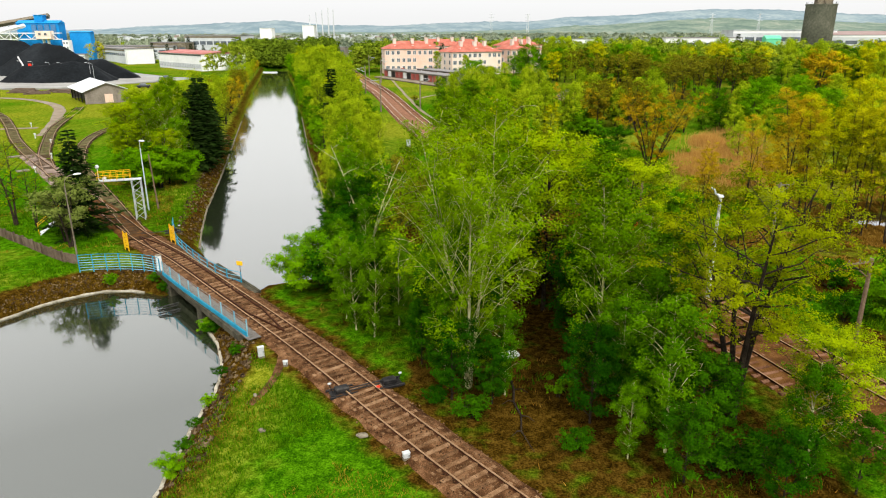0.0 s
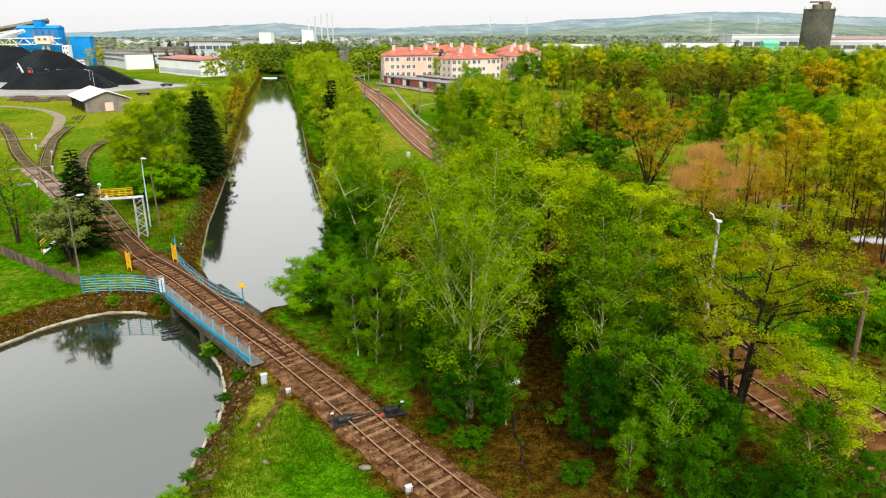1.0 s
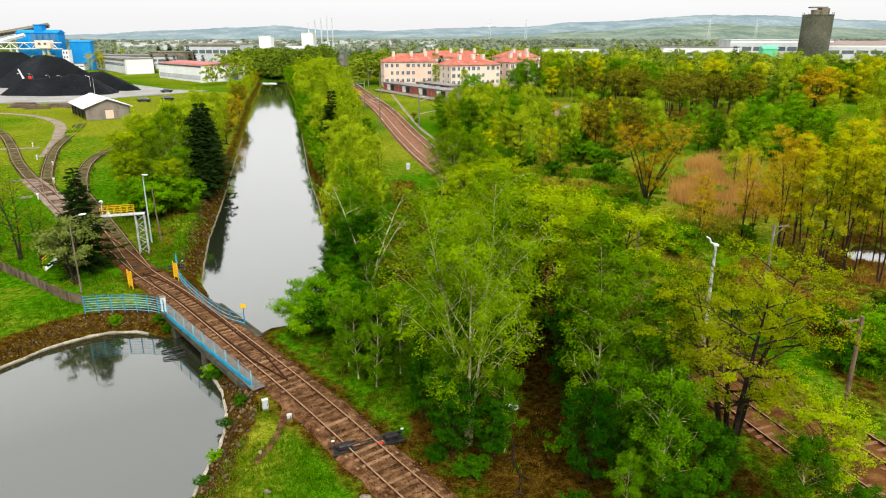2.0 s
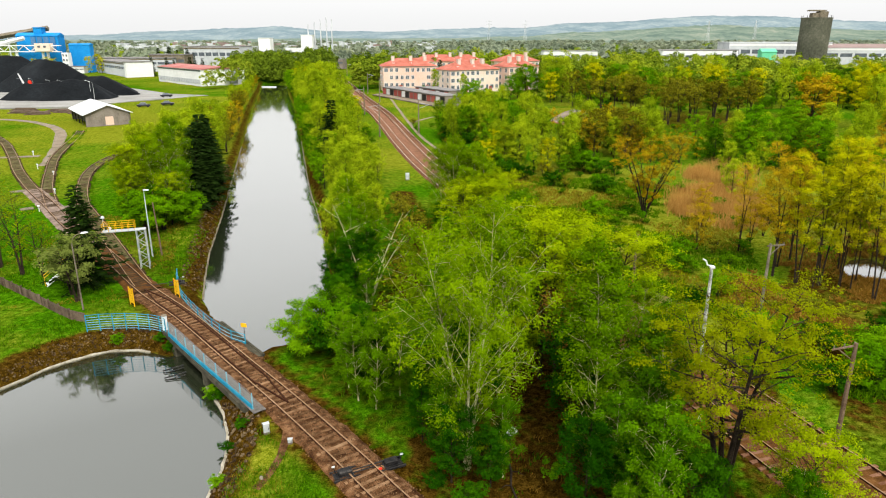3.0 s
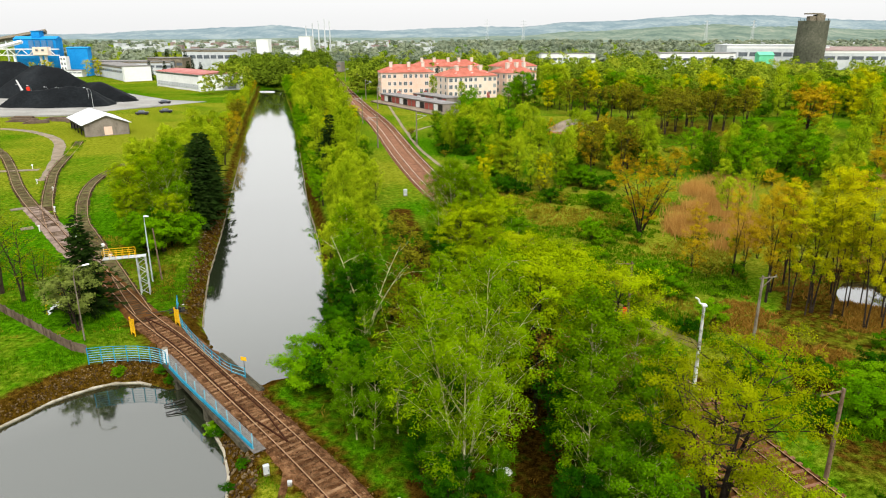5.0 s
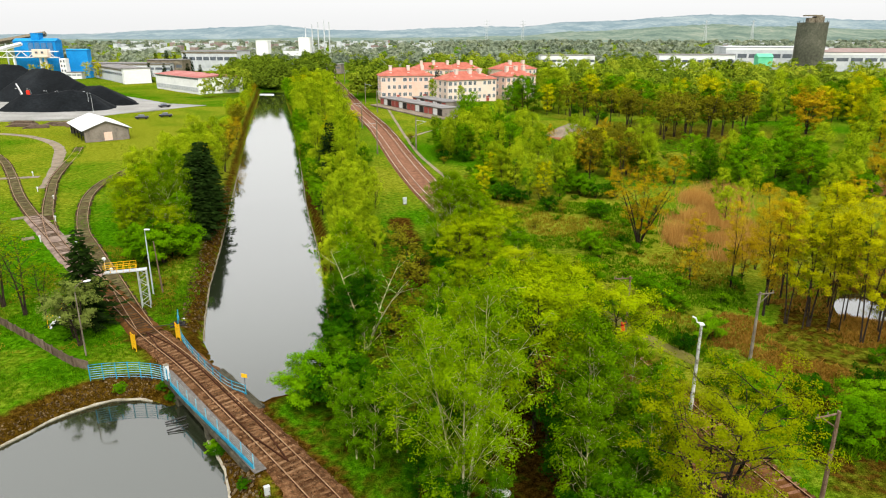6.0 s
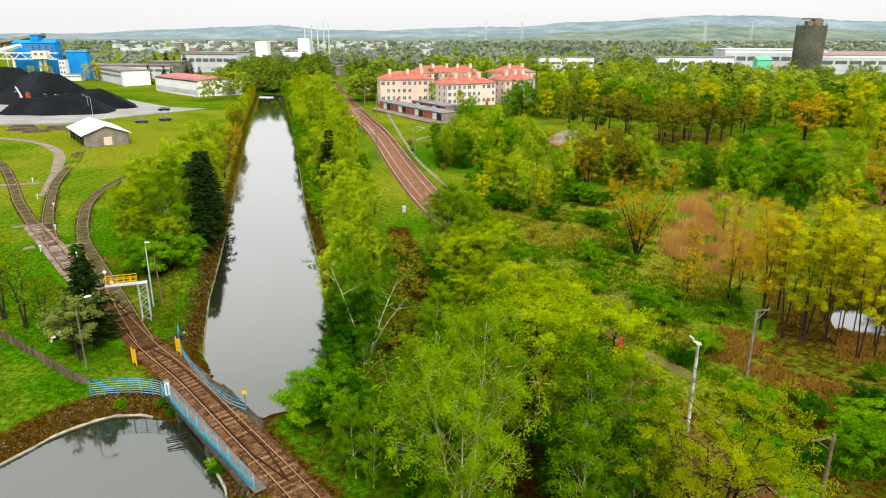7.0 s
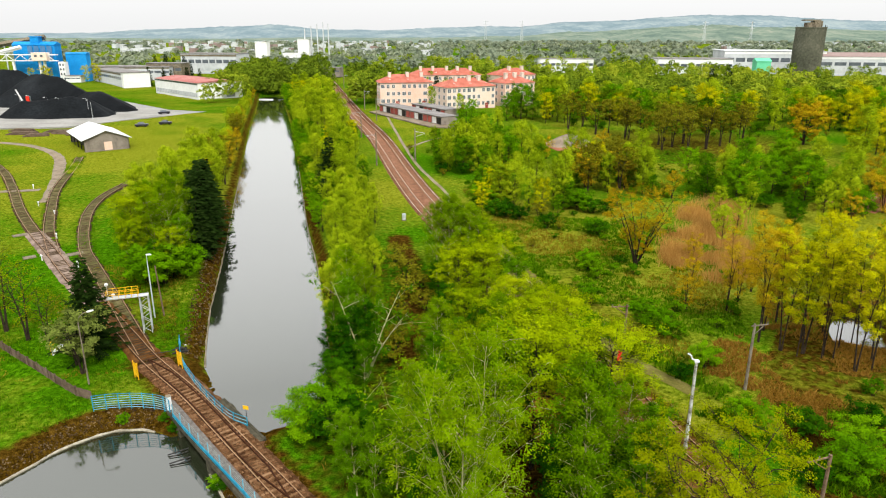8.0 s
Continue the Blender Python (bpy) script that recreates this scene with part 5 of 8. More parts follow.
def fill(poly, n, keys, lo, hi, seed, free=0.0):
    """Trees at random inside a patch of ground."""
    rnd = random.Random(seed)
    xs, ys = [q[0] for q in poly], [q[1] for q in poly]
    k = 0
    while k < n:
        x, y = rnd.uniform(min(xs), max(xs)), rnd.uniform(min(ys), max(ys))
        q = (np.array([x]), np.array([y]))
        if inside(poly, *q)[0] and dist(NEAR, *q)[0] > 3.2 + free and dist(MAIN, *q)[0] > 5 + free and water_dist(*q)[0] > 1.5:
            put(rnd.choice(keys), x, y, rnd.uniform(lo, hi))
            k += 1


fill([(4, 114), (20, 112), (22, 128), (4, 130)], 10, ["mid_a", "mid_c", "mid_b", "mid_y"], 0.5, 0.75, 31)
fill([(-4, 150), (14, 148), (22, 160), (18, 182), (2, 196), (-8, 176)], 26, ["lo_a", "lo_c", "lo_g", "lo_b"], 0.5, 0.8, 32)
fill([(20, 132), (40, 128), (42, 146), (24, 152)], 18, ["lo_bare", "lo_a", "lo_o", "lo_b", "lo_c"], 0.6, 0.85, 33)
fill([(46, 122), (72, 110), (92, 140), (74, 156), (50, 146)], 30, ["lo_g", "lo_c", "lo_a", "lo_g", "lo_o"], 0.45, 0.8, 34)
fill([(18, 160), (40, 156), (44, 176), (24, 182)], 6, ["lo_bare", "lo_o", "lo_a"], 0.5, 0.7, 35)
fill([(48, 60), (60, 54), (90, 72), (92, 98), (60, 98), (56, 84)], 34, ["mid_y", "mid_y", "mid_o", "mid_a", "tall_yellow", "tall_orange", "bush_dark", "mid_c"], 0.55, 0.9, 44)
fill([(78, 104), (104, 100), (150, 160), (150, 200), (112, 196), (98, 170), (96, 146), (98, 130), (80, 122)], 90, ["lo_y", "lo_y", "lo_a", "lo_g", "lo_c", "lo_o", "lo_b"], 0.7, 1.05, 45)
fill([(16, 232), (40, 222), (100, 212), (160, 200), (175, 240), (20, 246)], 130, ["lo_y", "lo_a", "lo_g", "lo_c", "lo_y", "lo_b", "lo_g"], 0.75, 1.2, 46)
CLEAR = [(2, 112), (12, 82), (22, 55), (30, 62), (34, 80), (44, 86), (40, 104), (28, 112), (16, 114)]
for poly, n in ((CLEAR, 40), (WOOD, 20), ([(23, 36), (30, 52), (48, 56), (52, 34)], 34), ([(34, 64), (60, 56), (84, 72), (60, 92), (44, 84)], 26), ([(-6, 124), (10, 128), (0, 165), (-16, 190)], 14), ([(-30, 64), (-33, 78), (-46, 78), (-40, 66)], 4), ([(20, 150), (60, 150), (56, 176), (24, 180)], 22)):
    fill(poly, n, ["shrub", "shrub", "shrub_brown"], 0.3, 1.0, 91 + n)
for poly, n in (([(3, 112), (22, 112), (22, 130), (4, 132)], 16), ([(-4, 147), (14, 147), (22, 160), (18, 182), (2, 196), (-8, 176)], 24), ([(20, 130), (42, 127), (42, 148), (22, 150)], 18), ([(46, 118), (72, 108), (94, 138), (74, 156), (48, 146)], 30), ([(30, 204), (100, 198), (150, 196), (150, 214), (34, 228)], 34)):
    fill(poly, n, ["bush", "bush_dark", "lo_c", "bush"], 0.3, 0.5, 60 + n)
    fill(poly, n // 2, ["bush", "bush_dark", "shrub_brown"], 0.8, 1.5, 80 + n)
OPEN = [(25, 190), (62, 192), (100, 205), (98, 216), (56, 212), (26, 204)]


def woods(name, label, spots, seed, quads=260, card=0.55, leafmat=None, tone=(0.0, 0.75)):
    """Far crowns in one mesh; every crown is a heap of rounded boughs and has a tone of its own."""
    rng = np.random.default_rng(seed)
    co, tn = [], []
    for x, y, h, r in spots:
        z0 = land(x, y)
        boughs = 9
        each = quads // boughs
        u, th = (np.arange(boughs) + rng.uniform(0, 1, boughs)) / boughs, rng.uniform(0, 6.28, boughs)
        ring = np.interp(u, [0, 0.3, 0.7, 1], [0.6, 0.68, 0.55, 0.08]) * r
        hearts = np.stack([x + ring * np.cos(th), y + ring * np.sin(th), z0 + h * (0.22 + 0.66 * u)], 1)
        own = tone[0] + rng.uniform(0, 1) * (tone[1] - tone[0]) + 0.2 * math.sin(x * 0.02 + y * 0.013)
        size = r * rng.uniform(0.36, 0.56, boughs)
        d = rng.normal(0, 1, (boughs, each, 3))
        d /= np.linalg.norm(d, axis=2)[:, :, None]
        d[:, :, 2] = np.abs(d[:, :, 2]) * 0.9 - 0.2
        shell = size[:, None, None] * rng.uniform(0.8, 1.1, (boughs, each, 1))
        tips = (hearts[:, None, :] + d * shell).reshape(-1, 3)
        co_, _ = leaves(tips, np.repeat(hearts, each, axis=0), np.zeros(len(tips)), 1, 0.05, card * (1 + y / 1500), rng, lift=0.6, loose=0.4)
        co.append(co_)
        tn.append(np.repeat(own + rng.uniform(-0.07, 0.07, boughs), each))
    me = soup(name, np.concatenate(co), None, leafmat or L_FAR, np.concatenate(tn))
    return tagged(part_mesh(name, me, None), label, "woods", kind="stuff")


rs = random.Random(21)
spots = []
while len(spots) < 850:
    y = 236 + 400 * rs.random() ** 1.4
    x = rs.uniform(-0.12 * y - 20, 0.8 * y + 20)
    lim = float(np.interp(y, [200, 262, 330, 452, 600], [-12, -26, -44, -76, -110]))
    if x < lim or (-38 < x < 45 and 212 < y < 322) or (190 < x < 360 and 420 < y < 520 and rs.random() < 0.9):
        continue
    if inside(OPEN, np.array([x]), np.array([y]))[0]:
        continue
    spots.append((x, y, rs.uniform(6.5, 12.5), rs.uniform(3, 5.4)))
woods("far_woods", "dense far wood of mixed spring greens", spots, 4, quads=290, card=0.4)
spots = []
for _ in range(150):
    y = rs.uniform(300, 560)
    x = -0.245 * y - 17 + rs.uniform(-22, 14)
    if y > 400 or x < -0.292 * y - 4:
        spots.append((x, y, rs.uniform(8, 13), rs.uniform(3, 5)))
for _ in range(70):
    y = rs.uniform(330, 640)
    spots.append((-0.205 * y + rs.uniform(-12, 8), y, rs.uniform(9, 15), rs.uniform(3, 5)))
for _ in range(26):
    spots.append((rs.uniform(-46, -32), rs.uniform(285, 330), rs.uniform(9, 14), rs.uniform(3, 4.5)))
for _ in range(40):
    spots.append((rs.uniform(-40, 55), rs.uniform(325, 370), rs.uniform(8, 13), rs.uniform(3, 4.5)))
woods("far_woods", "mixed wood round the far end of the canal", spots, 6, tone=(0.0, 0.5), card=0.42)
spots = [(rs.uniform(-128, -72), rs.uniform(356, 388), rs.uniform(11, 15.5), rs.uniform(2.6, 4)) for _ in range(70)] + [(rs.uniform(-110, -86), rs.uniform(353, 359), rs.uniform(6, 10), rs.uniform(2.5, 3.5)) for _ in range(16)]
woods("far_woods", "dark tall wood closing the end of the canal", spots, 16, tone=(-0.05, 0.2), card=0.42)
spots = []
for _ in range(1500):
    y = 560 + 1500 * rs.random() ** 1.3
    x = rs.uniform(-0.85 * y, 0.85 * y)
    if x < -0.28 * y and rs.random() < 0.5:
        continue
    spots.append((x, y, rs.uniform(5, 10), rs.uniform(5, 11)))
# Crowns in the haze-greyed colour, not plain leaf green.
woods("far_woods", "distant tree belts on the plain, greyed by haze in their colour", spots, 7, quads=63, card=1.3, leafmat=L_BELT)


# ---- bridge over the channel ----
def on(line_pts, a, b):
    return [p for p in spline(line_pts, 0.5) if a <= p.y <= b]


deck_line = on(NEAR, 44.0, 50.4)
edge_line = on(NEAR, 39.0, 50.8)
bridge = thing("railway_bridge", "low concrete railway bridge with stained edge beams over the channel", "bridge")
bm = bmesh.new()
sweep(bm, deck_line, [(1.3, -0.2), (1.3, -0.5), (-1.9, -0.5), (-1.9, -0.2)])
part("deck", bm, M_DARKCONC, bridge)
bm = bmesh.new()
sweep(bm, edge_line, [(1.3, -0.19), (2.35, -0.19), (2.35, -0.5), (1.3, -0.5)])
part("deck", bm, M_DARKCONC, bridge)
bm = bmesh.new()
sweep(bm, edge_line, [(2.55, -0.04), (2.55, -0.42), (2.35, -0.42), (2.35, -0.04)])
part("edge_beam", bm, M_DARKCONC, bridge, "dark stained concrete edge beam")
bm = bmesh.new()
sweep(bm, deck_line, [(-1.9, -0.14), (-1.9, -0.45), (-2.1, -0.45), (-2.1, -0.14)])
part("edge_beam", bm, M_DARKCONC, bridge, "dark mossy concrete edge beam")
under = on(NEAR, 39.4, 49.4)
for off in (1.9, -2.0):
    bm = bmesh.new()
    sweep(bm, under, [(off + 0.16, -0.5), (off + 0.16, -1.15), (off - 0.16, -1.15), (off - 0.16, -0.5)])
    part("girder", bm, M_DARKCONC, bridge, "dark damp main girder")
for p, off in ((under[0], 0.0), (under[-1], 0.0), (under[len(under) // 2], 0.0)):
    bm = bmesh.new()
    box(bm, (p.x, p.y, -1.45), (0.9, 4.9, 1.9), -48.5, 0.05)
    part("abutment", bm, M_DARKCONC, bridge, "mossy concrete abutment")
bm = bmesh.new()
sweep(bm, on(NEAR, 38.4, 52.2), [(2.3, -0.05), (2.3, -0.1), (1.45, -0.1), (1.45, -0.05)])
part("walkway", bm, mat("dull_steel_grating", [(0.05, 0.045, 0.04), (0.11, 0.1, 0.09), (0.18, 0.17, 0.155)], 3.0, 0.7, 0.5), bridge, "grey steel grating walkway beside the track")


def handrail(pts, label, height_=1.1, post=2.0, rails=4, toe=0.0, rail_mat=None, lean=0.0, base=0.0):
    """Posts, thin rails and, on the bridge, a blue toe board."""
    h = thing("handrail", label, "handrail", group="blue handrails of the bridge")
    line = spline(pts, 0.25)
    n = max(2, round(len(line) * 0.25 / post))
    for k in range(n + 1):
        p = line[min(len(line) - 1, round(k * (len(line) - 1) / n))]
        z = max(base, land(p.x, p.y)) if base > -1 else land(p.x, p.y)
        bm = bmesh.new()
        box(bm, (p.x, p.y, z + height_ / 2 - 0.05), (0.07, 0.07, height_ + 0.12), 45, 0.012)
        part("post", bm, M_BLUE if rail_mat is None else M_PALEBLUE, h)
    for r in range(rails):
        f = (r + 1) / rails
        bm = bmesh.new()
        tube(bm, [(p.x, p.y, max(base, land(p.x, p.y)) + height_ * f - 0.03 + 0.015 * math.sin(i * 0.9 + r)) for i, p in enumerate(line[::3] + [line[-1]])], 0.024 if rail_mat is None else 0.013, 5)
        part("rail", bm, M_BLUE if r == rails - 1 and rail_mat is None else (rail_mat or M_PALEBLUE), h)
    if toe:
        bm = bmesh.new()
        sweep(bm, [Vector((p.x, p.y, max(base, land(p.x, p.y)))) for p in line], [(0.08, -0.04), (0.08, toe * 0.9), (0.05, toe), (0.01, toe), (0.01, -0.04)])
        part("toe_board", bm, M_BLUE, h, "bright blue toe board")
    return h


outer, inner = side(on(NEAR, 38.5, 50.2), 2.42), side(on(NEAR, 38.5, 50.2), 2.12)
left_edge = [(q.x + (p.x - q.x) * k, q.y + (p.y - q.y) * k) for p, q, k in ((p, q, min(1.0, i / (0.75 * len(outer)))) for i, (p, q) in enumerate(zip(outer, inner)))][::3]
handrail(left_edge, "grey pipe handrail with bright blue toe board along the bridge walkway", rails=6, toe=0.26, rail_mat=M_GREYRAIL, base=0.0)
handrail([(-30.5, 49.1), (-29.0, 49.6), (-26.7, 49.9), (-24.6, 49.5), (-23.8, 48.8)], "blue pipe handrail curving along the pond bank", height_=1.5, rails=7, post=1.1, rail_mat=None, base=-0.4)
handrail([(-28.4, 62.2), (-27.6, 60.2), (-26.2, 57.4), (-24.4, 54.8), (-22.6, 52.5), (-20.6, 50.2), (-18.6, 48.2), (-16.8, 47.2)], "low blue handrail along the canal side of the bridge", height_=0.95, rails=3, post=1.6, toe=0.2, base=-0.3)

# white post at the joint of the two handrails
t = thing("marker_post", "white square marker post at the end of the bridge handrail", "post")
bm = bmesh.new()
box(bm, (-24.1, 49.35, 0.45), (0.34, 0.34, 1.5), 45, 0.03)
part("shaft", bm, M_WHITEPAINT, t)
bm = bmesh.new()
box(bm, (-24.1, 49.35, 1.23), (0.4, 0.4, 0.06), 45, 0.01)
part("cap", bm, M_CONC, t)


def gauge_board(x, y, turn):
    t = thing("clearance_board", "yellow slatted clearance board on two posts beside the track", "sign", (x, y, -0.2), turn, "clearance boards at the bridge")
    for s in (-0.38, 0.38):
        bm = bmesh.new()
        box(bm, (s, 0, 0.75), (0.07, 0.07, 1.9), bevel=0.01)
        part("post", bm, M_YELLOW, t)
    for k in range(6):
        bm = bmesh.new()
        box(bm, (0, -0.03, 0.35 + k * 0.235), (0.86, 0.03, 0.19), bevel=0.006)
        part("slat", bm, M_YELLOW, t)
    bm = bmesh.new()
    for k in range(3):
        box(bm, (-0.32, -0.052, 1.52 - k * 0.03), (0.12 - 0.02 * k, 0.012, 0.028))
    part("mark", bm, M_RED, t, "small red mark on the board")


gauge_board(-29.45, 54.8, -40)
gauge_board(-26.3, 57.1, -40)
t = thing("warning_sign", "small yellow warning sign on a thin post in the canal edge", "sign", (-17.1, 47.9, -0.5))
bm = bmesh.new()
tube(bm, [(0, 0, 0), (0, 0, 1.6)], 0.025, 6)
part("post", bm, M_BLACK, t)
bm = bmesh.new()
box(bm, (0, -0.03, 1.62), (0.52, 0.02, 0.34), -15, 0.008)
part("plate", bm, M_YELLOW, t)

# pipes and props sticking out of the channel
for k, (x, y) in enumerate(((-21.2, 45.6), (-20.6, 44.5))):
    t = thing("old_pile", "old dark timber pile lying half in the water", "pile")
    bm = bmesh.new()
    tube(bm, [(x, y, -1.25), (x - 1.4, y - 0.7, -1.42)], [0.06, 0.05], 7)
    tube(bm, [(x + 0.1, y - 0.3, -1.3), (x - 1.2, y - 1.0, -1.45)], [0.04, 0.035], 7)
    part("log", bm, M_BLACK, t)

# concrete lip and stones along the pond
for name, pts in (("trim_pond_east", POND[1:8]), ("trim_pond_west", POND[10:18])):
    line = spline(pts, 0.6)
    bm = bmesh.new()
    sweep(bm, [p + Vector((0, 0, WATER_Z)) for p in line], [(0.09, 0.1), (-0.09, 0.1), (-0.1, -0.3), (0.1, -0.3)])
    for v in bm.verts:
        v.co += Vector((noise.noise(v.co * 1.2), noise.noise(v.co * 1.2 + Vector((9, 0, 0))), 0.6 * noise.noise(v.co * 1.7))) * 0.1
    tagged(part(name, bm, M_PALECONC), "cracked pale concrete lip along the pond edge", "kerb", kind="structure")
for name, pts in (("trim_canal_west", CANAL[5:11]), ("trim_canal_east", CANAL[17:22])):
    line = spline(pts, 1.2)
    bm = bmesh.new()
    sweep(bm, [p + Vector((0, 0, WATER_Z)) for p in line], [(0.09, 0.08), (-0.09, 0.08), (-0.1, -0.3), (0.1, -0.3)])
    for v in bm.verts:
        v.co += Vector((noise.noise(v.co * 0.9), noise.noise(v.co * 0.9 + Vector((7, 0, 0))), 0.7 * noise.noise(v.co * 1.3))) * 0.14
    tagged(part(name, bm, M_CONC), "crumbling brown-stained concrete lip along the canal edge", "kerb", kind="structure")


def stones(name, label, spots, material=None):
    """Broken stones in one mesh, each a six-sided lump."""
    rng = np.random.default_rng(len(spots))
    cube = np.array([(x, y, z) for z in (-0.5, 0.5) for y in (-0.5, 0.5) for x in (-0.5, 0.5)])
    quad = np.array([(0, 2, 3, 1), (4, 5, 7, 6), (0, 1, 5, 4), (2, 6, 7, 3), (0, 4, 6, 2), (1, 3, 7, 5)])
    vs, fs = [], []
    for k, (x, y, z, s) in enumerate(spots):
        q, _ = np.linalg.qr(rng.normal(0, 1, (3, 3)))
        vs.append((cube + rng.uniform(-0.25, 0.25, (8, 3))) @ q * s + (x, y, z))
        fs.append(quad + 8 * k)
    me = bpy.data.meshes.new(name)
    me.from_pydata(np.concatenate(vs).tolist(), [], np.concatenate(fs).tolist())
    return tagged(part_mesh(name, me, material or M_STONE), label, "stones", kind="stuff")


rs = random.Random(31)
sp = []
for _ in range(1300):
    k = rs.random()
    ln = POND[1:10] if k < 0.62 else POND[10:17]
    i = rs.randrange(len(ln) - 1)
    f = rs.random()
    x, y = ln[i][0] * (1 - f) + ln[i + 1][0] * f, ln[i][1] * (1 - f) + ln[i + 1][1] * f
    x, y = (x + rs.uniform(0.1, 2.0), y + rs.uniform(-0.5, 0.5)) if k < 0.62 else (x + rs.uniform(-0.8, 0.2), y + rs.uniform(0.2, 1.6))
    sp.append((x, y, land(x, y) + 0.01, rs.uniform(0.05, 0.2) if k < 0.62 else rs.uniform(0.03, 0.12)))
stones("rubble", "broken stones and rubble on the pond bank", sp)
sp = []
for _ in range(800):
    y = rs.uniform(60, 125)
    x = float(np.interp(y, [59.5, 72, 83, 100.7, 121.9], [-25, -29, -31.9, -36.6, -42.4])) - rs.uniform(0.2, 2.2)
    sp.append((x, y, land(x, y) + 0.02, rs.uniform(0.05, 0.18)))
stones("rubble", "broken brown stones on the canal bank", sp)
sp = []
for p in spline(NEAR[:9], 0.05):
    for _ in range(6):
        o, q = rs.uniform(-1.65, 1.65), rs.uniform(0, 6.283)
        x, y = p.x + o * 0.75 + 0.12 * math.cos(q), p.y + o * 0.66 + 0.12 * math.sin(q)
        if rs.random() < 0.75 and p.y > 15:
            sp.append((x, y, (-0.1 if abs(o) < 1.4 else -0.2) + rs.uniform(-0.012, 0.008), rs.uniform(0.03, 0.065)))
stones("ballast_stones", "loose rusty ballast stones on the trackbed", sp, mat("rusty_stones", [(0.03, 0.014, 0.006), (0.085, 0.045, 0.02), (0.15, 0.088, 0.045)], 2.0, 0.95, 0.4, island=0.6))
for x, y, s in ((-4.6, 27.1, 0.2), (-9.5, 27.4, 0.14), (-10.8, 30.6, 0.12)):
    t = thing("field_stone", "grey-brown rounded stone lying in the grass", "stone", (x, y, land(x, y)), x * 40)
    bm = bmesh.new()
    bmesh.ops.create_icosphere(bm, subdivisions=3, radius=s, matrix=Matrix.Translation((0, 0, s * 0.35)) @ Matrix.Diagonal((1.5, 0.9, 0.6, 1)))
    for v in bm.verts:
        v.co += v.co.normalized() * 0.3 * s * noise.noise(v.co * 5 + Vector((x, y, 0)))
    part("body", bm, M_CONC, t)
t = thing("fallen_branch", "long dark fallen branch lying on the wood floor", "branch")
bm = bmesh.new()
line = [(2.75, 32.9), (2.9, 31.4), (2.8, 30.2), (3.1, 28.9), (3.0, 27.6), (3.45, 26.0)]
tube(bm, [(x, y, land(x, y) + 0.09) for x, y in line], [0.065, 0.07, 0.055, 0.05, 0.035, 0.015], 7)
part("stem", bm, M_BARK, t)
for (x, y), (dx, dy) in zip(line[1:5], ((0.7, -0.5), (-0.6, -0.4), (0.6, -0.7), (-0.5, -0.6))):
    bm = bmesh.new()
    tube(bm, [(x, y, land(x, y) + 0.1), (x + dx * 0.5, y + dy * 0.5, land(x, y) + 0.28), (x + dx, y + dy, land(x + dx, y + dy) + 0.2)], [0.04, 0.025, 0.01], 5)
    part("side_branch", bm, M_BARK, t)


# ---- small things beside the near track ----
def cabinet(x, y, w, h, turn, label):
    t = thing("trackside_cabinet", label, "cabinet", (x, y, land(x, y)), turn, "cabinets beside the track")
    bm = bmesh.new()
    box(bm, (0, 0, 0.05), (w * 1.1, w * 0.8, 0.14), bevel=0.01)
    part("plinth", bm, M_CONC, t)
    bm = bmesh.new()
    box(bm, (0, 0, 0.1 + h / 2), (w, w * 0.7, h), bevel=0.015)
    part("body", bm, M_GREYPAINT, t)
    bm = bmesh.new()
    box(bm, (0, -w * 0.36, 0.1 + h * 0.48), (w * 0.84, 0.02, h * 0.8), bevel=0.005)
    d = part("door", bm, M_GREYPAINT, t)
    bm = bmesh.new()
    box(bm, (w * 0.3, -w * 0.38, 0.1 + h * 0.5), (0.03, 0.03, 0.12))
    part("handle", bm, M_BLACK, d, "black handle")
    bm = bmesh.new()
    box(bm, (0, 0, 0.1 + h + 0.03), (w * 1.14, w * 0.86, 0.06), bevel=0.015)
    part("roof", bm, M_GREYPAINT, t)


cabinet(-11.75, 35.0, 0.34, 0.56, 30, "grey steel cabinet on a concrete plinth beside the track")
cabinet(-10.05, 34.0, 0.26, 0.18, 10, "low white box in the grass beside the track")
cabinet(-2.35, 25.4, 0.3, 0.22, 25, "low white box in the grass beside the track")
cabinet(-9.1, 110.4, 0.6, 1.0, 10, "pale grey steel cabinet beside the main line")


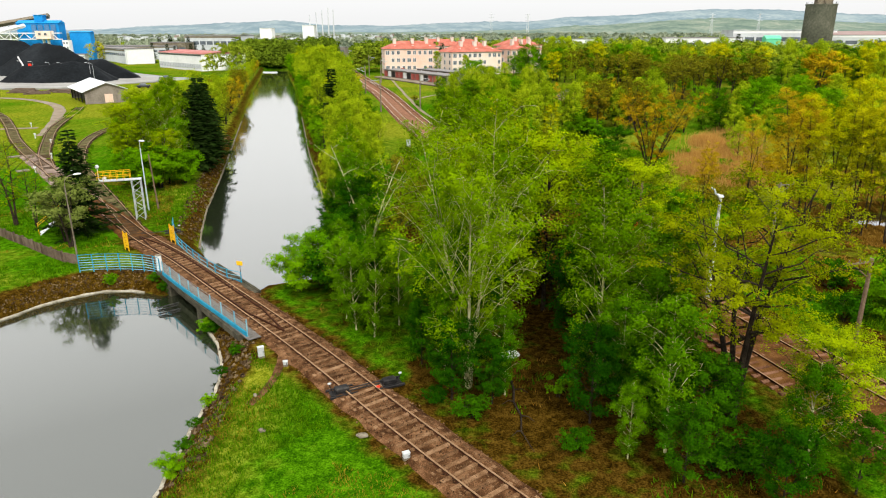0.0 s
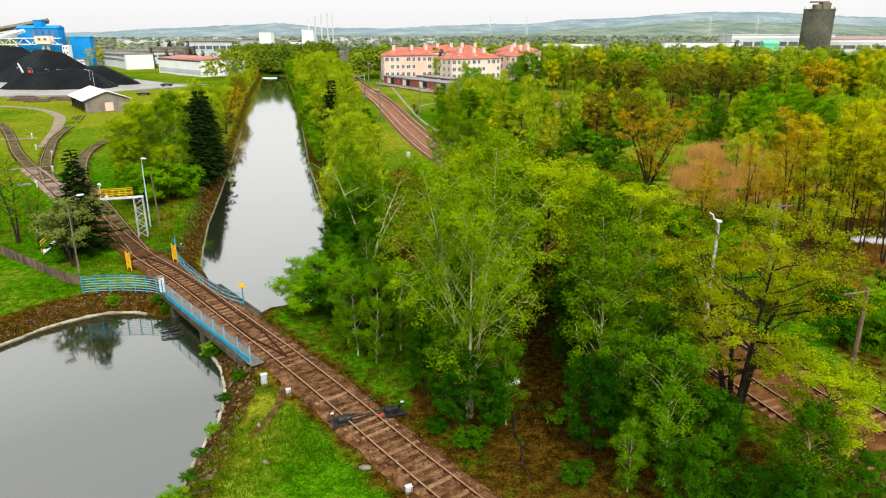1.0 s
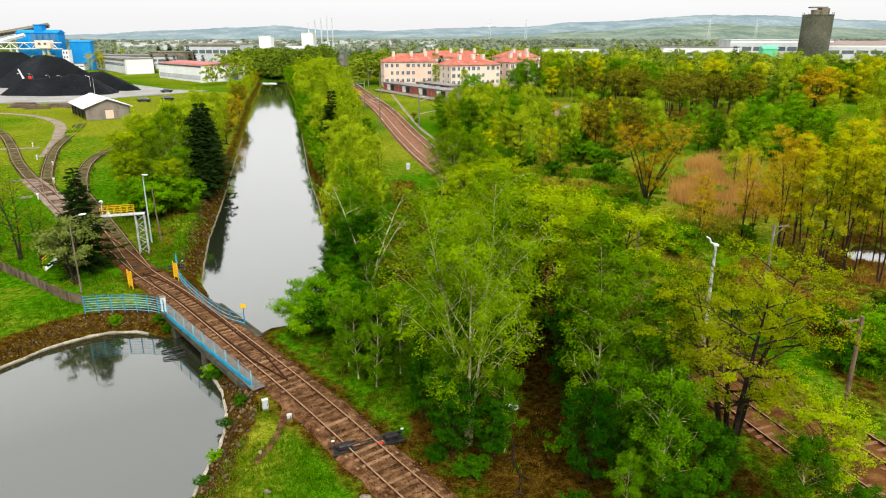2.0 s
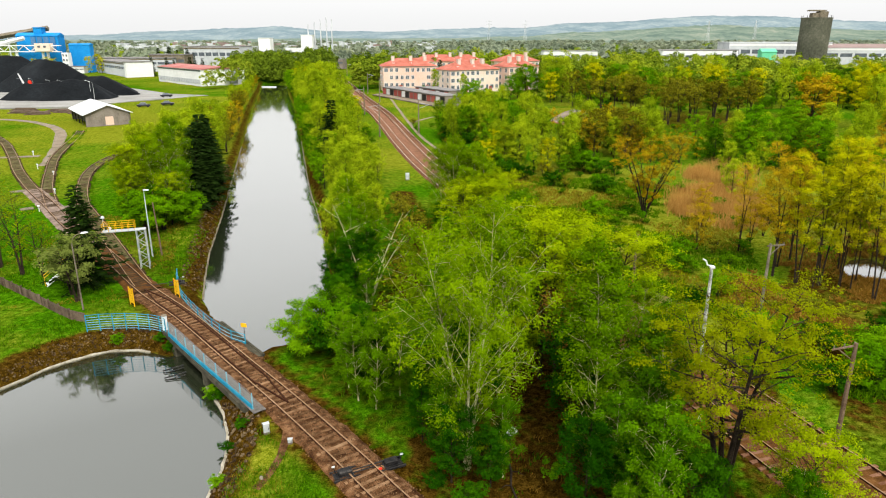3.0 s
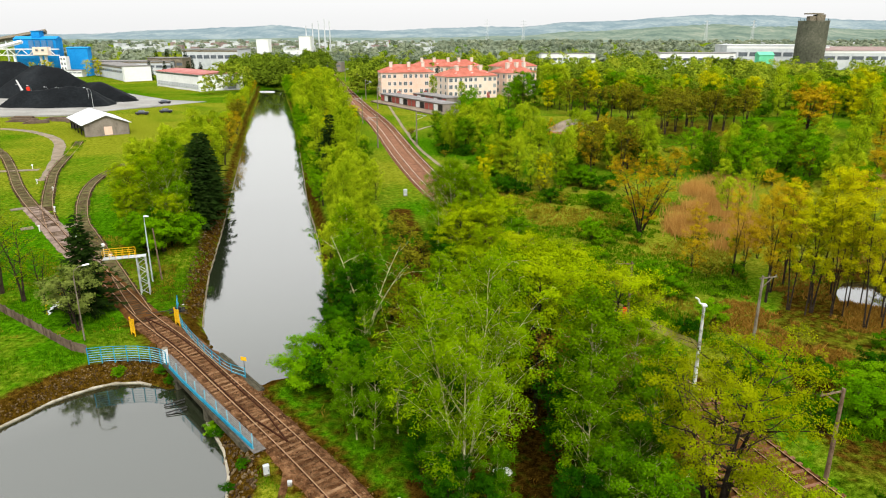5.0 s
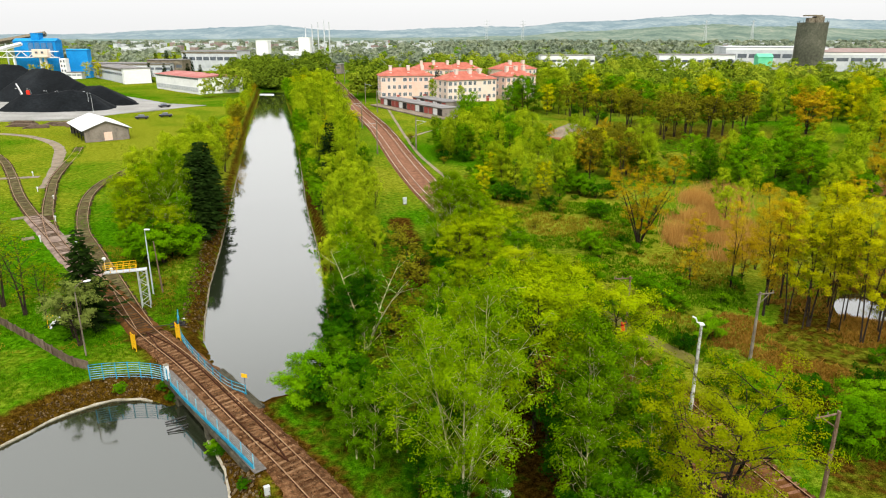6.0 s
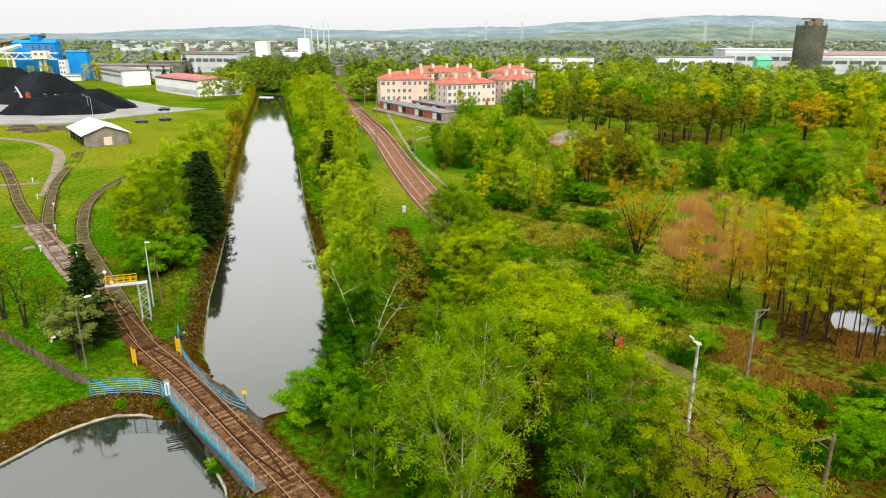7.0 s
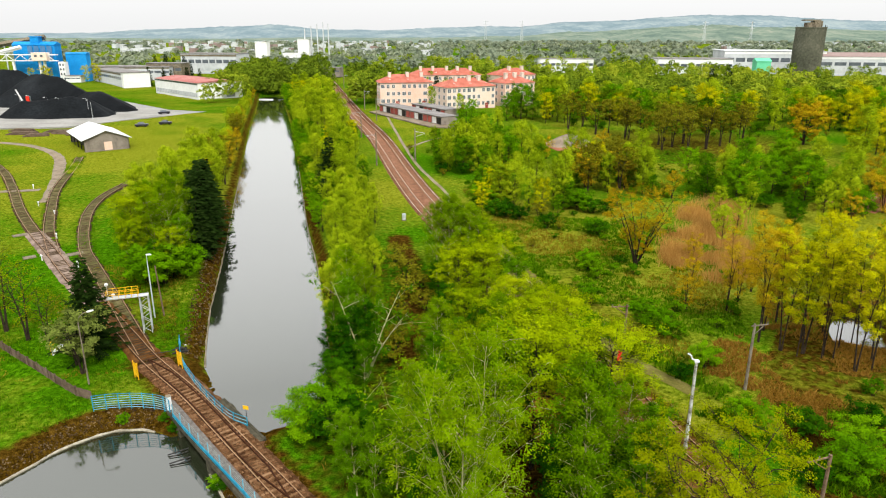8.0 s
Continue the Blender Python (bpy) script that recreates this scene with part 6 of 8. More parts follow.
def point_machine(x, y, turn, rods):
    t = thing("point_machine", "oily black point machine with a lever beside the track", "point machine", (x, y, -0.16), turn)
    bm = bmesh.new()
    box(bm, (0, 0, 0.06), (1.1, 0.55, 0.08), bevel=0.01)
    part("base_plate", bm, M_BLACK, t)
    bm = bmesh.new()
    box(bm, (0.1, 0, 0.24), (0.75, 0.45, 0.28), bevel=0.05)
    part("housing", bm, M_BLACK, t)
    for y_ in (-0.42, 0.42):
        bm = bmesh.new()
        box(bm, (0.1, y_, 0.05), (1.5, 0.1, 0.14), bevel=0.015)
        part("bearer", bm, M_BLACK, t)
    bm = bmesh.new()
    tube(bm, [(-0.35, 0.1, 0.1), (-0.55, 0.16, 0.65)], [0.03, 0.025], 6)
    part("lever", bm, M_BLACK, t)
    bm = bmesh.new()
    bmesh.ops.create_icosphere(bm, subdivisions=2, radius=0.085, matrix=pose(-0.5, 0.15, 0.62) @ Matrix.Diagonal((1.3, 1, 0.7, 1)))
    part("counterweight", bm, M_GREYPAINT, t, "grey counterweight")
    for k in range(rods):
        bm = bmesh.new()
        tube(bm, [(0.5, -0.12 + 0.24 * k, 0.1), (2.9, -0.12 + 0.24 * k, 0.12)], 0.035, 6)
        part("rod", bm, M_BLACK, t, "black drive rod passing under the rails")


point_machine(-6.35, 30.95, 28, 2)
point_machine(-3.75, 32.05, 208, 0)
point_machine(-27.6, 60.4, 205, 1)
t = thing("track_bond", "red painted clamp beside the rail", "clamp", (-4.35, 31.35, -0.02), 40)
bm = bmesh.new()
box(bm, (0, 0, 0.05), (0.2, 0.16, 0.12), bevel=0.03)
part("body", bm, M_RED, t)

# ---- loading gauge gantry and lamps west of the canal ----
g = thing("gantry", "pale grey lattice gantry with a yellow railed platform over the track", "gantry", (-32.9, 65.0, land(-32.9, 65.0)), 200)
for a, b in ((-0.42, -0.42), (0.42, -0.42), (0.42, 0.42), (-0.42, 0.42)):
    bm = bmesh.new()
    tube(bm, [(a, b, 0), (a, b, 4.2)], 0.05, 6)
    part("leg", bm, M_GREYPAINT, g)
for k in range(6):
    z0, z1 = 0.1 + k * 0.66, 0.1 + (k + 1) * 0.66
    for (a, b), (c, d) in (((-0.42, -0.42), (0.42, -0.42)), ((0.42, -0.42), (0.42, 0.42)), ((0.42, 0.42), (-0.42, 0.42)), ((-0.42, 0.42), (-0.42, -0.42))):
        bm = bmesh.new()
        tube(bm, [(a, b, z0), (c, d, z1)] if k % 2 else [(c, d, z0), (a, b, z1)], 0.026, 5)
        part("brace", bm, M_GREYPAINT, g)
bm = bmesh.new()
box(bm, (1.55, 0, 4.2), (4.1, 0.8, 0.11), bevel=0.02)
part("platform", bm, M_GREYPAINT, g)
for s in (-0.42, 0.42):
    for k in range(6):
        bm = bmesh.new()
        tube(bm, [(0.5 + k * 0.6, s, 4.25), (0.5 + k * 0.6, s, 5.1)], 0.028, 5)
        part("railing_post", bm, M_YELLOW, g)
    for z in (4.65, 5.1):
        bm = bmesh.new()
        tube(bm, [(0.5, s, z), (3.5, s, z)], 0.03, 5)
        part("railing", bm, M_YELLOW, g)
for x in (3.45, 2.95):
    bm = bmesh.new()
    tube(bm, [(x, -0.5, 4.2), (x, -0.5, 5.5 if x > 3 else 4.4)], 0.03, 5)
    bmesh.ops.create_icosphere(bm, subdivisions=2, radius=0.2, matrix=pose(x, -0.5, 5.55 if x > 3 else 4.35))
    part("lamp_head", bm, M_WHITEPAINT, g, "round white lamp head")


def street_lamp(x, y, h, reach, turn, label, r=0.08, material=None):
    t = thing("street_lamp", label, "street lamp", (x, y, land(x, y)), turn)
    bm = bmesh.new()
    tube(bm, [(0, 0, -0.2), (0, 0, h * 0.5), (0, 0, h - 0.8)], [r * 1.3, r, r * 0.8], 8)
    part("pole", bm, material or M_CONC, t)
    bm = bmesh.new()
    tube(bm, [(0, 0, h - 0.85), (0.12 * reach, 0, h - 0.35), (0.5 * reach, 0, h - 0.08), (reach, 0, h)], r * 0.5, 6)
    part("arm", bm, material or M_GREYPAINT, t)
    bm = bmesh.new()
    bmesh.ops.create_icosphere(bm, subdivisions=2, radius=0.2, matrix=pose(reach + 0.2, 0, h - 0.02) @ Matrix.Diagonal((1.7, 0.75, 0.45, 1)))
    part("lamp_head", bm, M_WHITEPAINT, t, "white oval lamp head")


street_lamp(-33.3, 53.6, 6.9, 0.9, 45, "concrete street lamp with a curved arm among the trees", 0.06, M_CONC)
street_lamp(10.0, 62.0, 5.2, 0.9, 160, "lamp with a white oval head rising above the trees", 0.07)
street_lamp(-33.8, 68.6, 7.5, 0.05, 0, "slim pale pole beside the gantry", 0.07, M_GREYPAINT)
t = thing("timber_pole", "slim brown timber pole leaning beside the gantry", "pole", (-33.0, 69.2, land(-33, 69.2)))
bm = bmesh.new()
tube(bm, [(0, 0, -0.3), (-0.3, 0, 6.0)], [0.1, 0.06], 7)
part("shaft", bm, M_WOODPOLE, t)
t = thing("concrete_mast", "tall white concrete mast with a bent pipe at its top", "mast", (17.75, 45.0, land(17.75, 45)), 0)
bm = bmesh.new()
tube(bm, [(0, 0, -0.3), (0, 0, 7.5)], [0.16, 0.1], 9)
part("shaft", bm, M_OLDWHITE, t)
bm = bmesh.new()
tube(bm, [(0, 0, 7.4), (-0.1, 0, 7.65), (-0.35, 0, 7.7), (-0.45, 0, 8.0), (-0.7, 0, 8.15)], 0.06, 6)
part("bracket", bm, M_WHITEPAINT, t)
bm = bmesh.new()
box(bm, (0, 0, 7.55), (0.34, 0.34, 0.14), bevel=0.02)
part("cap", bm, M_WHITEPAINT, t)


def wire_pole(x, y, h, arm, turn, material, label):
    t = thing("telegraph_pole", label, "telegraph pole", (x, y, land(x, y)), turn, "telegraph poles beside the main line")
    bm = bmesh.new()
    tube(bm, [(0, 0, -0.3), (0, 0, h)], [0.15, 0.1], 8)
    part("shaft", bm, material, t)
    bm = bmesh.new()
    box(bm, (arm * 0.36, 0.1, h - 0.22), (arm, 0.09, 0.1), bevel=0.01)
    part("crossarm", bm, material, t)
    bm = bmesh.new()
    tube(bm, [(arm * 0.62, 0.1, h - 0.25), (0.05, 0.1, h - 1.15)], 0.04, 5)
    part("brace", bm, material, t)
    for k in range(3):
        bm = bmesh.new()
        tube(bm, [(arm * (0.0 + 0.4 * k), 0.1, h - 0.18), (arm * (0.0 + 0.4 * k), 0.1, h + 0.02)], [0.05, 0.035], 6)
        part("insulator", bm, M_CONC, t)


wire_pole(25.9, 54.0, 6.4, 1.7, 15, M_CONC, "pale concrete telegraph pole with a braced crossarm")
wire_pole(22.6, 35.2, 6.4, -1.9, 20, M_WOODPOLE, "brown timber telegraph pole with a braced crossarm")
wire_pole(16.6, 60.8, 5.2, -1.8, 5, M_WOODPOLE, "brown timber telegraph pole with a braced crossarm")
t = thing("railway_signal", "red signal plate on a short dark post", "signal", (15.4, 57.4, land(15.4, 57.4)))
bm = bmesh.new()
tube(bm, [(0, 0, -0.2), (0, 0, 1.9)], 0.05, 6)
part("post", bm, M_BLACK, t)
for k in range(2):
    bm = bmesh.new()
    box(bm, (0, -0.06, 1.35 + 0.55 * k), (0.4, 0.05, 0.5), bevel=0.04)
    part("plate", bm, M_RED, t)
t = thing("rusty_wagon_part", "rust-red steel trough lying beside the main line", "scrap", (13.0, 56.6, land(13, 56.6)), -62)
bm = bmesh.new()
box(bm, (0, 0, 0.25), (3.0, 0.5, 0.5), bevel=0.06)
part("body", bm, M_RAIL, t)

# white boxes in the wood
for x, y, z, s in ((2.9, 35.2, 0.4, 0.5), (19.3, 24.6, 0.3, 0.35)):
    t = thing("white_sack", "crumpled white sack lying in the wood", "sack", (x, y, land(x, y)))
    bm = bmesh.new()
    bmesh.ops.create_icosphere(bm, subdivisions=3, radius=s, matrix=Matrix.Translation((0, 0, s * 0.4)) @ Matrix.Diagonal((1.2, 0.8, 0.5, 1)))
    for v in bm.verts:
        v.co += v.co.normalized() * 0.25 * s * noise.noise(v.co * 4)
    part("body", bm, M_WHITEPAINT, t)

# fence of the western plot
fence = thing("panel_fence", "weathered brown panel fence with posts leaning slightly", "fence")
line = spline([(-64, 74), (-54, 66.5), (-45, 59.9), (-40, 56.4), (-35.2, 52.9), (-32.2, 51.0), (-30.7, 51.2)], 1.9)
for a, b in zip(line, line[1:]):
    z = land((a.x + b.x) / 2, (a.y + b.y) / 2)
    d = b - a
    ang = math.degrees(math.atan2(d.y, d.x))
    bm = bmesh.new()
    box(bm, (a.x, a.y, z + 0.42), (0.13, 0.13, 1.15), ang, 0.015)
    part("post", bm, M_FENCE, fence)
    for k in range(7):
        c = a.lerp(b, (k + 0.5) / 7)
        bm = bmesh.new()
        box(bm, (c.x, c.y, z + 0.42 + 0.02 * math.sin(k * 2.1 + a.x)), (d.length / 7 - 0.025, 0.03, 0.9), ang)
        part("board", bm, M_FENCE, fence)

# steel stair under the trees
t = thing("steel_stair", "short grey steel stair with yellow handrails under the trees", "stair", (-40.2, 59.6, land(-40.2, 59.6)), 35)
for s in (-0.45, 0.45):
    bm = bmesh.new()
    tube(bm, [(0, s, 0), (2.0, s, 1.5)], 0.07, 4)
    part("stringer", bm, M_WHITEPAINT, t)
    bm = bmesh.new()
    tube(bm, [(-0.1, s, 0.1), (-0.1, s, 0.95), (2.0, s, 2.4)], 0.035, 5)
    part("railing", bm, M_YELLOW, t)
for k in range(7):
    bm = bmesh.new()
    box(bm, (0.15 + k * 0.28, 0, 0.16 + k * 0.21), (0.26, 0.9, 0.04))
    part("tread", bm, M_WHITEPAINT, t)
for x in (2.0, 3.2):
    for s in (-0.45, 0.45):
        bm = bmesh.new()
        tube(bm, [(x, s, 0), (x, s, 1.5)], 0.06, 5)
        part("leg", bm, M_WHITEPAINT, t)
bm = bmesh.new()
box(bm, (2.65, 0, 1.52), (1.5, 1.0, 0.06))
part("landing", bm, M_WHITEPAINT, t)

# catenary masts of the main line
mast_line = spline(MAIN, 1.0)
for y0, sd in ((160, 1), (163, -1), (200, 1), (233, -1), (268, -1), (302, -1), (340, 1), (380, -1)):
    p = min(range(1, len(mast_line) - 1), key=lambda i: abs(mast_line[i].y - y0))
    q = side(mast_line, sd * -4.9)[p]
    t = thing("catenary_mast", "slim pale concrete catenary mast beside the main line", "mast", (q.x, q.y, land(q.x, q.y)), 75 + (0 if sd > 0 else 180), "catenary masts of the main line")
    bm = bmesh.new()
    tube(bm, [(0, 0, 0), (0, 0, 8.0)], [0.2, 0.13], 8)
    part("shaft", bm, M_CONC, t)
    bm = bmesh.new()
    tube(bm, [(0, 0, 7.3), (0, 2.6, 7.0)], 0.05, 5)
    part("arm", bm, M_GREYPAINT, t)
    bm = bmesh.new()
    tube(bm, [(0, 0, 6.0), (0, 2.4, 6.9)], 0.04, 5)
    part("stay", bm, M_GREYPAINT, t)


# ---- paths and yards ----
def strip(name, pts, half, label, material, kind_="path", z=0.03):
    line = spline(pts, 1.5)
    bm = bmesh.new()
    rows = []
    for i, p in enumerate(line):
        d = line[min(i + 1, len(line) - 1)] - line[max(i - 1, 0)]
        nr = Vector((-d.y, d.x, 0)).normalized()
        row = []
        for f in (-1, -0.5, 0, 0.5, 1):
            q = p + nr * half * f * (1 + 0.25 * noise.noise((p.x * 0.3, p.y * 0.3, f)))
            row.append(bm.verts.new((q.x, q.y, land(q.x, q.y) + z + (0.0 if abs(f) == 1 else 0.02))))
        rows.append(row)
    for a, b in zip(rows, rows[1:]):
        for k in range(4):
            bm.faces.new((a[k], a[k + 1], b[k + 1], b[k])).smooth = True
    bmesh.ops.recalc_face_normals(bm, faces=bm.faces)
    tagged(part(name, bm, material), label, kind_, kind="structure")


strip("road_west", [(-150, 190), (-129, 187), (-116, 181), (-104, 170), (-96, 158), (-88, 143), (-81, 129), (-77, 120)], 1.25, "worn pale gravel road curving through the grass", M_DIRTROAD, "road", 0.05)
strip("road_west_crossing", [(-120, 128), (-104, 127), (-93, 128.5), (-84, 131)], 1.0, "pale gravel crossing over the tracks", M_DIRTROAD, "road", 0.09)
strip("path_main", [(-26, 246), (-18, 201), (-10.2, 161), (-3.4, 136), (-0.6, 124), (4, 112)], 0.4, "trodden pale footpath beside the main line", M_DIRTROAD, "path", 0.05)
strip("path_garages", [(-13.8, 180), (-9, 192), (-3, 200), (6, 204)], 0.45, "trodden pale footpath towards the garages", M_DIRTROAD, "path", 0.05)
strip("path_bank", [(-10.6, 35.6), (-10.3, 33.4), (-10.4, 31.4), (-10.9, 29.6)], 0.24, "narrow trodden footpath in the grass", M_BALLAST, "path", 0.025)
strip("path_clearing", [(6.1, 97), (9.6, 83), (12.8, 70), (16.2, 61.4), (18.9, 56.4), (22, 52.2)], 0.8, "grassy field track with pale ruts", mat("dry_field_track", [(0.05, 0.05, 0.008), (0.1, 0.09, 0.02), (0.17, 0.145, 0.05)], 0.7, 1.0, 0.3), "path", 0.03)
bm = bmesh.new()
flat(bm, [(-190, 205), (-150, 214), (-128.6, 219), (-116, 240), (-99, 264), (-116, 270), (-149, 302), (-172, 330), (-240, 330), (-230, 250)], 0.62, 0.5)
tagged(part("pavement_yard", bm, M_YARD), "pale concrete coal yard", "yard", kind="structure")
bm = bmesh.new()
flat(bm, [(-34, 258), (-9, 216), (-2, 214), (0, 228), (-4, 262), (-28, 268)], 1.6, 0.3)
tagged(part("pavement_garages", bm, M_DIRTROAD), "pale concrete yard before the garages", "yard", kind="structure")
for name, pts in (("bare_soil_east", [(72, 122), (84, 124), (96, 132), (96, 144), (84, 138), (74, 130)]), ("bare_soil_mound", [(25, 182), (32, 183), (37, 184), (28, 186)])):
    strip(name, [(pts[0][0], pts[0][1]), ((pts[2][0] + pts[0][0]) / 2, (pts[2][1] + pts[0][1]) / 2 + 1), (pts[2][0], pts[2][1])], 4.5, "bare reddish soil in a clearing", M_DIRTRED, "soil", 0.08)



def pile(cones, steep, seed, label, name="coal_heap", category="coal heap", group="coal heaps", material=None, base=0.0):
    """A tipped heap: cones that run into one another with creases and gullies between them."""
    xs, ys, hs = [c[0] for c in cones], [c[1] for c in cones], [c[2] for c in cones]
    reach = max(hs) / steep + 2
    gx_, gy_ = np.arange(min(xs) - reach, max(xs) + reach, 0.9), np.arange(min(ys) - reach, max(ys) + reach, 0.9)
    X, Y = np.meshgrid(gx_, gy_)
    Z = np.full(X.shape, -9.0)
    crest = [tuple(np.array(a) + (np.array(b) - np.array(a)) * f / 6) for a, b in zip(cones, cones[1:]) for f in range(6)] + [cones[-1]]
    for k, (cx, cy, h) in enumerate(crest):
        d = np.hypot(X - cx, Y - cy)
        a = np.arctan2(Y - cy, X - cx)
        gully = 1 + 0.05 * np.sin(a * 4 + seed + k * 0.3) + 0.03 * np.sin(a * 9 + seed)
        Z = np.maximum(Z, h + 0.3 - np.sqrt((d * steep * gully) ** 2 + 0.1))
    Z = Z + 0.3 * waves(X, Y, 2.6, seed) + 0.12 * waves(X, Y, 0.9, seed + 1)
    bm = bmesh.new()
    vs = [[bm.verts.new((X[j, i], Y[j, i], max(Z[j, i], -0.5))) if Z[j, i] > -1.5 else None for i in range(len(gx_))] for j in range(len(gy_))]
    for j in range(len(gy_) - 1):
        for i in range(len(gx_) - 1):
            q = (vs[j][i], vs[j][i + 1], vs[j + 1][i + 1], vs[j + 1][i])
            if all(v is not None for v in q):
                bm.faces.new(q).smooth = True
    t = thing(name, label, category, (0, 0, base), group=group)
    part("slope", bm, material or M_COAL, t)


pile([(-183, 292, 13.2), (-176, 289, 13.4), (-169, 287, 12.4), (-163, 283, 10.2), (-157, 279, 8.2)], 0.74, 1, "tall black coal heap with a long crest on the yard")
pile([(-160, 247, 6.0), (-153, 248, 6.4), (-144, 250, 7.6), (-139, 251, 7.0)], 0.66, 2, "low two-humped black coal heap at the front of the yard")
pile([(-196, 303, 14.2), (-206, 301, 14.4), (-217, 297, 14.0), (-228, 296, 13)], 0.72, 3, "wide black coal heap with a flat crest on the yard")
pile([(-151, 276, 7.2), (-145.5, 274, 7.8), (-139, 270, 5.4), (-132, 266, 3.0)], 0.6, 4, "long black coal heap with two small peaks")
pile([(28.5, 187, 2.2), (31, 188.5, 2.8), (33.5, 189, 2.0)], 0.62, 6, "grey-brown heap of earth and rubble in the grass", "earth_heap", "heap", "", M_DIRTROAD, 0.9)
for k in range(7):
    x, y = -181 + k * 8.5 + (k % 2) * 3, 262 - 4.0 * k + (k % 3) * 2
    street_lamp(x, y, 7.0, 0.9, 200, "slim yard lamp among the coal heaps", 0.06, M_GREYPAINT)
t = thing("loader", "red and white loading machine beside the coal heap", "machine", (-171.5, 268, 0.6), 30)
bm = bmesh.new()
box(bm, (0, 0, 2.6), (1.2, 1.6, 5.2), bevel=0.2)
part("cab", bm, M_RED, t)
bm = bmesh.new()
tube(bm, [(-1, 0, 1), (-3.5, 0, 8)], [0.4, 0.3], 6)
part("boom", bm, M_WHITEPAINT, t)


# ---- buildings ----
WIN = {}


def window(parent, x, y, z, w, h, turn, frame_mat=None):
    key = (round(w, 2), round(h, 2))
    if key not in WIN:
        bm = bmesh.new()
        for c, s in (((0, 0, h / 2 + 0.05), (w + 0.2, 0.12, 0.1)), ((0, 0, -h / 2 - 0.05), (w + 0.3, 0.18, 0.1)), ((-w / 2 - 0.05, 0, 0), (0.1, 0.12, h)), ((w / 2 + 0.05, 0, 0), (0.1, 0.12, h)), ((0, 0, 0), (0.07, 0.1, h))):
            box(bm, c, s)
        fr = bpy.data.meshes.new("window")
        bm.to_mesh(fr)
        bm.free()
        fr.materials.append(M_FRAMEW)
        bm = bmesh.new()
        box(bm, (0, 0.0, 0), (w, 0.06, h))
        pn = bpy.data.meshes.new("pane")
        bm.to_mesh(pn)
        bm.free()
        pn.materials.append(M_GLASS)
        WIN[key] = (fr, pn)
    a = new("window", WIN[key][0])
    a.parent = parent
    a.matrix_basis = pose(x, y, z, 0, 0, turn)
    b = new("pane", WIN[key][1])
    b.parent = a


def hip(bm, L, D, z, h, over=0.5, inset=None):
    """A hipped roof with eaves over a plan L by D, its front left corner at the origin."""
    i = D / 2 if inset is None else inset
    v = [bm.verts.new(p) for p in ((-over, -over, z), (L + over, -over, z), (L + over, D + over, z), (-over, D + over, z), (i, D / 2, z + h), (L - i, D / 2, z + h))]
    for q in ((0, 1, 5, 4), (1, 2, 5), (2, 3, 4, 5), (3, 0, 4), (3, 2, 1, 0)):
        bm.faces.new([v[k] for k in q])
    bmesh.ops.recalc_face_normals(bm, faces=bm.faces)
    return bm


def apartment(x, y, turn, L, D, eave, wall, label, bays, floors=3, z=1.6, chimneys=4, seed=0, roof_h=3.0, sides=True):
    t = thing("apartment_house", label, "house", (x, y, z), turn, "apartment houses with red roofs")
    bm = bmesh.new()
    box(bm, (L / 2, D / 2, eave / 2 - 0.5), (L, D, eave + 1.0))
    w = part("wall", bm, wall, t)
    bm = bmesh.new()
    box(bm, (L / 2, -0.06, eave - 0.18), (L + 0.3, 0.3, 0.3), bevel=0.04)
    part("cornice", bm, M_CHIM, t)
    bm = bmesh.new()
    hip(bm, L, D, eave, roof_h)
    roof = part("roof", bm, M_ROOFRED, t)
    rnd = random.Random(seed)
    for k in range(chimneys):
        cx = L * (k + 0.7 + 0.3 * rnd.random()) / (chimneys + 0.6)
        bm = bmesh.new()
        box(bm, (cx, D * 0.36, eave + roof_h * 0.85), (1.2, 1.5, 2.4), bevel=0.05)
        box(bm, (cx, D * 0.36, eave + roof_h * 0.85 + 1.25), (1.4, 1.7, 0.18))
        part("chimney", bm, M_CHIM, roof)
    for k in range(max(2, bays // 3)):
        cx = L * (k + 0.6) / max(2, bays // 3)
        bm = bmesh.new()
        box(bm, (cx, D * 0.2, eave + roof_h * 0.4), (0.9, 1.0, 0.12))
        part("skylight", bm, M_FRAMEW, roof)
    fh = (eave - 0.9) / floors
    for f in range(floors):
        for b in range(bays):
            if rnd.random() < 0.06:
                continue
            window(t, L * (b + 0.5) / bays, -0.03, 0.9 + fh * (f + 0.5), 1.05 if b % 4 else 1.4, 1.35, 0)
        if sides:
            for b in range(3):
                window(t, L + 0.03, D * (b + 0.5) / 3, 0.9 + fh * (f + 0.5), 1.2, 1.5, 90)
                window(t, -0.03, D * (b + 0.5) / 3, 0.9 + fh * (f + 0.5), 1.2, 1.5, -90)
    for b in range(max(1, bays // 5)):
        bm = bmesh.new()
        box(bm, (L * (b + 0.5) / max(1, bays // 5) + 1.6, -0.05, 1.1), (1.3, 0.14, 2.2))
        part("door", bm, M_DOORRED, t)
    return t


apartment(-31.5, 274.0, 13, 21.5, 12, 9.5, M_WALLPINK, "peach plastered apartment house with a red hipped roof", 10, chimneys=3, seed=1)
apartment(-4.6, 262.5, 30, 22.0, 12, 8.6, M_WALLCREAM, "cream apartment house with a red hipped roof and many windows", 10, chimneys=3, seed=2)
apartment(18.6, 277.5, 31, 14.5, 12, 9.2, M_WALLPINK, "peach apartment house with a red hipped roof beside bare trees", 6, chimneys=3, seed=3)
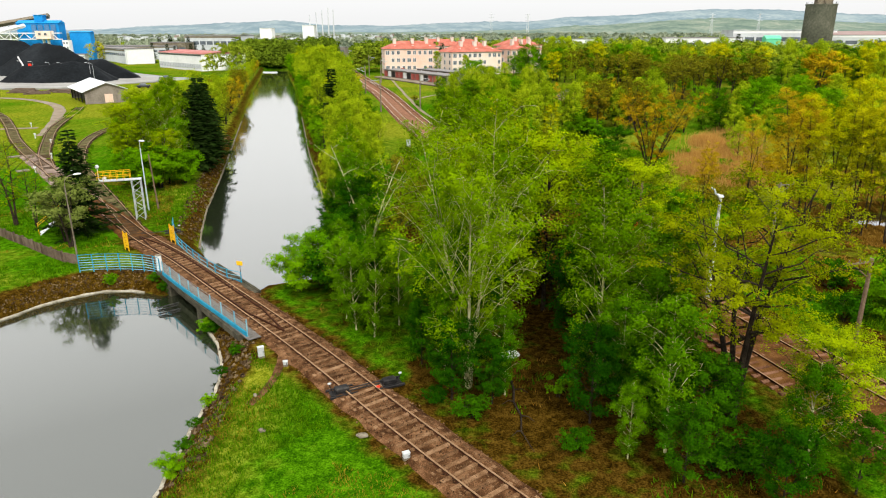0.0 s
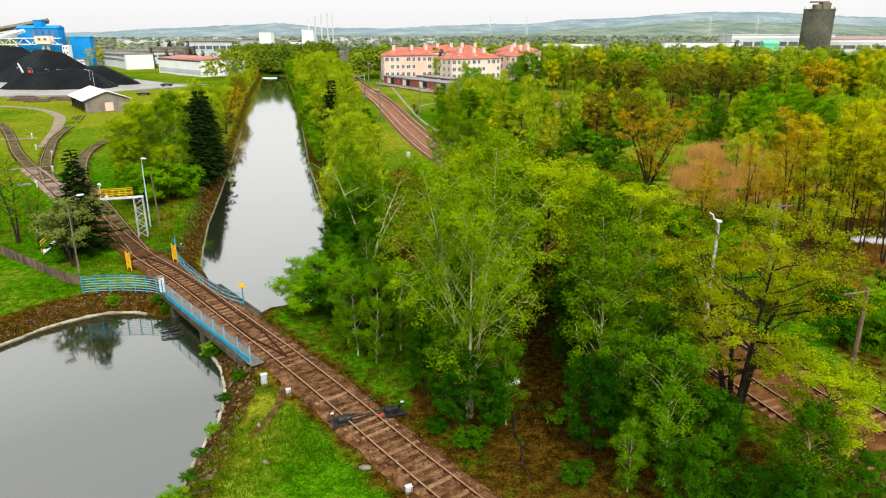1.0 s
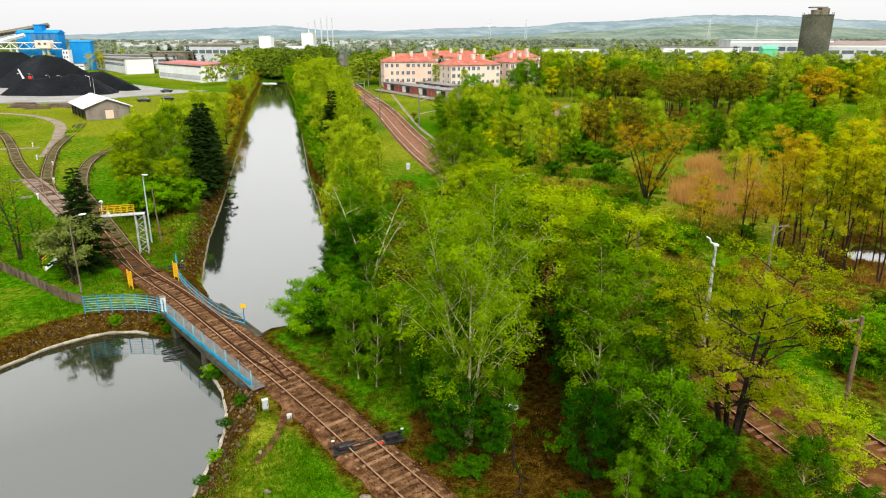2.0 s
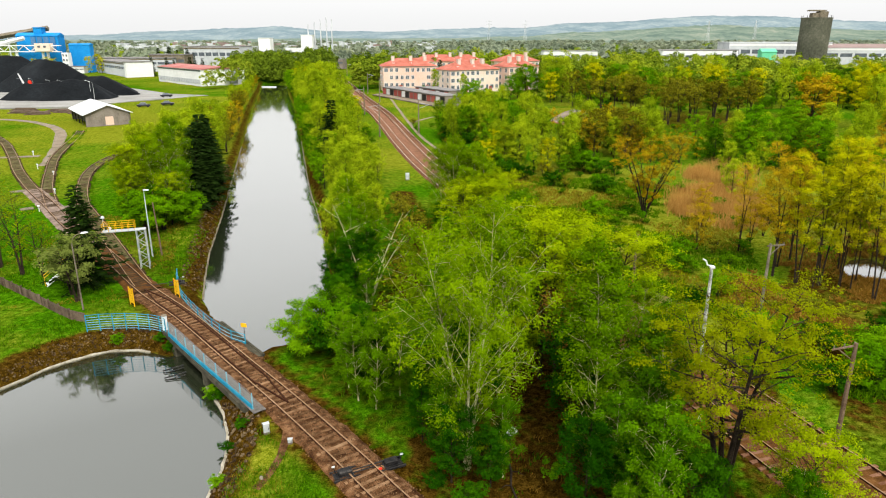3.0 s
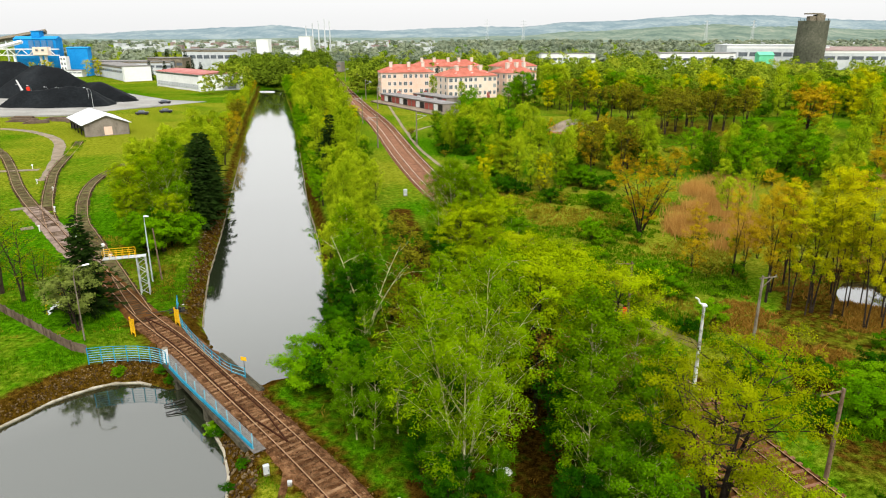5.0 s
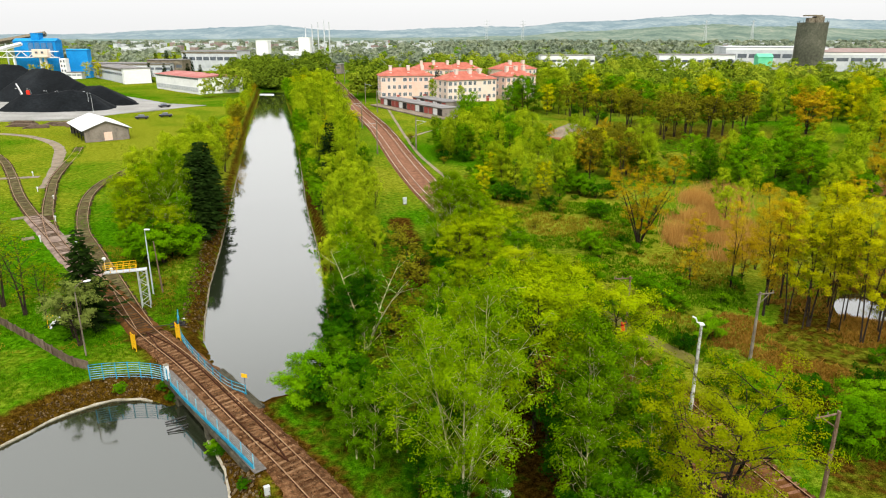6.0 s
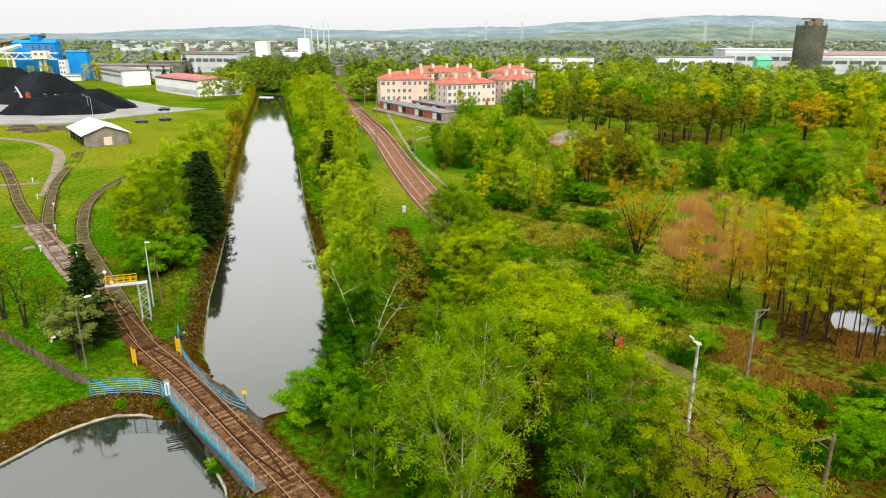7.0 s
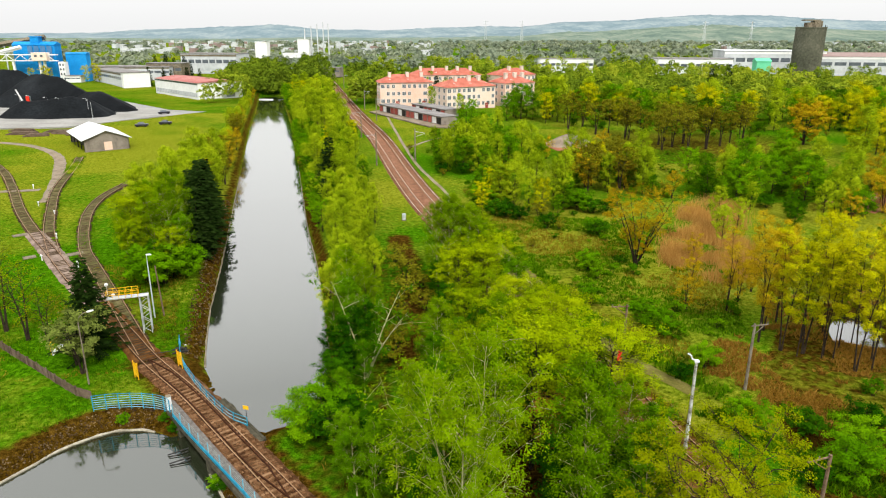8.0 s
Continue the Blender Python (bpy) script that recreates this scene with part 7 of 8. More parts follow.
apartment(-22.0, 322.0, 12, 22.0, 12, 9.6, M_WALLPINK, "peach apartment house behind with a red roof", 9, chimneys=3, seed=4, sides=False)
apartment(-5.0, 324.0, 16, 16.0, 12, 9.6, M_WALLCREAM, "cream apartment house behind with a red roof", 8, chimneys=2, seed=5, sides=False)
apartment(20.0, 322.0, 34, 20.0, 12, 9.6, M_WALLCREAM, "cream apartment house behind with a red roof", 8, chimneys=2, seed=6, sides=False)


def garages(x, y, turn, n, label):
    t = thing("garage_row", label, "garages", (x, y, 1.72), turn)
    L = n * 3.1
    bm = bmesh.new()
    box(bm, (L / 2, 3.0, 1.15), (L, 6, 2.5))
    part("wall", bm, M_SHEDWALL, t)
    bm = bmesh.new()
    box(bm, (L / 2, 2.9, 2.52), (L + 0.4, 6.6, 0.22), bevel=0.03)
    part("roof", bm, M_FLATROOF, t)
    for k in range(n):
        bm = bmesh.new()
        box(bm, (3.1 * (k + 0.5), -0.05, 1.05), (2.4, 0.1, 2.0))
        part("door", bm, [M_DOORRED, M_FRAMEW, M_BLACK, M_DOORRED][k % 4], t)


garages(-30.2, 259.5, -58, 15, "row of flat-roofed garages with red-brown doors")
garages(-18.0, 262.0, -58, 8, "second row of flat-roofed garages")


def car(x, y, turn, paint, label, z=1.75):
    t = thing("car", label, "car", (x, y, z), turn)
    bm = bmesh.new()
    box(bm, (0, 0, 0.62), (4.2, 1.75, 0.6), bevel=0.14)
    body = part("body", bm, paint, t)
    bm = bmesh.new()
    g = bmesh.ops.create_cube(bm, size=1.0, matrix=pose(-0.2, 0, 1.15) @ Matrix.Diagonal((2.3, 1.55, 0.55, 1)))
    for v in g["verts"]:
        if v.co.z > 1.2:
            v.co.x = -0.2 + (v.co.x + 0.2) * 0.68
            v.co.y *= 0.85
    part("cabin", bm, M_GLASS, t, "dark glazed cabin")
    bm = bmesh.new()
    box(bm, (-0.2, 0, 1.44), (1.5, 1.3, 0.05), bevel=0.02)
    part("roof", bm, paint, t)
    for a in (-1.3, 1.3):
        for b in (-0.82, 0.82):
            bm = bmesh.new()
            bmesh.ops.create_cone(bm, cap_ends=True, segments=14, radius1=0.32, radius2=0.32, depth=0.2, matrix=pose(a, b, 0.32, 90))
            part("wheel", bm, M_BLACK, t)


M_CARSILVER = mat("silver_car_paint", [(0.5, 0.51, 0.52), (0.62, 0.63, 0.64)], 0.5, 0.3, 0.0, metal=0.4)
M_CARDARK = mat("dark_car_paint", [(0.02, 0.02, 0.025), (0.05, 0.05, 0.055)], 0.5, 0.3, 0.0, metal=0.2)
for k, (x, y, a, p, l) in enumerate(((-17.5, 262.5, 20, M_WHITEPAINT, "white"), (-12.6, 263.6, 15, M_CARSILVER, "silver"), (-9.4, 264.5, 10, M_CARDARK, "dark"), (-13.6, 267.2, 100, M_CARSILVER, "silver"), (-7.6, 268.0, 95, M_WHITEPAINT, "white"))):
    car(x, y, a, p, l + " car parked before the apartment houses", 1.8)
for x, y, a in ((-105.7, 223, 20), (-100.2, 229, 15), (-112.0, 255.7, 40)):
    car(x, y, a, M_CARDARK, "dark car parked beside the coal yard", 0.62 if y > 250 else land(x, y))


def shed():
    t = thing("open_shed", "block-built shed with a pale tin roof and open side", "shed", (-98.6, 174.4, land(-98, 175)), 38)
    L, D, e, r = 11.0, 22.0, 3.2, 5.2
    sk = Vector((-0.55, 0.83, 0))
    bm = bmesh.new()
    f = [(0, 0, 0), (L, 0, 0), (L, 0, e), (L / 2, 0, r), (0, 0, e)]
    a = [bm.verts.new(p) for p in f]
    b = [bm.verts.new((p[0], p[1] + 0.3, p[2])) for p in f]
    bm.faces.new(a)
    bm.faces.new(b[::-1])
    for k in range(5):
        bm.faces.new((a[k], b[k], b[(k + 1) % 5], a[(k + 1) % 5]))
    bmesh.ops.recalc_face_normals(bm, faces=bm.faces)
    part("gable_wall", bm, M_SHEDWALL, t)
    bm = bmesh.new()
    box(bm, (L - 0.15, D / 2, e / 2), (0.3, D, e))
    part("side_wall", bm, M_SHEDWALL, t)
    bm = bmesh.new()
    box(bm, (L / 2, D - 0.15, e / 2), (L, 0.3, e))
    part("back_wall", bm, M_SHEDWALL, t)
    for s in (0, 1):
        bm = bmesh.new()
        x0, x1 = (-0.7, L / 2) if s == 0 else (L + 0.7, L / 2)
        q = [(x0, -0.6, e - 0.2), (x1, -0.6, r + 0.12), (x1, D + 0.6, r + 0.12), (x0, D + 0.6, e - 0.2)]
        lo = [bm.verts.new(p) for p in q]
        hi = [bm.verts.new((p[0], p[1], p[2] + 0.14)) for p in q]
        bm.faces.new(lo[::-1])
        bm.faces.new(hi)
        for k in range(4):
            bm.faces.new((lo[k], lo[(k + 1) % 4], hi[(k + 1) % 4], hi[k]))
        bmesh.ops.recalc_face_normals(bm, faces=bm.faces)
        part("roof", bm, M_SHEDROOF, t)
    for k in range(5):
        bm = bmesh.new()
        box(bm, (0.1, 0.5 + k * (D - 1) / 4, e / 2), (0.2, 0.2, e))
        part("post", bm, M_BLACK, t)
    bm = bmesh.new()
    box(bm, (L * 0.52, -0.06, 1.3), (2.0, 0.1, 2.2))
    part("door", bm, M_WALLPINK, t, "pale pinkish boarded door")
    # Plain black block added inside to fill the dark open side.
    bm = bmesh.new()
    box(bm, (3.6, 10, 1.4), (4.5, 12, 2.4), bevel=0.2)
    part("stored_goods", bm, M_BLACK, t, "black block filling the open side")


shed()


def hall(name, label, x, y, turn, L, D, h, wall, roof, z=0.6, ridge_h=0.0, strip_=None, bays=0, group=""):
    """An industrial hall: walls, roof, a row of windows, gates."""
    t = thing(name, label, "industrial hall", (x, y, z), turn, group)
    bm = bmesh.new()
    box(bm, (L / 2, D / 2, h / 2 - 0.3), (L, D, h + 0.6))
    part("wall", bm, wall, t)
    bm = bmesh.new()
    if ridge_h:
        v = [bm.verts.new(p) for p in ((-0.4, -0.4, h), (L + 0.4, -0.4, h), (L + 0.4, D + 0.4, h), (-0.4, D + 0.4, h), (-0.4, D / 2, h + ridge_h), (L + 0.4, D / 2, h + ridge_h))]
        for q in ((0, 1, 5, 4), (2, 3, 4, 5), (1, 2, 5), (3, 0, 4), (3, 2, 1, 0)):
            bm.faces.new([v[k] for k in q])
        bmesh.ops.recalc_face_normals(bm, faces=bm.faces)
    else:
        box(bm, (L / 2, D / 2, h + 0.2), (L + 0.6, D + 0.6, 0.4))
    part("roof", bm, roof, t)
    for k in range(bays):
        bm = bmesh.new()
        box(bm, (L * (k + 0.5) / bays, -0.04, h * 0.62), (L / bays * 0.82, 0.12, h * 0.18))
        part("window", bm, M_GLASS, t)
    if strip_:
        bm = bmesh.new()
        box(bm, (L / 2, -0.05, h * 0.92), (L, 0.14, h * 0.09))
        part("fascia", bm, strip_, t)
    return t


# warehouse with the red roof: its long side runs back to the left
hall_ = hall("warehouse", "long white warehouse with a faded red roof", -156, 350, -45, 50, 22, 7.2, M_WHITEHALL, M_REDROOF2, 0.6, 1.2, M_GLASS, 0)
t = hall_
bm = bmesh.new()
box(bm, (25, -0.06, 1.7), (48, 0.14, 2.0))
part("window_band", bm, M_GREYHALL, t, "long pale grey window band")
for k in range(24):
    bm = bmesh.new()
    box(bm, (2 + 2 * k, -0.1, 1.7), (0.14, 0.2, 2.0))
    part("mullion", bm, M_GREYRAIL, t)
bm = bmesh.new()
box(bm, (50.08, 16, 1.9), (0.16, 4.2, 3.4))
part("gate", bm, M_GREYRAIL, t, "dark steel gate")
hall("white_hall", "plain white end block of a low building", -189.4, 382.4, -49.7, 4, 14.4, 7.9, M_WHITEHALL, M_FLATROOF, 0.6, 0, None, 0)
hall("low_building", "long low grey industrial building with dark windows", -232, 434, -49.7, 66, 14, 7.4, M_GREYHALL, M_FLATROOF, 0.6, 0, M_CONC, 14)
hall("low_building", "low grey building behind the coal yard", -250, 445, 0, 62, 18, 8, M_GREYHALL, M_FLATROOF, 0.6, 0, M_CONC, 12)
hall("low_building", "low grey building with a dark roof among trees", -206, 452, -4, 24, 12, 10, M_CONC, M_FLATROOF, 0.6, 0, None, 5)
hall("white_hall", "far pale factory block behind the warehouse", -210, 520, -6, 44, 24, 14, M_GREYHALL, M_FLATROOF, 0.6, 0, M_CONC, 8)
hall("blue_hall", "tall bright blue plant hall with darker panels", -279, 430, 2, 26, 8, 22.0, M_BLUEHALL, M_BLUEHALL, 0.6, 1.8, None, 0)
hall("blue_hall", "lower blue plant hall beside a grey tower", -248.6, 434, 2, 13, 5, 16.6, M_BLUEHALL, M_BLUEHALL, 0.6, 0.8, None, 0)
hall("blue_hall", "stepped blue plant tower on the roofline", -268, 431.5, 2, 5, 5, 26.6, M_BLUEHALL, M_BLUEHALL, 0.6, 0, None, 0)
t = thing("cladding_panels", "grey-blue panels on the plant wall", "panel", (-279, 429.6, 0.6), 2)
for k in range(4):
    bm = bmesh.new()
    box(bm, (11 + k * 4, -0.15, 17), (3.0, 0.3, 8.5))
    part("panel", bm, M_BLUEDARK, t)
t = thing("conveyor_bridge", "white lattice conveyor bridge with a beige transfer house", "conveyor", (-300, 424, 0.6), 0)
for z in (12.6, 16.2):
    bm = bmesh.new()
    box(bm, (24, 0, z), (56, 2.2, 0.5))
    part("chord", bm, M_WHITEHALL, t)
for k in range(13):
    bm = bmesh.new()
    tube(bm, [(-4 + k * 4.2, -1.2, 12.6), (-4 + (k + 1) * 4.2, -1.2, 16.2)] if k % 2 else [(-4 + k * 4.2, -1.2, 16.2), (-4 + (k + 1) * 4.2, -1.2, 12.6)], 0.22, 4)
    part("brace", bm, M_WHITEHALL, t)
bm = bmesh.new()
box(bm, (42.2, -1, 15.1), (9.5, 4, 4.8), bevel=0.1)
part("transfer_house", bm, M_WALLCREAM, t, "beige transfer house with dark windows")
for k in range(2):
    bm = bmesh.new()
    box(bm, (40.3 + k * 3.6, -3.1, 15.6), (1.6, 0.2, 1.2))
    part("window", bm, M_GLASS, t)
for x in (10, 24, 40.5, 43.5):
    bm = bmesh.new()
    box(bm, (x, 0, 6.2), (1.2, 1.2, 13))
    part("leg", bm, M_WHITEHALL, t)
t = thing("inclined_conveyor", "grey inclined conveyor gallery rising to the plant roof", "conveyor", (-290, 436, 0.6), 4)
bm = bmesh.new()
tube(bm, [(-30, 0, 17), (28, 0, 26.5)], 1.6, 4)
part("gallery", bm, M_CONC, t)
for k in range(6):
    bm = bmesh.new()
    tube(bm, [(-22 + k * 8, 0, 0), (-22 + k * 8, 0, 17.5 + k * 1.3)], 0.4, 4)
    part("leg", bm, M_GREYHALL, t)
t = thing("inclined_conveyor", "white inclined conveyor gallery below the plant", "conveyor", (-284, 425, 0.6), 4)
bm = bmesh.new()
tube(bm, [(-20, 0, 13), (13, 0, 20.6)], 1.2, 4)
part("gallery", bm, M_WHITEHALL, t)
for x, y, s in ((-226, 424, 1.0), (-230, 421, 0.9), (-222, 420, 0.8), (-255, 419, 0.9), (-250, 416, 0.8), (-262, 417, 0.8)):
    put("lo_y", x, y, s)
hall("low_shed", "low pale shed at the foot of the blue hall", -243, 421, 2, 9, 5, 3.6, M_WHITEHALL, M_FLATROOF, 0.6, 0, None, 3)
t = thing("stair_tower", "pale concrete stair tower with dark openings", "tower", (-245, 424, 0.6), 0)
bm = bmesh.new()
box(bm, (0, 0, 5.8), (3.8, 4, 12.4))
part("wall", bm, M_WHITEHALL, t)
for k in range(4):
    for s in (-0.9, 0.9):
        bm = bmesh.new()
        box(bm, (s, -2.05, 2.0 + 2.8 * k), (0.9, 0.15, 1.3))
        part("window", bm, M_GLASS, t)

# silo and factory on the east side
t = thing("silo", "tall weathered grey concrete silo with a machine house on top", "silo", (236.5, 480, 1.5))
bm = bmesh.new()
bmesh.ops.create_cone(bm, cap_ends=True, segments=40, radius1=9.4, radius2=9.4, depth=32, matrix=pose(0, 0, 16))
part("shell", bm, M_SILO, t)
for k in range(10):
    a = math.pi * (1.05 + 0.9 * k / 9)
    bm = bmesh.new()
    box(bm, (9.35 * math.cos(a), 9.35 * math.sin(a), 15.9), (0.25, 0.8, 31.6), math.degrees(a))
    part("rib", bm, M_SILO, t)
bm = bmesh.new()
bmesh.ops.create_cone(bm, cap_ends=True, segments=40, radius1=9.7, radius2=9.7, depth=0.8, matrix=pose(0, 0, 32.2))
part("rim", bm, M_SILO, t)
bm = bmesh.new()
box(bm, (3, 0, 34.5), (5.5, 6, 4))
box(bm, (-2, 0, 34), (4, 5, 3))
box(bm, (-1, -0.5, 37), (11, 4.5, 0.8))
part("machine_house", bm, M_CONC, t, "weathered machine house")
for k in range(14):
    a = 2 * math.pi * k / 14
    bm = bmesh.new()
    tube(bm, [(9.2 * math.cos(a), 9.2 * math.sin(a), 32.5), (9.2 * math.cos(a), 9.2 * math.sin(a), 33.9)], 0.12, 4)
    part("railing_post", bm, M_BLACK, t)
hall("factory_hall", "long pale grey factory hall with a brown roof", 246, 500, -8, 150, 40, 13, M_GREYHALL, M_BROWNROOF, 1.5, 2.5, M_WHITEHALL, 16)
hall("factory_hall", "pale grey factory hall with roof vents", 196, 520, -8, 70, 40, 16, M_GREYHALL, M_GREYHALL, 1.5, 0, M_WHITEHALL, 9)
hall("factory_hall", "low white factory building among the trees", 142, 500, -4, 52, 24, 11, M_WHITEHALL, M_FLATROOF, 1.5, 0, None, 10)
hall("factory_hall", "distant white building behind the wood", 60, 520, 0, 40, 14, 10, M_WHITEHALL, M_FLATROOF, 1.5, 0, None, 10)
hall("mint_tank_house", "small mint green building among the trees", 196, 462, -5, 9, 9, 11, M_MINT, M_MINT, 1.5, 2.0)

# far landmarks
hall("office_block", "far white tower block", -172, 740, 0, 12, 12, 22, M_WHITEHALL, M_WHITEHALL, 1, 0, None, 0)
hall("office_block", "far white office block", -206, 700, 0, 12, 12, 19, M_WHITEHALL, M_WHITEHALL, 1, 0, None, 0)
hall("office_block", "far white hall at the foot of the chimneys", -176, 690, 0, 22, 12, 9, M_WHITEHALL, M_WHITEHALL, 1, 0, None, 0)
for x in (-166, -159, -152.5, -140.5, -146.0):
    t = thing("chimney_mast", "slim far steel chimney", "chimney", (x, 750, 1), 0, "far chimneys")
    bm = bmesh.new()
    tube(bm, [(0, 0, 0), (0, 0, 40 - abs(x + 146) * 0.35)], [0.9, 0.5], 8)
    part("shaft", bm, M_GREYHALL, t)
for x, y in ((70, 1900), (172, 1950), (690, 2000), (820, 2000)):
    t = thing("pylon", "far grey lattice power pylon", "pylon", (x, y, 0), 0, "far power pylons")
    bm = bmesh.new()
    for a, b in ((-1, -1), (1, -1), (1, 1), (-1, 1)):
        tube(bm, [(a * 4, b * 4, 0), (a * 0.6, b * 0.6, 62)], 0.3, 4)
    for k in range(8):
        w0, w1 = 4 - 0.43 * k, 4 - 0.43 * (k + 1)
        tube(bm, [(-w0, -w0, k * 7.7), (w1, -w1, (k + 1) * 7.7)], 0.2, 4)
        tube(bm, [(w0, -w0, k * 7.7), (-w1, -w1, (k + 1) * 7.7)], 0.2, 4)
    part("lattice", bm, M_GREYHALL, t)
    for z in (42, 50, 58):
        bm = bmesh.new()
        box(bm, (0, 0, z), (16, 0.6, 0.6))
        part("crossarm", bm, M_GREYHALL, t)
rs = random.Random(77)
# Grey walls and brown roofs stand in for haze over the town.
for name, mt, n in (("far_town", M_GREYHALL, 240), ("far_town_roofs", M_BROWNROOF, 60)):
    bm = bmesh.new()
    for _ in range(n):
        y = rs.uniform(900, 2000)
        x = rs.uniform(-0.5 * y, -0.02 * y) if rs.random() < 0.7 else rs.uniform(0.35 * y, 0.7 * y)
        box(bm, (x, y, 4), (rs.uniform(5, 13), rs.uniform(5, 10), rs.uniform(6, 9.5) if mt is M_GREYHALL else 8), rs.uniform(-30, 30))
    tagged(part(name, bm, mt), "scattered small houses of the far town", "town", kind="stuff")


# odds and ends on the western plain
for k, (x, y, L, a_) in enumerate(((-134, 204, 9, 10), (-128, 201, 7, 22), (-122, 206, 8, -8), (-117, 204, 6, 15), (-125, 209, 10, 5), (-138, 210, 8, -4), (-112, 208, 7, 12))):
    t = thing("timber_stack", "weathered stack of old grey-brown sleepers in the grass", "timber stack", (x, y, land(x, y)), a_, "old timber stacks")
    for r in range(3):
        bm = bmesh.new()
        box(bm, (0.3 * r, 0.1 * r, 0.15 + 0.3 * r), (L - r, 2.2 - 0.5 * r, 0.27), bevel=0.03)
        part("layer", bm, M_FENCE, t)
t = thing("floating_boom", "white floating boom across the far end of the canal", "boom", (-95.2, 335.5, WATER_Z), -3)
bm = bmesh.new()
tube(bm, [(-3.6, 0, 0.1), (3.6, 0, 0.1)], 0.3, 8)
part("float", bm, M_WHITEPAINT, t)
for x, y in ((-58.0, 87.5), (-62.0, 98.0), (-70.5, 112.0), (-51.5, 85.0), (-86.5, 132.0), (-77.0, 118.0)):
    t = thing("track_marker", "small white marker post beside the siding", "post", (x, y, land(x, y)), 0, "marker posts beside the sidings")
    bm = bmesh.new()
    tube(bm, [(0, 0, -0.1), (0, 0, 0.7)], 0.07, 6)
    part("post", bm, M_WHITEPAINT, t)
    bm = bmesh.new()
    box(bm, (0, 0, 0.8), (0.3, 0.2, 0.26), bevel=0.05)
    part("head", bm, M_WHITEPAINT, t)
for x, y, w, a_ in ((-55.2, 90.4, 2.6, 40), (-68.6, 99.6, 2.4, 42), (-60.6, 88.8, 1.6, 40)):
    t = thing("concrete_slab", "pale worn concrete crossing slab beside the rails", "slab", (x, y, land(x, y)), a_)
    bm = bmesh.new()
    box(bm, (0, 0, 0.06), (w, 1.2, 0.16), bevel=0.03)
    part("slab", bm, M_CONC, t)
hall("signal_hut", "small dark flat-roofed hut beside the main line", -94, 476, -8, 12, 8, 5.5, M_SHEDWALL, M_FLATROOF, 1.4, 0, None, 3)


# ---- grass, reeds and undergrowth ----
def blades(name, label, spots, material, h, w, per, seed, lean=0.35, spread=0.12):
    rng = np.random.default_rng(seed)
    p = np.repeat(np.asarray(spots, float), per, axis=0)
    n = len(p)
    p[:, :2] += rng.normal(0, spread, (n, 2))
    a = rng.uniform(0, 2 * np.pi, n)
    hh = h * rng.uniform(0.5, 1.3, n)
    d = np.stack([np.cos(a), np.sin(a), np.zeros(n)], 1) * w * rng.uniform(0.6, 1.4, n)[:, None]
    tip = p + np.stack([rng.normal(0, lean, n) * hh, rng.normal(0, lean, n) * hh, hh], 1)
    co = np.stack([p - d, p + d, tip], 1)
    me = soup(name, co, None, material, np.repeat(rng.uniform(0, 1, len(spots)), per))
    return tagged(part_mesh(name, me, None), label, "grass", kind="stuff")


def scatter(n, poly, seed, keep=None):
    rng = np.random.default_rng(seed)
    xs, ys = [q[0] for q in poly], [q[1] for q in poly]
    x, y = rng.uniform(min(xs), max(xs), n), rng.uniform(min(ys), max(ys), n)
    ok = inside(poly, x, y)
    x, y = x[ok], y[ok]
    if keep is not None:
        ok = keep(x, y)
        x, y = x[ok], y[ok]
    return np.stack([x, y, height(x, y)], 1)


def dry_land(x, y):
    return (water_dist(x, y) > 0.9) & (dist(NEAR, x, y) > 2.5) & (dist(MAIN, x, y) > 5)


def patchy(s, t, k=0.0):
    return lambda x, y: dry_land(x, y) & (waves(x, y, s, k) + 0.35 * waves(x, y, s * 0.23, k + 1) > t)


MEADOW = [(-12.6, 18), (-12.4, 36), (-9.5, 36), (3, 20), (8, 12), (-12, 12)]
blades("grass", "lush bright green grass between pond and track", scatter(15000, MEADOW, 1, patchy(2.2, -0.35)), L_GRASS, 0.2, 0.018, 5, 1)
blades("grass", "dry yellowish grass on the pond bank", scatter(9000, MEADOW, 2, patchy(1.6, 0.0, 3.0)), L_DRYGRASS, 0.16, 0.016, 4, 2)
blades("grass", "lush green grass west of the pond", scatter(15000, [(-64, 44), (-33, 46), (-30, 50.5), (-27.5, 60), (-31, 80), (-48, 80), (-64, 72)], 3, patchy(2.6, -0.3)), L_GRASS, 0.24, 0.03, 4, 3)
blades("grass", "short grass growing through the sidings", scatter(60000, [(-104, 62), (-34, 62), (-40, 80), (-60, 140), (-90, 172), (-104, 172)], 21,
       lambda x, y: (np.minimum(dist(BRANCH, x, y), dist(SIDING, x, y)) < 1.5) & (dist(NEAR, x, y) > 1.9) & (waves(x, y, 1.3, 2.0) > -0.25)), L_GRASS, 0.17, 0.035, 5, 21)
blades("grass", "tan dry grass on the canal side meadow", scatter(14000, [(-30, 56), (-29.5, 62), (-36, 84), (-48, 86), (-64, 72), (-64, 52), (-40, 54)], 22, patchy(2.8, 0.12, 6.0)), L_DRYGRASS, 0.2, 0.03, 4, 22)
blades("undergrowth", "brown litter and thin undergrowth in the wood", scatter(5000, WOOD, 4, patchy(1.8, 0.1)), L_BRACKEN, 0.25, 0.02, 4, 4)
blades("undergrowth", "young green undergrowth in the wood", scatter(7000, WOOD, 5, patchy(2.4, 0.45, 2.0)), L_GRASS, 0.3, 0.035, 5, 5)
blades("grass", "tussocky green grass of the clearing", scatter(26000, CLEAR + [], 6, patchy(3.0, -0.1)), L_GRASS, 0.32, 0.05, 4, 6)
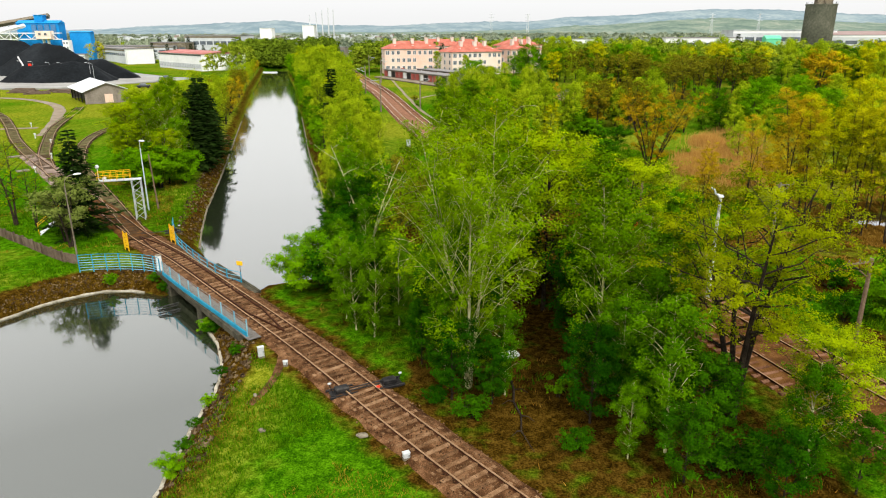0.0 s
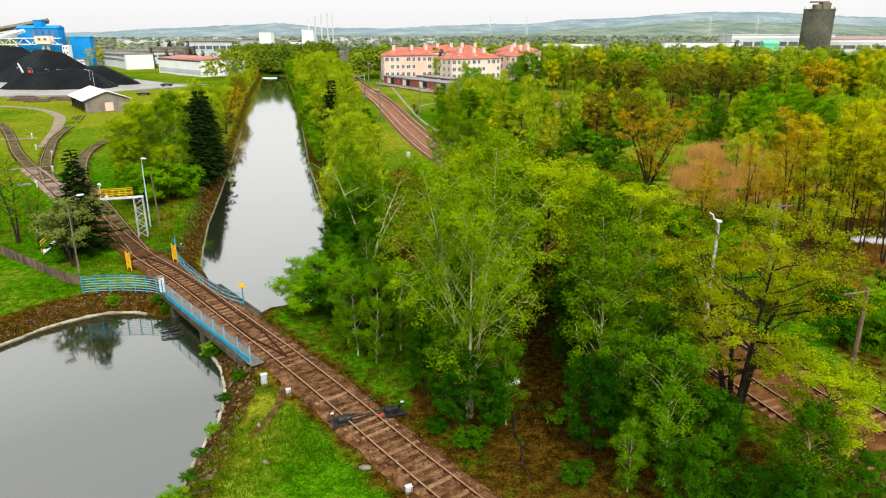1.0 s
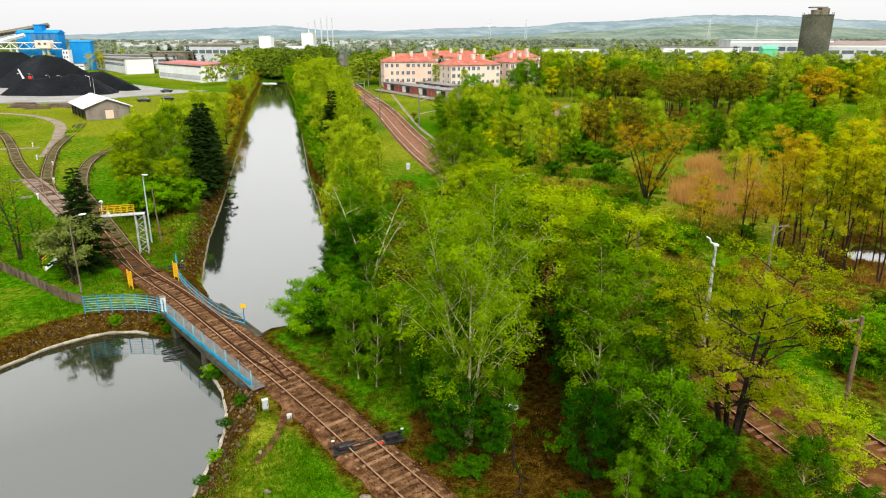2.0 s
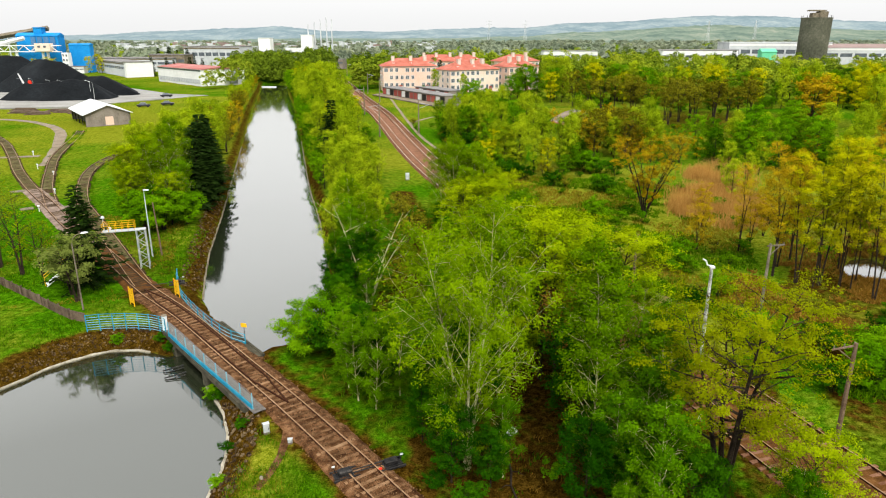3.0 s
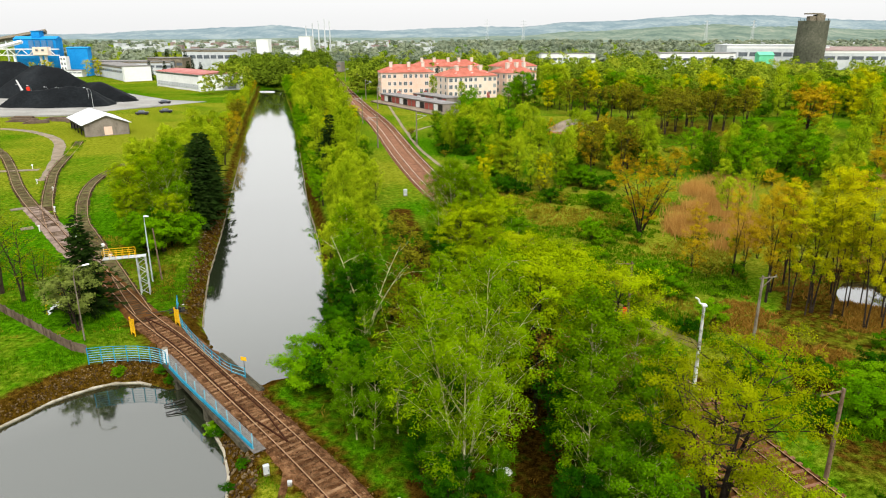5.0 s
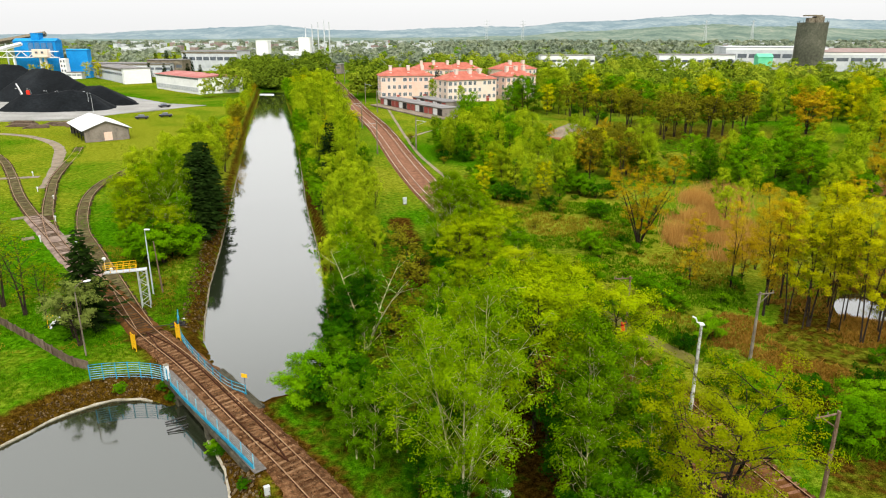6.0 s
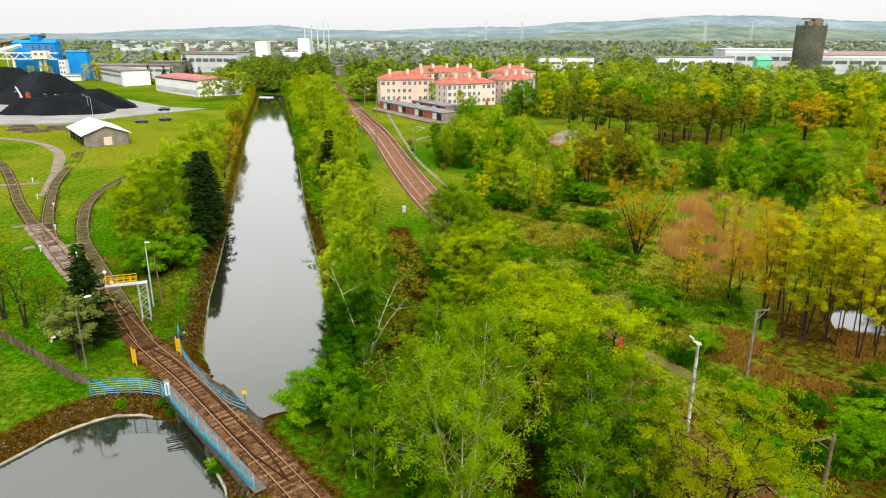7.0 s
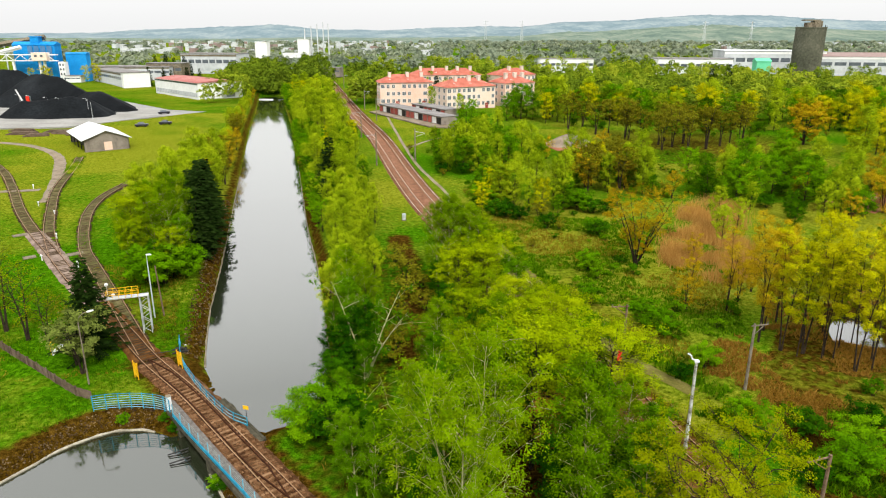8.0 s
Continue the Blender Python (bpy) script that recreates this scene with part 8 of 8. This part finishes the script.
blades("grass", "dry straw-coloured grass of the clearing", scatter(16000, CLEAR + [], 7, patchy(3.4, 0.05, 4.0)), L_DRYGRASS, 0.35, 0.05, 4, 7)
REEDS = [(29, 86), (35, 81), (40, 86), (44, 100), (52, 122), (50, 128), (44, 124), (36, 108), (31, 97)]
blades("undergrowth", "dry litter and bracken under the yellow trees", scatter(16000, [(32, 66), (60, 54), (84, 70), (86, 94), (48, 96)], 12, patchy(2.6, -0.1)), L_BRACKEN, 0.4, 0.06, 3, 12, 0.6)
blades("undergrowth", "rough grass under the yellow trees", scatter(12000, [(32, 66), (60, 54), (84, 70), (86, 94), (48, 96)], 13, patchy(2.2, 0.1, 2.0)), L_GRASS, 0.4, 0.06, 3, 13, 0.5)
blades("reeds", "dense dry orange-brown reeds", scatter(26000, REEDS, 8, patchy(1.6, 0.02, 1.0)), L_REED, 1.5, 0.035, 5, 8, 0.22, 0.85)
blades("undergrowth", "rust-brown dead bracken under the slim trees", scatter(17000, [(22, 54), (27, 49), (44, 46), (56, 56), (50, 64), (36, 68), (28, 66)], 9, patchy(2.0, 0.08)), L_BRACKEN, 0.35, 0.05, 4, 9, 0.6)
blades("undergrowth", "green brambles east of the main line", scatter(9000, [(20, 50), (26, 42), (24, 32), (44, 30), (50, 50), (34, 50), (26, 51)], 10, patchy(1.7, 0.1)), L_GRASS, 0.5, 0.06, 6, 10, 0.6)
blades("hedge_strip", "dense low green weeds along the field track", scatter(7000, [(8.5, 97), (12, 83), (15.4, 71), (19, 62.4), (22, 57.5), (24.6, 53.4), (22.8, 52), (17.2, 60.6), (13.8, 69), (10.6, 82), (7.0, 97)], 11), L_GRASS, 0.5, 0.07, 6, 11, 0.5)
for k, (x, y, s) in enumerate(((-13.0, 25.0, 0.34), (-13.3, 27.2, 0.3), (-13.5, 29.2, 0.26), (-13.6, 31.2, 0.22), (-14.2, 34.8, 0.3), (-16.9, 40.9, 0.42), (-17.4, 41.5, 0.36), (-23.2, 47.9, 0.4), (-24.3, 48.7, 0.34), (-27.9, 48.7, 0.28), (-13.7, 36.2, 0.3))):
    put("bush_dark" if k % 3 else "bush", x, y, s, label="low green shrub on the pond edge")
